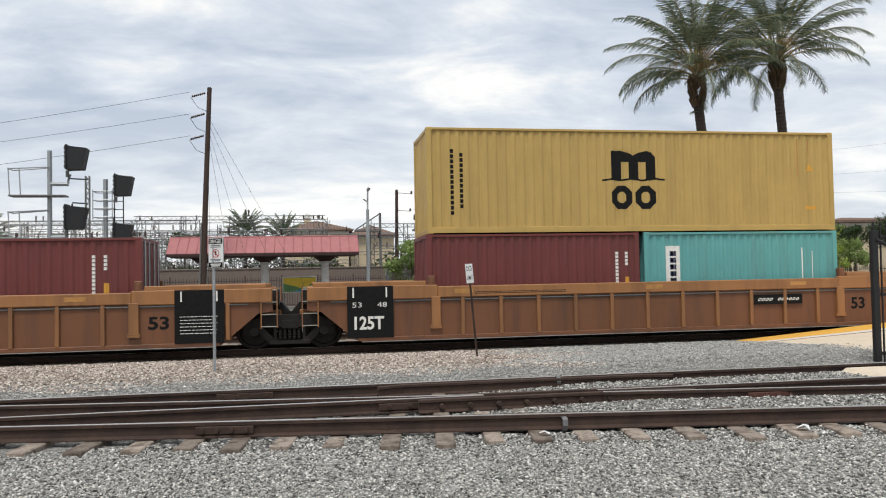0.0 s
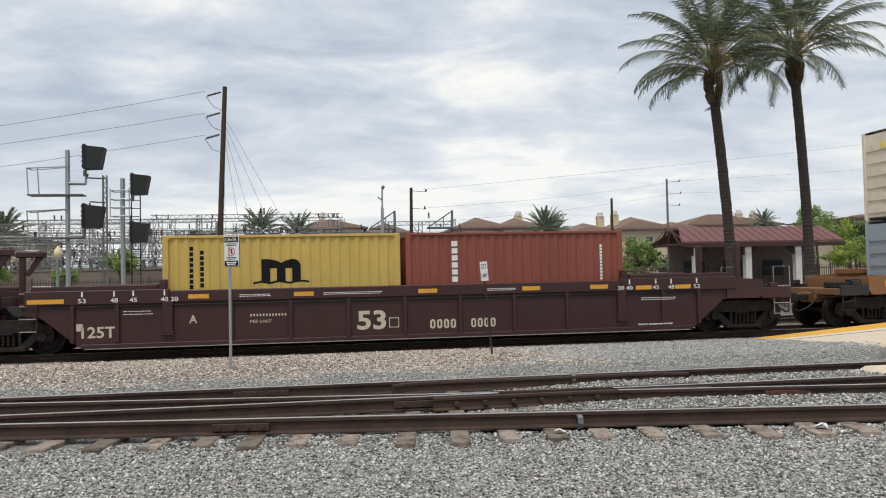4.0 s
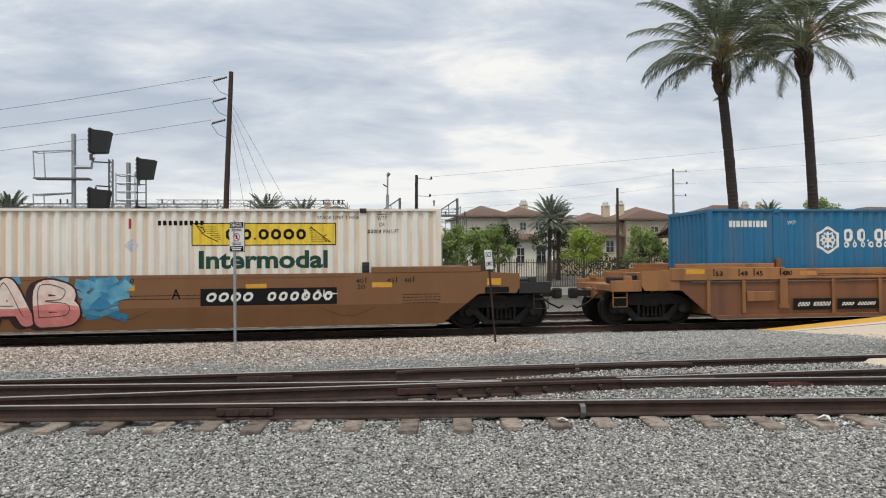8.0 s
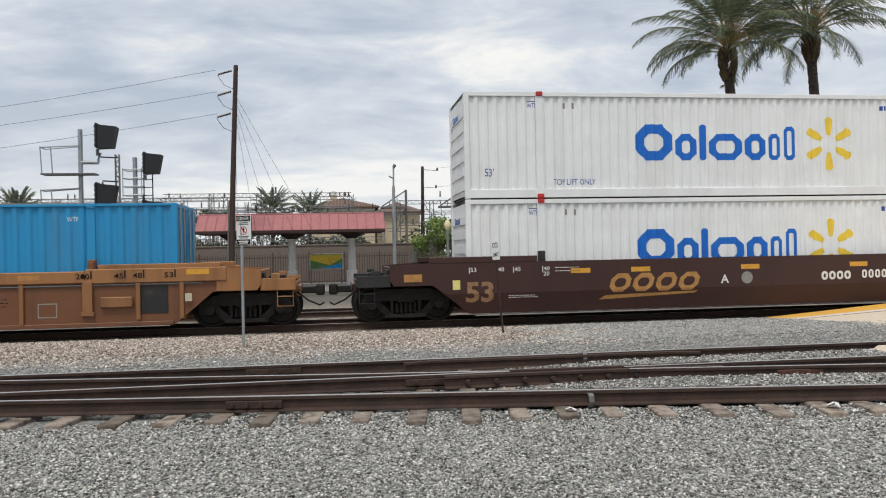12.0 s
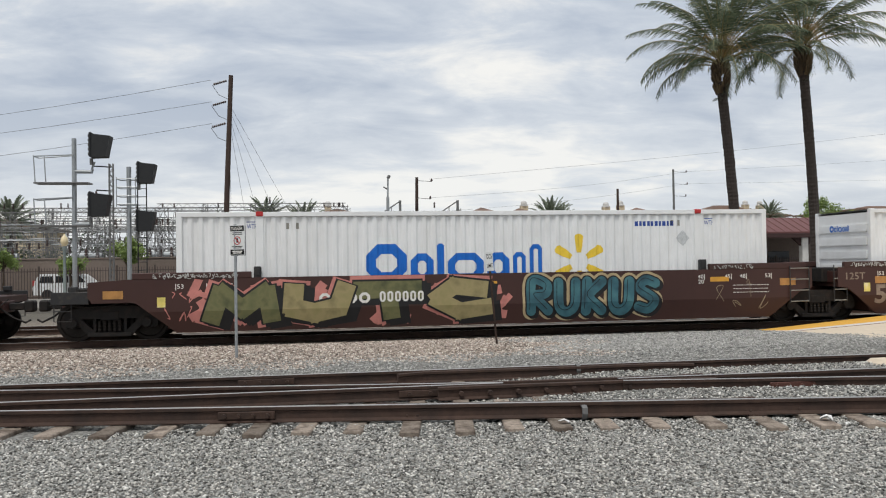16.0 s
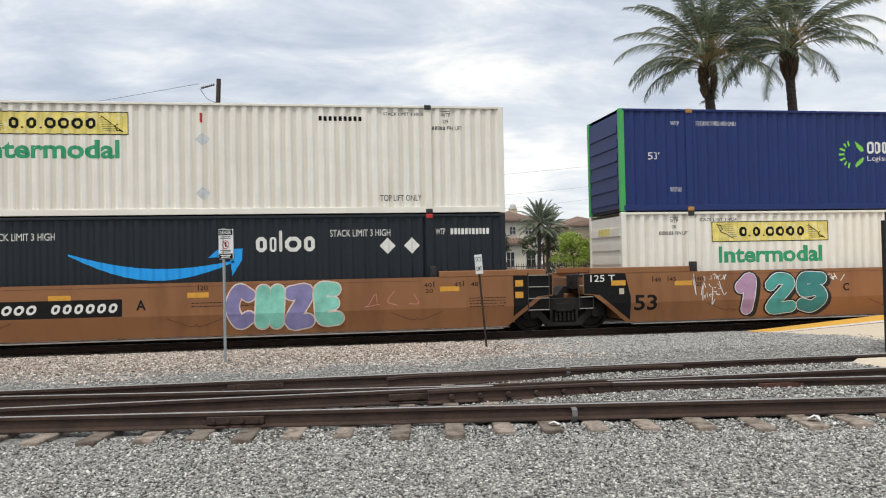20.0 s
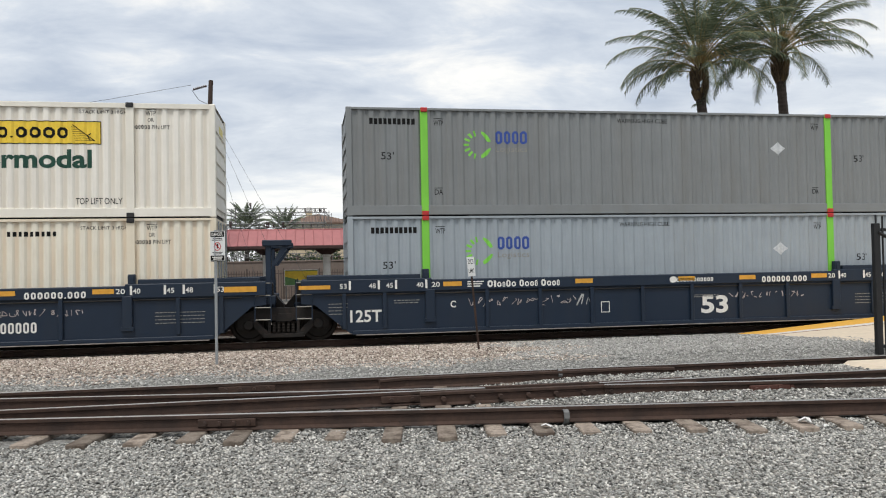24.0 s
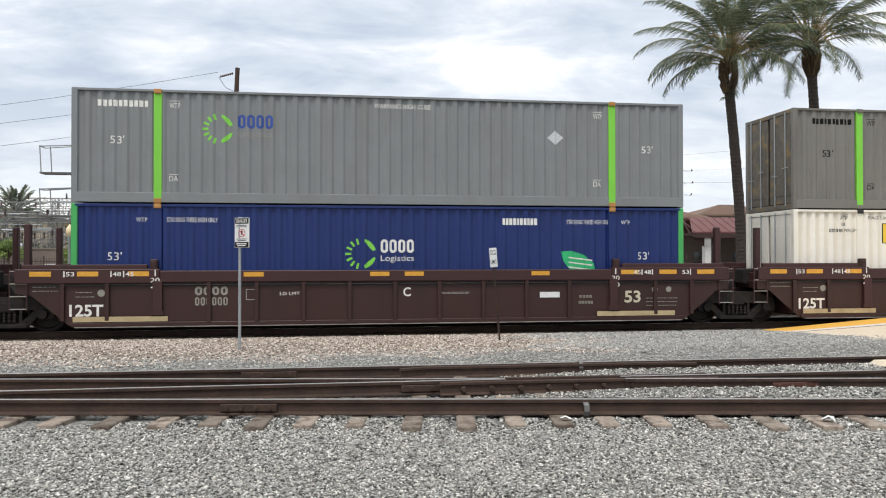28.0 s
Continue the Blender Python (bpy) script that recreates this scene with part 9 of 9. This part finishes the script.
house("flat-fronted stucco house at the end of the street", [(56.5, 68.0, 76, 86, 6.9, 0.6, 0)], [(58.5, 75.97, 4.2, 1.0, 1.2), (62.5, 75.97, 4.2, 1.0, 1.2)], [])
house("low stucco house beside the substation", [(-42.0, -33.0, 95, 105, 6.6, 1.4, 0)], [(-40, 94.97, 4.2, 1.0, 1.2), (-36, 94.97, 4.2, 1.0, 1.2)], [])


# ---------------------------------------------------------------- substation
def bus_frame(x0, x1, y, h, seed, mid=True):
    """Steel frame of the substation: lattice legs, beams, braces and insulator stacks."""
    rnd = random.Random(seed)
    g = thing("substation_frame", "grey steel substation frame with insulators", "substation", (0, 0, 0), "substation frames")
    n = max(2, int((x1 - x0) / 3.2))
    xs = [x0 + (x1 - x0) * k / n for k in range(n + 1)]
    for x in xs:
        lattice("", "", x, y, h + rnd.uniform(-0.2, 0.3), 0.32, g)
    for z in ([h - 0.1 + rnd.uniform(-0.3, 0.1), h - 1.6 - rnd.uniform(0, 0.9)] if mid else [h - 0.1, h - 1.2]):
        s = Shape()
        for dz in (0.0, 0.28):
            s.tube([(x0, y - 0.14, z + dz), (x1, y - 0.14, z + dz)], 0.026, 4)
        k = x0
        while k < x1 - 0.3:
            s.tube([(k, y - 0.14, z), (k + 0.3, y - 0.14, z + 0.28)], 0.016, 3).tube([(k + 0.3, y - 0.14, z + 0.28), (k + 0.6, y - 0.14, z)], 0.016, 3)
            k += 0.6
        part("beam", s, M["dull_steel"], g)
    for k in range(n * 3):
        x, z = rnd.uniform(x0, x1), rnd.choice([h - 0.1, h - 1.5, h - 2.9])
        part("drop_bar", Shape().tube([(x, y - 0.2, z), (x + rnd.uniform(-0.7, 0.7), y - 0.1, z - rnd.uniform(0.9, 1.8))], 0.03, 4), M["dull_steel"], g)
        s = Shape()
        for q in range(5):
            s.lathe([(0.03, 0.0), (0.085, 0.03), (0.085, 0.05), (0.03, 0.09)], at=(x, y - 0.2, z + 0.28 + 0.09 * q), n=7)
        part("insulator", s, M["porcelain"], g)
    for k in range(n):
        part("brace", Shape().tube([(xs[k], y, max(0.3, h - 4.2)), (xs[k + 1], y, h - 2.8)], 0.022, 4).tube([(xs[k + 1], y, max(0.3, h - 4.2)), (xs[k], y, h - 2.8)], 0.022, 4), M["dull_steel"], g)
        part("bus_bar", Shape().tube([(xs[k], y - 0.5, h - 0.8 - 0.3 * (k % 3)), (xs[k + 1], y + 0.6, h - 0.8 - 0.3 * (k % 3))], 0.03, 5), M["galv"], g)


bus_frame(-12.0, 1.4, 58, 6.2, 1, False)
bus_frame(-34.0, -13.0, 60, 5.9, 2)
bus_frame(-30.0, -11.0, 64, 5.6, 3)
bus_frame(-32.0, -9.0, 68, 6.6, 4)
bus_frame(-27.0, 2.0, 72, 6.9, 5)
bus_frame(-12.0, 4.0, 63, 5.2, 6)
bus_frame(5.2, 10.6, 62, 6.1, 7)
bus_frame(2.0, 12.0, 67, 5.5, 8)
bus_frame(-22.0, -8.0, 56.5, 4.6, 9)
bus_frame(-36.0, -12.0, 66, 5.0, 10)
bus_frame(-30.0, -6.0, 74, 6.2, 12)
bus_frame(-38.0, -24.0, 58, 5.4, 13)


def sloped_gantry(x, y, dirn):
    g = thing("gantry_arm", "steel gantry with a raking arm", "substation", (x, y, -0.19), "substation frames")
    part("leg", Shape().tube([(0, 0, 0), (0, 0, 7.0)], 0.10, 6), M["dull_steel"], g)
    part("raker", Shape().tube([(0, 0, 6.95), (dirn * 1.9, 0, 5.7)], 0.05, 5).tube([(dirn * 0.7, 0, 6.5), (dirn * 0.7, 0, 5.6)], 0.04, 4).tube([(dirn * 1.3, 0, 6.1), (dirn * 1.3, 0, 5.6)], 0.04, 4), M["dull_steel"], g)
    part("deck", Shape().box(min(0, dirn * 2.0), max(0, dirn * 2.0), -0.5, 0.5, 5.55, 5.68), M["dull_steel"], g)


sloped_gantry(5.75, 61, -1)
sloped_gantry(10.35, 61, -1)


def transformer(x, y):
    g = thing("transformer", "grey transformer tank with bushings and fins", "transformer", (x, y, -0.49), "transformers")
    part("tank", Shape().box(-1.3, 1.3, -0.8, 0.8, 0.3, 2.9, 0.05), M["dull_steel"], g)
    for k in range(8):
        part("cooling_fin", shared(("fin",), lambda: Shape().box(-0.03, 0.03, -1.15, -0.8, 0.5, 2.6, 0.008)), M["dull_steel"], g, at=(-1.1 + k * 0.31, 0, 0))
    for k in (-0.8, 0.0, 0.8):
        part("bushing", shared(("bushing",), lambda: Shape().lathe([(0.12, 2.9), (0.17, 3.0), (0.10, 3.1), (0.16, 3.2), (0.09, 3.3), (0.14, 3.4), (0.08, 3.5), (0.12, 3.6), (0.04, 3.9)], n=10)), M["porcelain"], g, at=(k, 0, 0))
    part("conservator", Shape().tube([(-1.1, 0.3, 3.25), (1.1, 0.3, 3.25)], 0.26, 12), M["galv"], g)


for tx, ty in ((-18, 62), (-12.5, 61.5), (-24, 62), (7.9, 65)):
    transformer(tx, ty)


# ---------------------------------------------------------------- palms and trees
def palm(x, y, neck, lean, crown, fronds, mat, label, seed, leaflets=66, trunk_r=0.235, width=0.0165, group="tall date palms"):
    """A date palm: ringed trunk, skirt of cut boots, arching feather fronds."""
    rnd = random.Random(seed)
    g = thing("palm_tree", label, "palm tree", (x, y, -0.19), group)
    s = Shape()
    n, rings = 12, 120
    for k in range(rings + 1):
        u = k / rings
        z = (neck + 0.19) * u
        r = trunk_r * (1.25 - 0.3 * u if u < 0.15 else 1.0 - 0.12 * u) * (1.0 + 0.03 * ((k % 2) * 2 - 1))
        if u > 0.94:
            r *= 1.0 + 3.5 * (u - 0.94)
        cx = lean * (1 - math.cos(u * math.pi / 2))
        for i in range(n):
            q = 1 + rnd.uniform(-0.05, 0.05)
            s.v.append((cx + r * q * math.cos(6.28318 * i / n), r * q * math.sin(6.28318 * i / n), z))
    s.f = [(k * n + i, k * n + (i + 1) % n, (k + 1) * n + (i + 1) % n, (k + 1) * n + i) for k in range(rings) for i in range(n)]
    part("trunk", s, M["trunk"], g)
    top = Vector((lean, 0, neck + 0.15))
    boots = Shape()
    big = trunk_r / 0.21 * (0.55 if crown < 4 else 1.0)
    for k in range(170):
        a, h = rnd.uniform(0, 6.28), rnd.uniform(-0.35, 0.95 if crown > 4 else 0.75)
        d = Vector((math.cos(a), math.sin(a), 0))
        r0 = (0.19 + 0.10 * math.sin(math.pi * min(1.0, (h + 0.45) / 1.5))) * big
        boots.tube([top + d * r0 * 0.7 + Vector((0, 0, h - 0.1)), top + d * (r0 + 0.10) + Vector((0, 0, h + 0.2))], 0.06 * big, 4, 0.025)
    part("boot_skirt", boots, M["frond_dry"], g, "cut dark brown leaf bases")
    if crown > 4:
        st = Shape()
        for k in range(70):
            a, h, q = rnd.uniform(0, 6.28), rnd.uniform(1.0, 1.7), rnd.uniform(0.5, 1.1)
            d = Vector((math.cos(a), math.sin(a), 0))
            b = top + d * 0.16 + Vector((0, 0, h))
            st.tube([b, b + d * 0.4 * q + Vector((0, 0, 0.5)), b + d * 0.95 * q + Vector((0, 0, 0.4)), b + d * 1.3 * q + Vector((0, 0, -0.15))], 0.016, 3, 0.01)
        part("fruit_stalk", st, M["stalk"], g, "orange spent fruit stalks")
    for k in range(fronds):
        u = (k + 0.5) / fronds
        az = k * 2.39996 + rnd.uniform(-0.2, 0.2)
        el = radians(86 - (74 if crown > 4 else 90) * u ** 0.85 + rnd.uniform(-9, 9))
        d = Vector((math.cos(az), math.sin(az), 0))
        L = crown * (0.86 + 0.14 * math.sin(math.pi * u)) * rnd.uniform(0.86, 1.08)
        if k == fronds - 3 and crown > 4:
            # one old frond hanging by the trunk
            el, L = radians(-68), L * 0.42
        base = top + d * 0.18 + Vector((0, 0, 1.75 - 0.95 * u if crown > 4 else 1.35 - 1.0 * u))
        droop = (0.62 + 0.50 * u if crown > 4 else 0.42 + 0.46 * u) + rnd.uniform(-0.10, 0.20)
        pts, p, e = [], base.copy(), el
        steps = 12
        for q in range(steps + 1):
            pts.append(p.copy())
            p = p + (d * math.cos(e) + Vector((0, 0, math.sin(e)))) * (L / steps)
            e -= droop * 1.55 / steps * (0.5 + q / steps)
        fr = Shape()
        if crown < 4:
            fr.tube(pts, 0.028, 4, 0.006)
        side = Vector((-d.y, d.x, 0))
        for q in range(leaflets):
            w = 0.22 + 0.77 * q / leaflets
            f0 = w * steps
            i = min(int(f0), steps - 1)
            c = pts[i].lerp(pts[i + 1], f0 - i)
            t = (pts[i + 1] - pts[i]).normalized()
            up = side.cross(t)
            ll = 0.155 * crown * (0.35 + 0.65 * math.sin(math.pi * min(1, 0.15 + w * 0.9))) * rnd.uniform(0.85, 1.1)
            for sgn in (-1, 1):
                v = (t * rnd.uniform(0.55, 0.95) + side * sgn * 0.75 + up * rnd.uniform(-0.10, 0.38)).normalized()
                tip = c + v * ll + Vector((0, 0, -0.36 * ll))
                hw = t * width * crown / 3.6
                fr.add([c - hw, c + hw, c.lerp(tip, 0.6) + hw * 0.8, tip], [(0, 1, 2, 3)])
        me = bpy.data.meshes.new("frond")
        me.from_pydata(fr.v, [], fr.f)
        fo = part("frond", me, M[mat], g)
        if crown > 4:
            part("midrib", Shape().tube(pts, 0.034, 4, 0.006), M["midrib"], fo, "yellowish midrib")
    return g


palm(17.95, 32, 9.6, -0.62, 4.6, 50, "frond", "tall date palm with a slim dark trunk", 3)
palm(22.42, 33, 10.7, -0.45, 4.65, 50, "frond", "taller date palm leaning slightly beside its twin", 8)
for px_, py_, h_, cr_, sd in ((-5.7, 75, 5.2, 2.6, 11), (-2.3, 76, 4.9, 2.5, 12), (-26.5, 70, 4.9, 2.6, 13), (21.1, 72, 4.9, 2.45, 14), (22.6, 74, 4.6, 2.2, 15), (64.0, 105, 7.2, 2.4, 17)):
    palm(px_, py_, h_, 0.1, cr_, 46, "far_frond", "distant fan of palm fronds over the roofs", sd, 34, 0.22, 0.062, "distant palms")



def tree(x, y, h, r, mat, label, seed, leaves=2600, trunk=0.35, squash=0.8):
    """A tapered trunk with limbs and a ragged crown of small leaf blades in clumps."""
    rnd = random.Random(seed)
    g = thing("tree", label, "tree", (x, y, -0.19), "trees by the station")
    s = Shape()
    zc = h - r * squash
    s.tube([(0, 0, 0), (0.05, 0, zc * 0.5), (0, 0.05, zc)], 0.05 * h * 0.5 + 0.04, 8, 0.05)
    clumps = []
    for k in range(26):
        a, e, q = rnd.uniform(0, 6.28), rnd.uniform(-0.75, 1.3), rnd.uniform(0.45, 0.95)
        c = Vector((math.cos(a) * math.cos(e) * r * q, math.sin(a) * math.cos(e) * r * q, zc + math.sin(e) * r * squash * q))
        clumps.append((c, r * rnd.uniform(0.22, 0.38)))
    for c, _ in clumps[:12]:
        s.tube([(0, 0, zc * 0.75), (c.x * 0.45, c.y * 0.45, (zc + c.z) / 2), tuple(c)], 0.035, 5, 0.01)
    part("trunk", s, M["bark"], g)
    f = Shape()
    for k in range(leaves):
        c, cr = rnd.choice(clumps)
        v = Vector((rnd.gauss(0, 1), rnd.gauss(0, 1), rnd.gauss(0, 0.8))).normalized() * cr * rnd.uniform(0.4, 1.05)
        p = c + v
        n = (v.normalized() + Vector((rnd.gauss(0, 0.6), rnd.gauss(0, 0.6), rnd.gauss(0.3, 0.6)))).normalized()
        a = n.orthogonal().normalized()
        a.rotate(Matrix.Rotation(rnd.uniform(0, 6.28), 3, n))
        b = n.cross(a)
        sz = rnd.uniform(0.055, 0.11) * (0.7 + 0.3 * r)
        f.add([p - a * sz, p - b * sz * 0.5 + n * sz * 0.1, p + a * sz, p + b * sz * 0.5 + n * sz * 0.1], [(0, 1, 2, 3)])
    me = bpy.data.meshes.new("crown")
    me.from_pydata(f.v, [], f.f)
    part("crown", me, M[mat], g)


tree(7.0, 52, 4.5, 1.8, "leaf", "leafy green street tree behind the fence", 1, 5600, squash=1.12)
tree(9.3, 52.5, 4.6, 1.9, "leaf", "leafy green street tree behind the fence", 2, 5600, squash=1.12)
tree(11.6, 54, 4.4, 1.7, "leaf", "green broad tree beside the house", 3, 4600, squash=1.12)
tree(13.4, 60, 4.9, 1.6, "leaf_dark", "dark green broad tree beside the house", 4, 3000)
tree(23.6, 79, 6.0, 2.2, "leaf_dark", "dark tree between two houses", 21, 3000)
tree(20.4, 60, 4.7, 1.9, "leaf_lime", "bright yellow-green young tree", 5, 4600, squash=1.0)
tree(23.8, 56, 4.5, 1.7, "leaf", "leafy green young tree near the pavilion", 6, 4600, squash=1.0)
tree(41.4, 60, 6.9, 2.2, "leaf", "rounded light green tree over the roofs", 7, 4200)
tree(46.5, 62, 6.2, 2.0, "leaf_dark", "dark clipped hedge tree over the roofs", 8, 3600)
tree(44.5, 60, 5.8, 1.7, "leaf_lime", "yellow-green shrubby tree over the roofs", 9, 3000)
tree(39.2, 53, 3.9, 1.5, "leaf_lime", "yellow-green bush beyond the fence", 10, 3000)
tree(41.6, 54, 4.3, 1.6, "leaf", "leafy green bush beyond the fence", 17, 3000)
tree(36.6, 54, 3.4, 1.2, "leaf", "leafy green bush beyond the fence", 18, 2400)
tree(43.6, 56, 5.6, 1.5, "leaf_dark", "dark rounded tree beyond the fence", 19, 2600)
tree(-12.8, 52.5, 3.9, 1.2, "leaf", "light green bush by the substation", 11, 2600)
tree(-16.4, 53, 2.9, 1.0, "leaf", "low green bush by the substation", 12, 2000)
tree(-20.4, 53, 3.3, 1.0, "leaf", "low green bush by the substation", 13, 2000)
tree(-9.8, 66, 6.1, 1.6, "leaf_dark", "dark tree inside the substation yard", 14, 2600)
tree(28.6, 54, 3.6, 1.3, "leaf", "green shrub beside the pavilion", 15, 2400)
tree(55.0, 66, 7.0, 2.0, "leaf_dark", "dark tree at the end of the street", 16, 2600)


def hedge(x0, x1, y, h, mat, label, seed):
    """A long ragged belt of shrubs."""
    rnd = random.Random(seed)
    f = Shape()
    for k in range(int((x1 - x0) * 110)):
        x = rnd.uniform(x0, x1)
        top = h * (0.72 + 0.28 * math.sin(x * 0.55 + seed) * math.sin(x * 0.21))
        p = Vector((x, y + rnd.uniform(-0.9, 0.9), -0.15 + top * rnd.random() ** 0.8))
        n = Vector((rnd.gauss(0, 1), rnd.gauss(-0.7, 1), rnd.gauss(0.5, 1))).normalized()
        a = n.orthogonal().normalized()
        a.rotate(Matrix.Rotation(rnd.uniform(0, 6.28), 3, n))
        q, sz = n.cross(a), rnd.uniform(0.12, 0.26)
        f.add([p - a * sz, p - q * sz * 0.6, p + a * sz, p + q * sz * 0.6], [(0, 1, 2, 3)])
    me = bpy.data.meshes.new("shrub_belt")
    me.from_pydata(f.v, [], f.f)
    tagged(part("shrub_belt", me, M[mat], None), label, "shrubs", kind="stuff")


hedge(-60, 3, 77, 4.6, "leaf_dark", "dark shrubs inside the substation yard", 6)
hedge(-70, 13, 82, 5.6, "leaf_dark", "dark belt of shrubs behind the substation", 2)
hedge(-40, 4, 57.2, 2.9, "leaf_dark", "dark shrubs along the substation wall", 3)
hedge(28, 95, 92, 4.6, "leaf_dark", "dark belt of shrubs in front of the houses", 4)


# ---------------------------------------------------------------- loose stones
def stones(name, label, n, xr, yr, mat, size, skip, seed, lift=None):
    """Crushed stones strewn over the ballast, each a rough eight-sided lump."""
    rng = np.random.default_rng(seed)
    base = np.array([(1, 0, 0), (-1, 0, 0), (0, 1, 0), (0, -1, 0), (0, 0, 1), (0, 0, -1)], float)
    tri = np.array([(0, 2, 4), (2, 1, 4), (1, 3, 4), (3, 0, 4), (2, 0, 5), (1, 2, 5), (3, 1, 5), (0, 3, 5)])
    x, y = rng.uniform(*xr, n), rng.uniform(*yr, n)
    keep = ~skip(x, y)
    x, y = x[keep], y[keep]
    n = len(x)
    z = np.array([ground_z(a, b) for a, b in zip(x, y)])
    if lift:
        z = z + lift(x, y)
    r = size * rng.uniform(0.5, 1.3, n) * (1 + 0.4 * (rng.uniform(0, 1, n) > 0.97))
    v = base[None] * rng.uniform(0.6, 1.2, (n, 6, 1)) + rng.normal(0, 0.17, (n, 6, 3))
    v[..., 0] *= rng.uniform(0.95, 1.55, (n, 1))
    v[..., 1] *= rng.uniform(0.7, 1.05, (n, 1))
    a, b = rng.uniform(0, 6.283, n), rng.uniform(-0.7, 0.7, n)
    ca, sa, cb, sb = np.cos(a)[:, None], np.sin(a)[:, None], np.cos(b)[:, None], np.sin(b)[:, None]
    v[..., 2] *= 0.66
    yy, zz = v[..., 1] * cb - v[..., 2] * sb, v[..., 1] * sb + v[..., 2] * cb
    xx, yy = v[..., 0] * ca - yy * sa, v[..., 0] * sa + yy * ca
    co = np.stack([xx * r[:, None] + x[:, None], yy * r[:, None] + y[:, None], zz * r[:, None] + (z + r * rng.uniform(0.1, 0.55, n))[:, None]], -1)
    f = (tri[None] + 6 * np.arange(n)[:, None, None]).reshape(-1, 3)
    me = bpy.data.meshes.new(name)
    me.vertices.add(6 * n)
    me.vertices.foreach_set("co", co.reshape(-1))
    me.loops.add(3 * len(f))
    me.loops.foreach_set("vertex_index", f.reshape(-1).astype(np.int32))
    me.polygons.add(len(f))
    me.polygons.foreach_set("loop_start", np.arange(0, 3 * len(f), 3, dtype=np.int32))
    me.update(calc_edges=True)
    me.materials.append(M[mat])
    return tagged(new(name, me), label, "gravel", kind="stuff")


near_line = lambda x: 9.0 - 0.145 * x
def on_tie(x, y):
    """True over the bare ends of the ties."""
    u = x + 0.145 * (y - near_line(x) + 0.7) - 0.84
    k = np.round(u / 0.55)
    keep = np.sin(x * 91.7 + y * 57.3) < 0.35
    return keep & (np.abs(u - 0.55 * k - 0.05 * np.sin(7.3 * k)) < 0.115) & (y > near_line(x) - 0.50) & (y < near_line(x) - 0.05)


on_rail = lambda x, y: (np.abs(y - near_line(x)) < 0.1) | (np.abs(y - near_line(x) - 1.52) < 0.1) | (np.abs(y - 11.64) < 0.1) | (np.abs(y - 10.15) < 0.1)


def crib_z(x, y):
    """The ballast is heaped against the near rail and falls away past the tie ends."""
    return 0.034 * np.clip((y - near_line(x) + 0.62) / 0.35, 0, 1)


def fill_z(x, y):
    """How far the ballast is heaped up between the rails of the turnout."""
    return 0.028 + 0.105 * np.clip((x - 1.8) / 2.6, 0, 1) * np.clip((y - near_line(x) - 0.05) / 0.1, 0, 1) * np.clip((11.60 - y) / 0.1, 0, 1)


def ballast_fill():
    s, cols = Shape(), 26
    xs = np.arange(1.8, 10.0, 0.2)
    for x in xs:
        a = near_line(x) + 0.06
        for k in range(cols):
            y = a + (11.59 - a) * k / (cols - 1)
            s.v.append((x, y, 0.002 + float(fill_z(x, y))))
    s.f = [(i * cols + k, (i + 1) * cols + k, (i + 1) * cols + k + 1, i * cols + k + 1) for i in range(len(xs) - 1) for k in range(cols - 1)]
    tagged(part("ballast_fill", s, M["ground"], None), "heaped grey ballast between the turnout rails", "gravel", kind="stuff")


ballast_fill()
stones("near_ballast", "crushed grey stones of the near ballast", 165000, (-4.5, 8.5), (4.4, 9.0), "stone_grey", 0.0160, lambda x, y: on_tie(x, y) | on_rail(x, y) | (y > near_line(x)), 1, crib_z)
stones("turnout_ballast", "crushed grey stones between the rails", 70000, (-6.5, 11.5), (7.2, 12.0), "stone_grey", 0.019, lambda x, y: on_rail(x, y) | (y < near_line(x)) | ((x > 8.75) & (y > 10.25) & (y < 11.5)), 2, fill_z)
stones("middle_ballast", "crushed grey stones beyond the turnout", 48000, (-8.5, 14.0), (11.8, 17.2), "stone_far", 0.024, lambda x, y: (x > 10.3 + (y - 11.8) * 0.7) & (y < 14.1) | (y > 15.1 + 0.08 * x) & (x < 4.8 + 0.6 * np.sin(y * 2.3)), 3)
stones("tan_ballast", "dusty tan stones beside the running line", 50000, (-13.0, 9.5), (13.6, 20.4), "stone_tan", 0.026, lambda x, y: (y < 14.3 + 0.08 * x + 0.3 * np.sin(x * 2.1)) | (x > 5.8 + 0.6 * np.sin(y * 2.3)), 4)
stones("line_ballast", "grey stones at the foot of the running line", 22000, (1.0, 13.0), (15.0, 20.4), "stone_far", 0.030, lambda x, y: (x < 4.6 + 0.6 * np.sin(y * 2.3)) | (x > 12.0) & (y < 20.0), 5)


# ---------------------------------------------------------------- what moves
def motions():
    """The train runs to the left at an even pace; its wheels roll while it passes."""
    for ob, s, z in TRAIN:
        walk(ob, [(t, pose(s - SPEED * t, TRACK_Y, z)) for t in (0.0, 7.0, 14.0, 21.0, 28.0)])
    for w, dx in WHEELS:
        at = next(q for ob, q, _ in TRAIN if ob is w.parent) + dx
        t0, t1 = max(0.0, (at - 24.0) / SPEED), min(28.0, (at + 14.0) / SPEED)
        steps = max(1, int((t1 - t0) * FPS))
        times = sorted({0.0, *(round((t0 * FPS + k)) / FPS for k in range(steps + 1)), 28.0})
        rows, last, turn = [], 0.0, 0.0
        for t in times:
            turn += min(80.0, math.degrees(SPEED * (t - last) / 0.48)) if t else 0.0
            rows.append((min(t, 28.0), pose(dx, 0, 0.48, 0, -turn, 0)))
            last = t
        walk(w, rows)


motions()
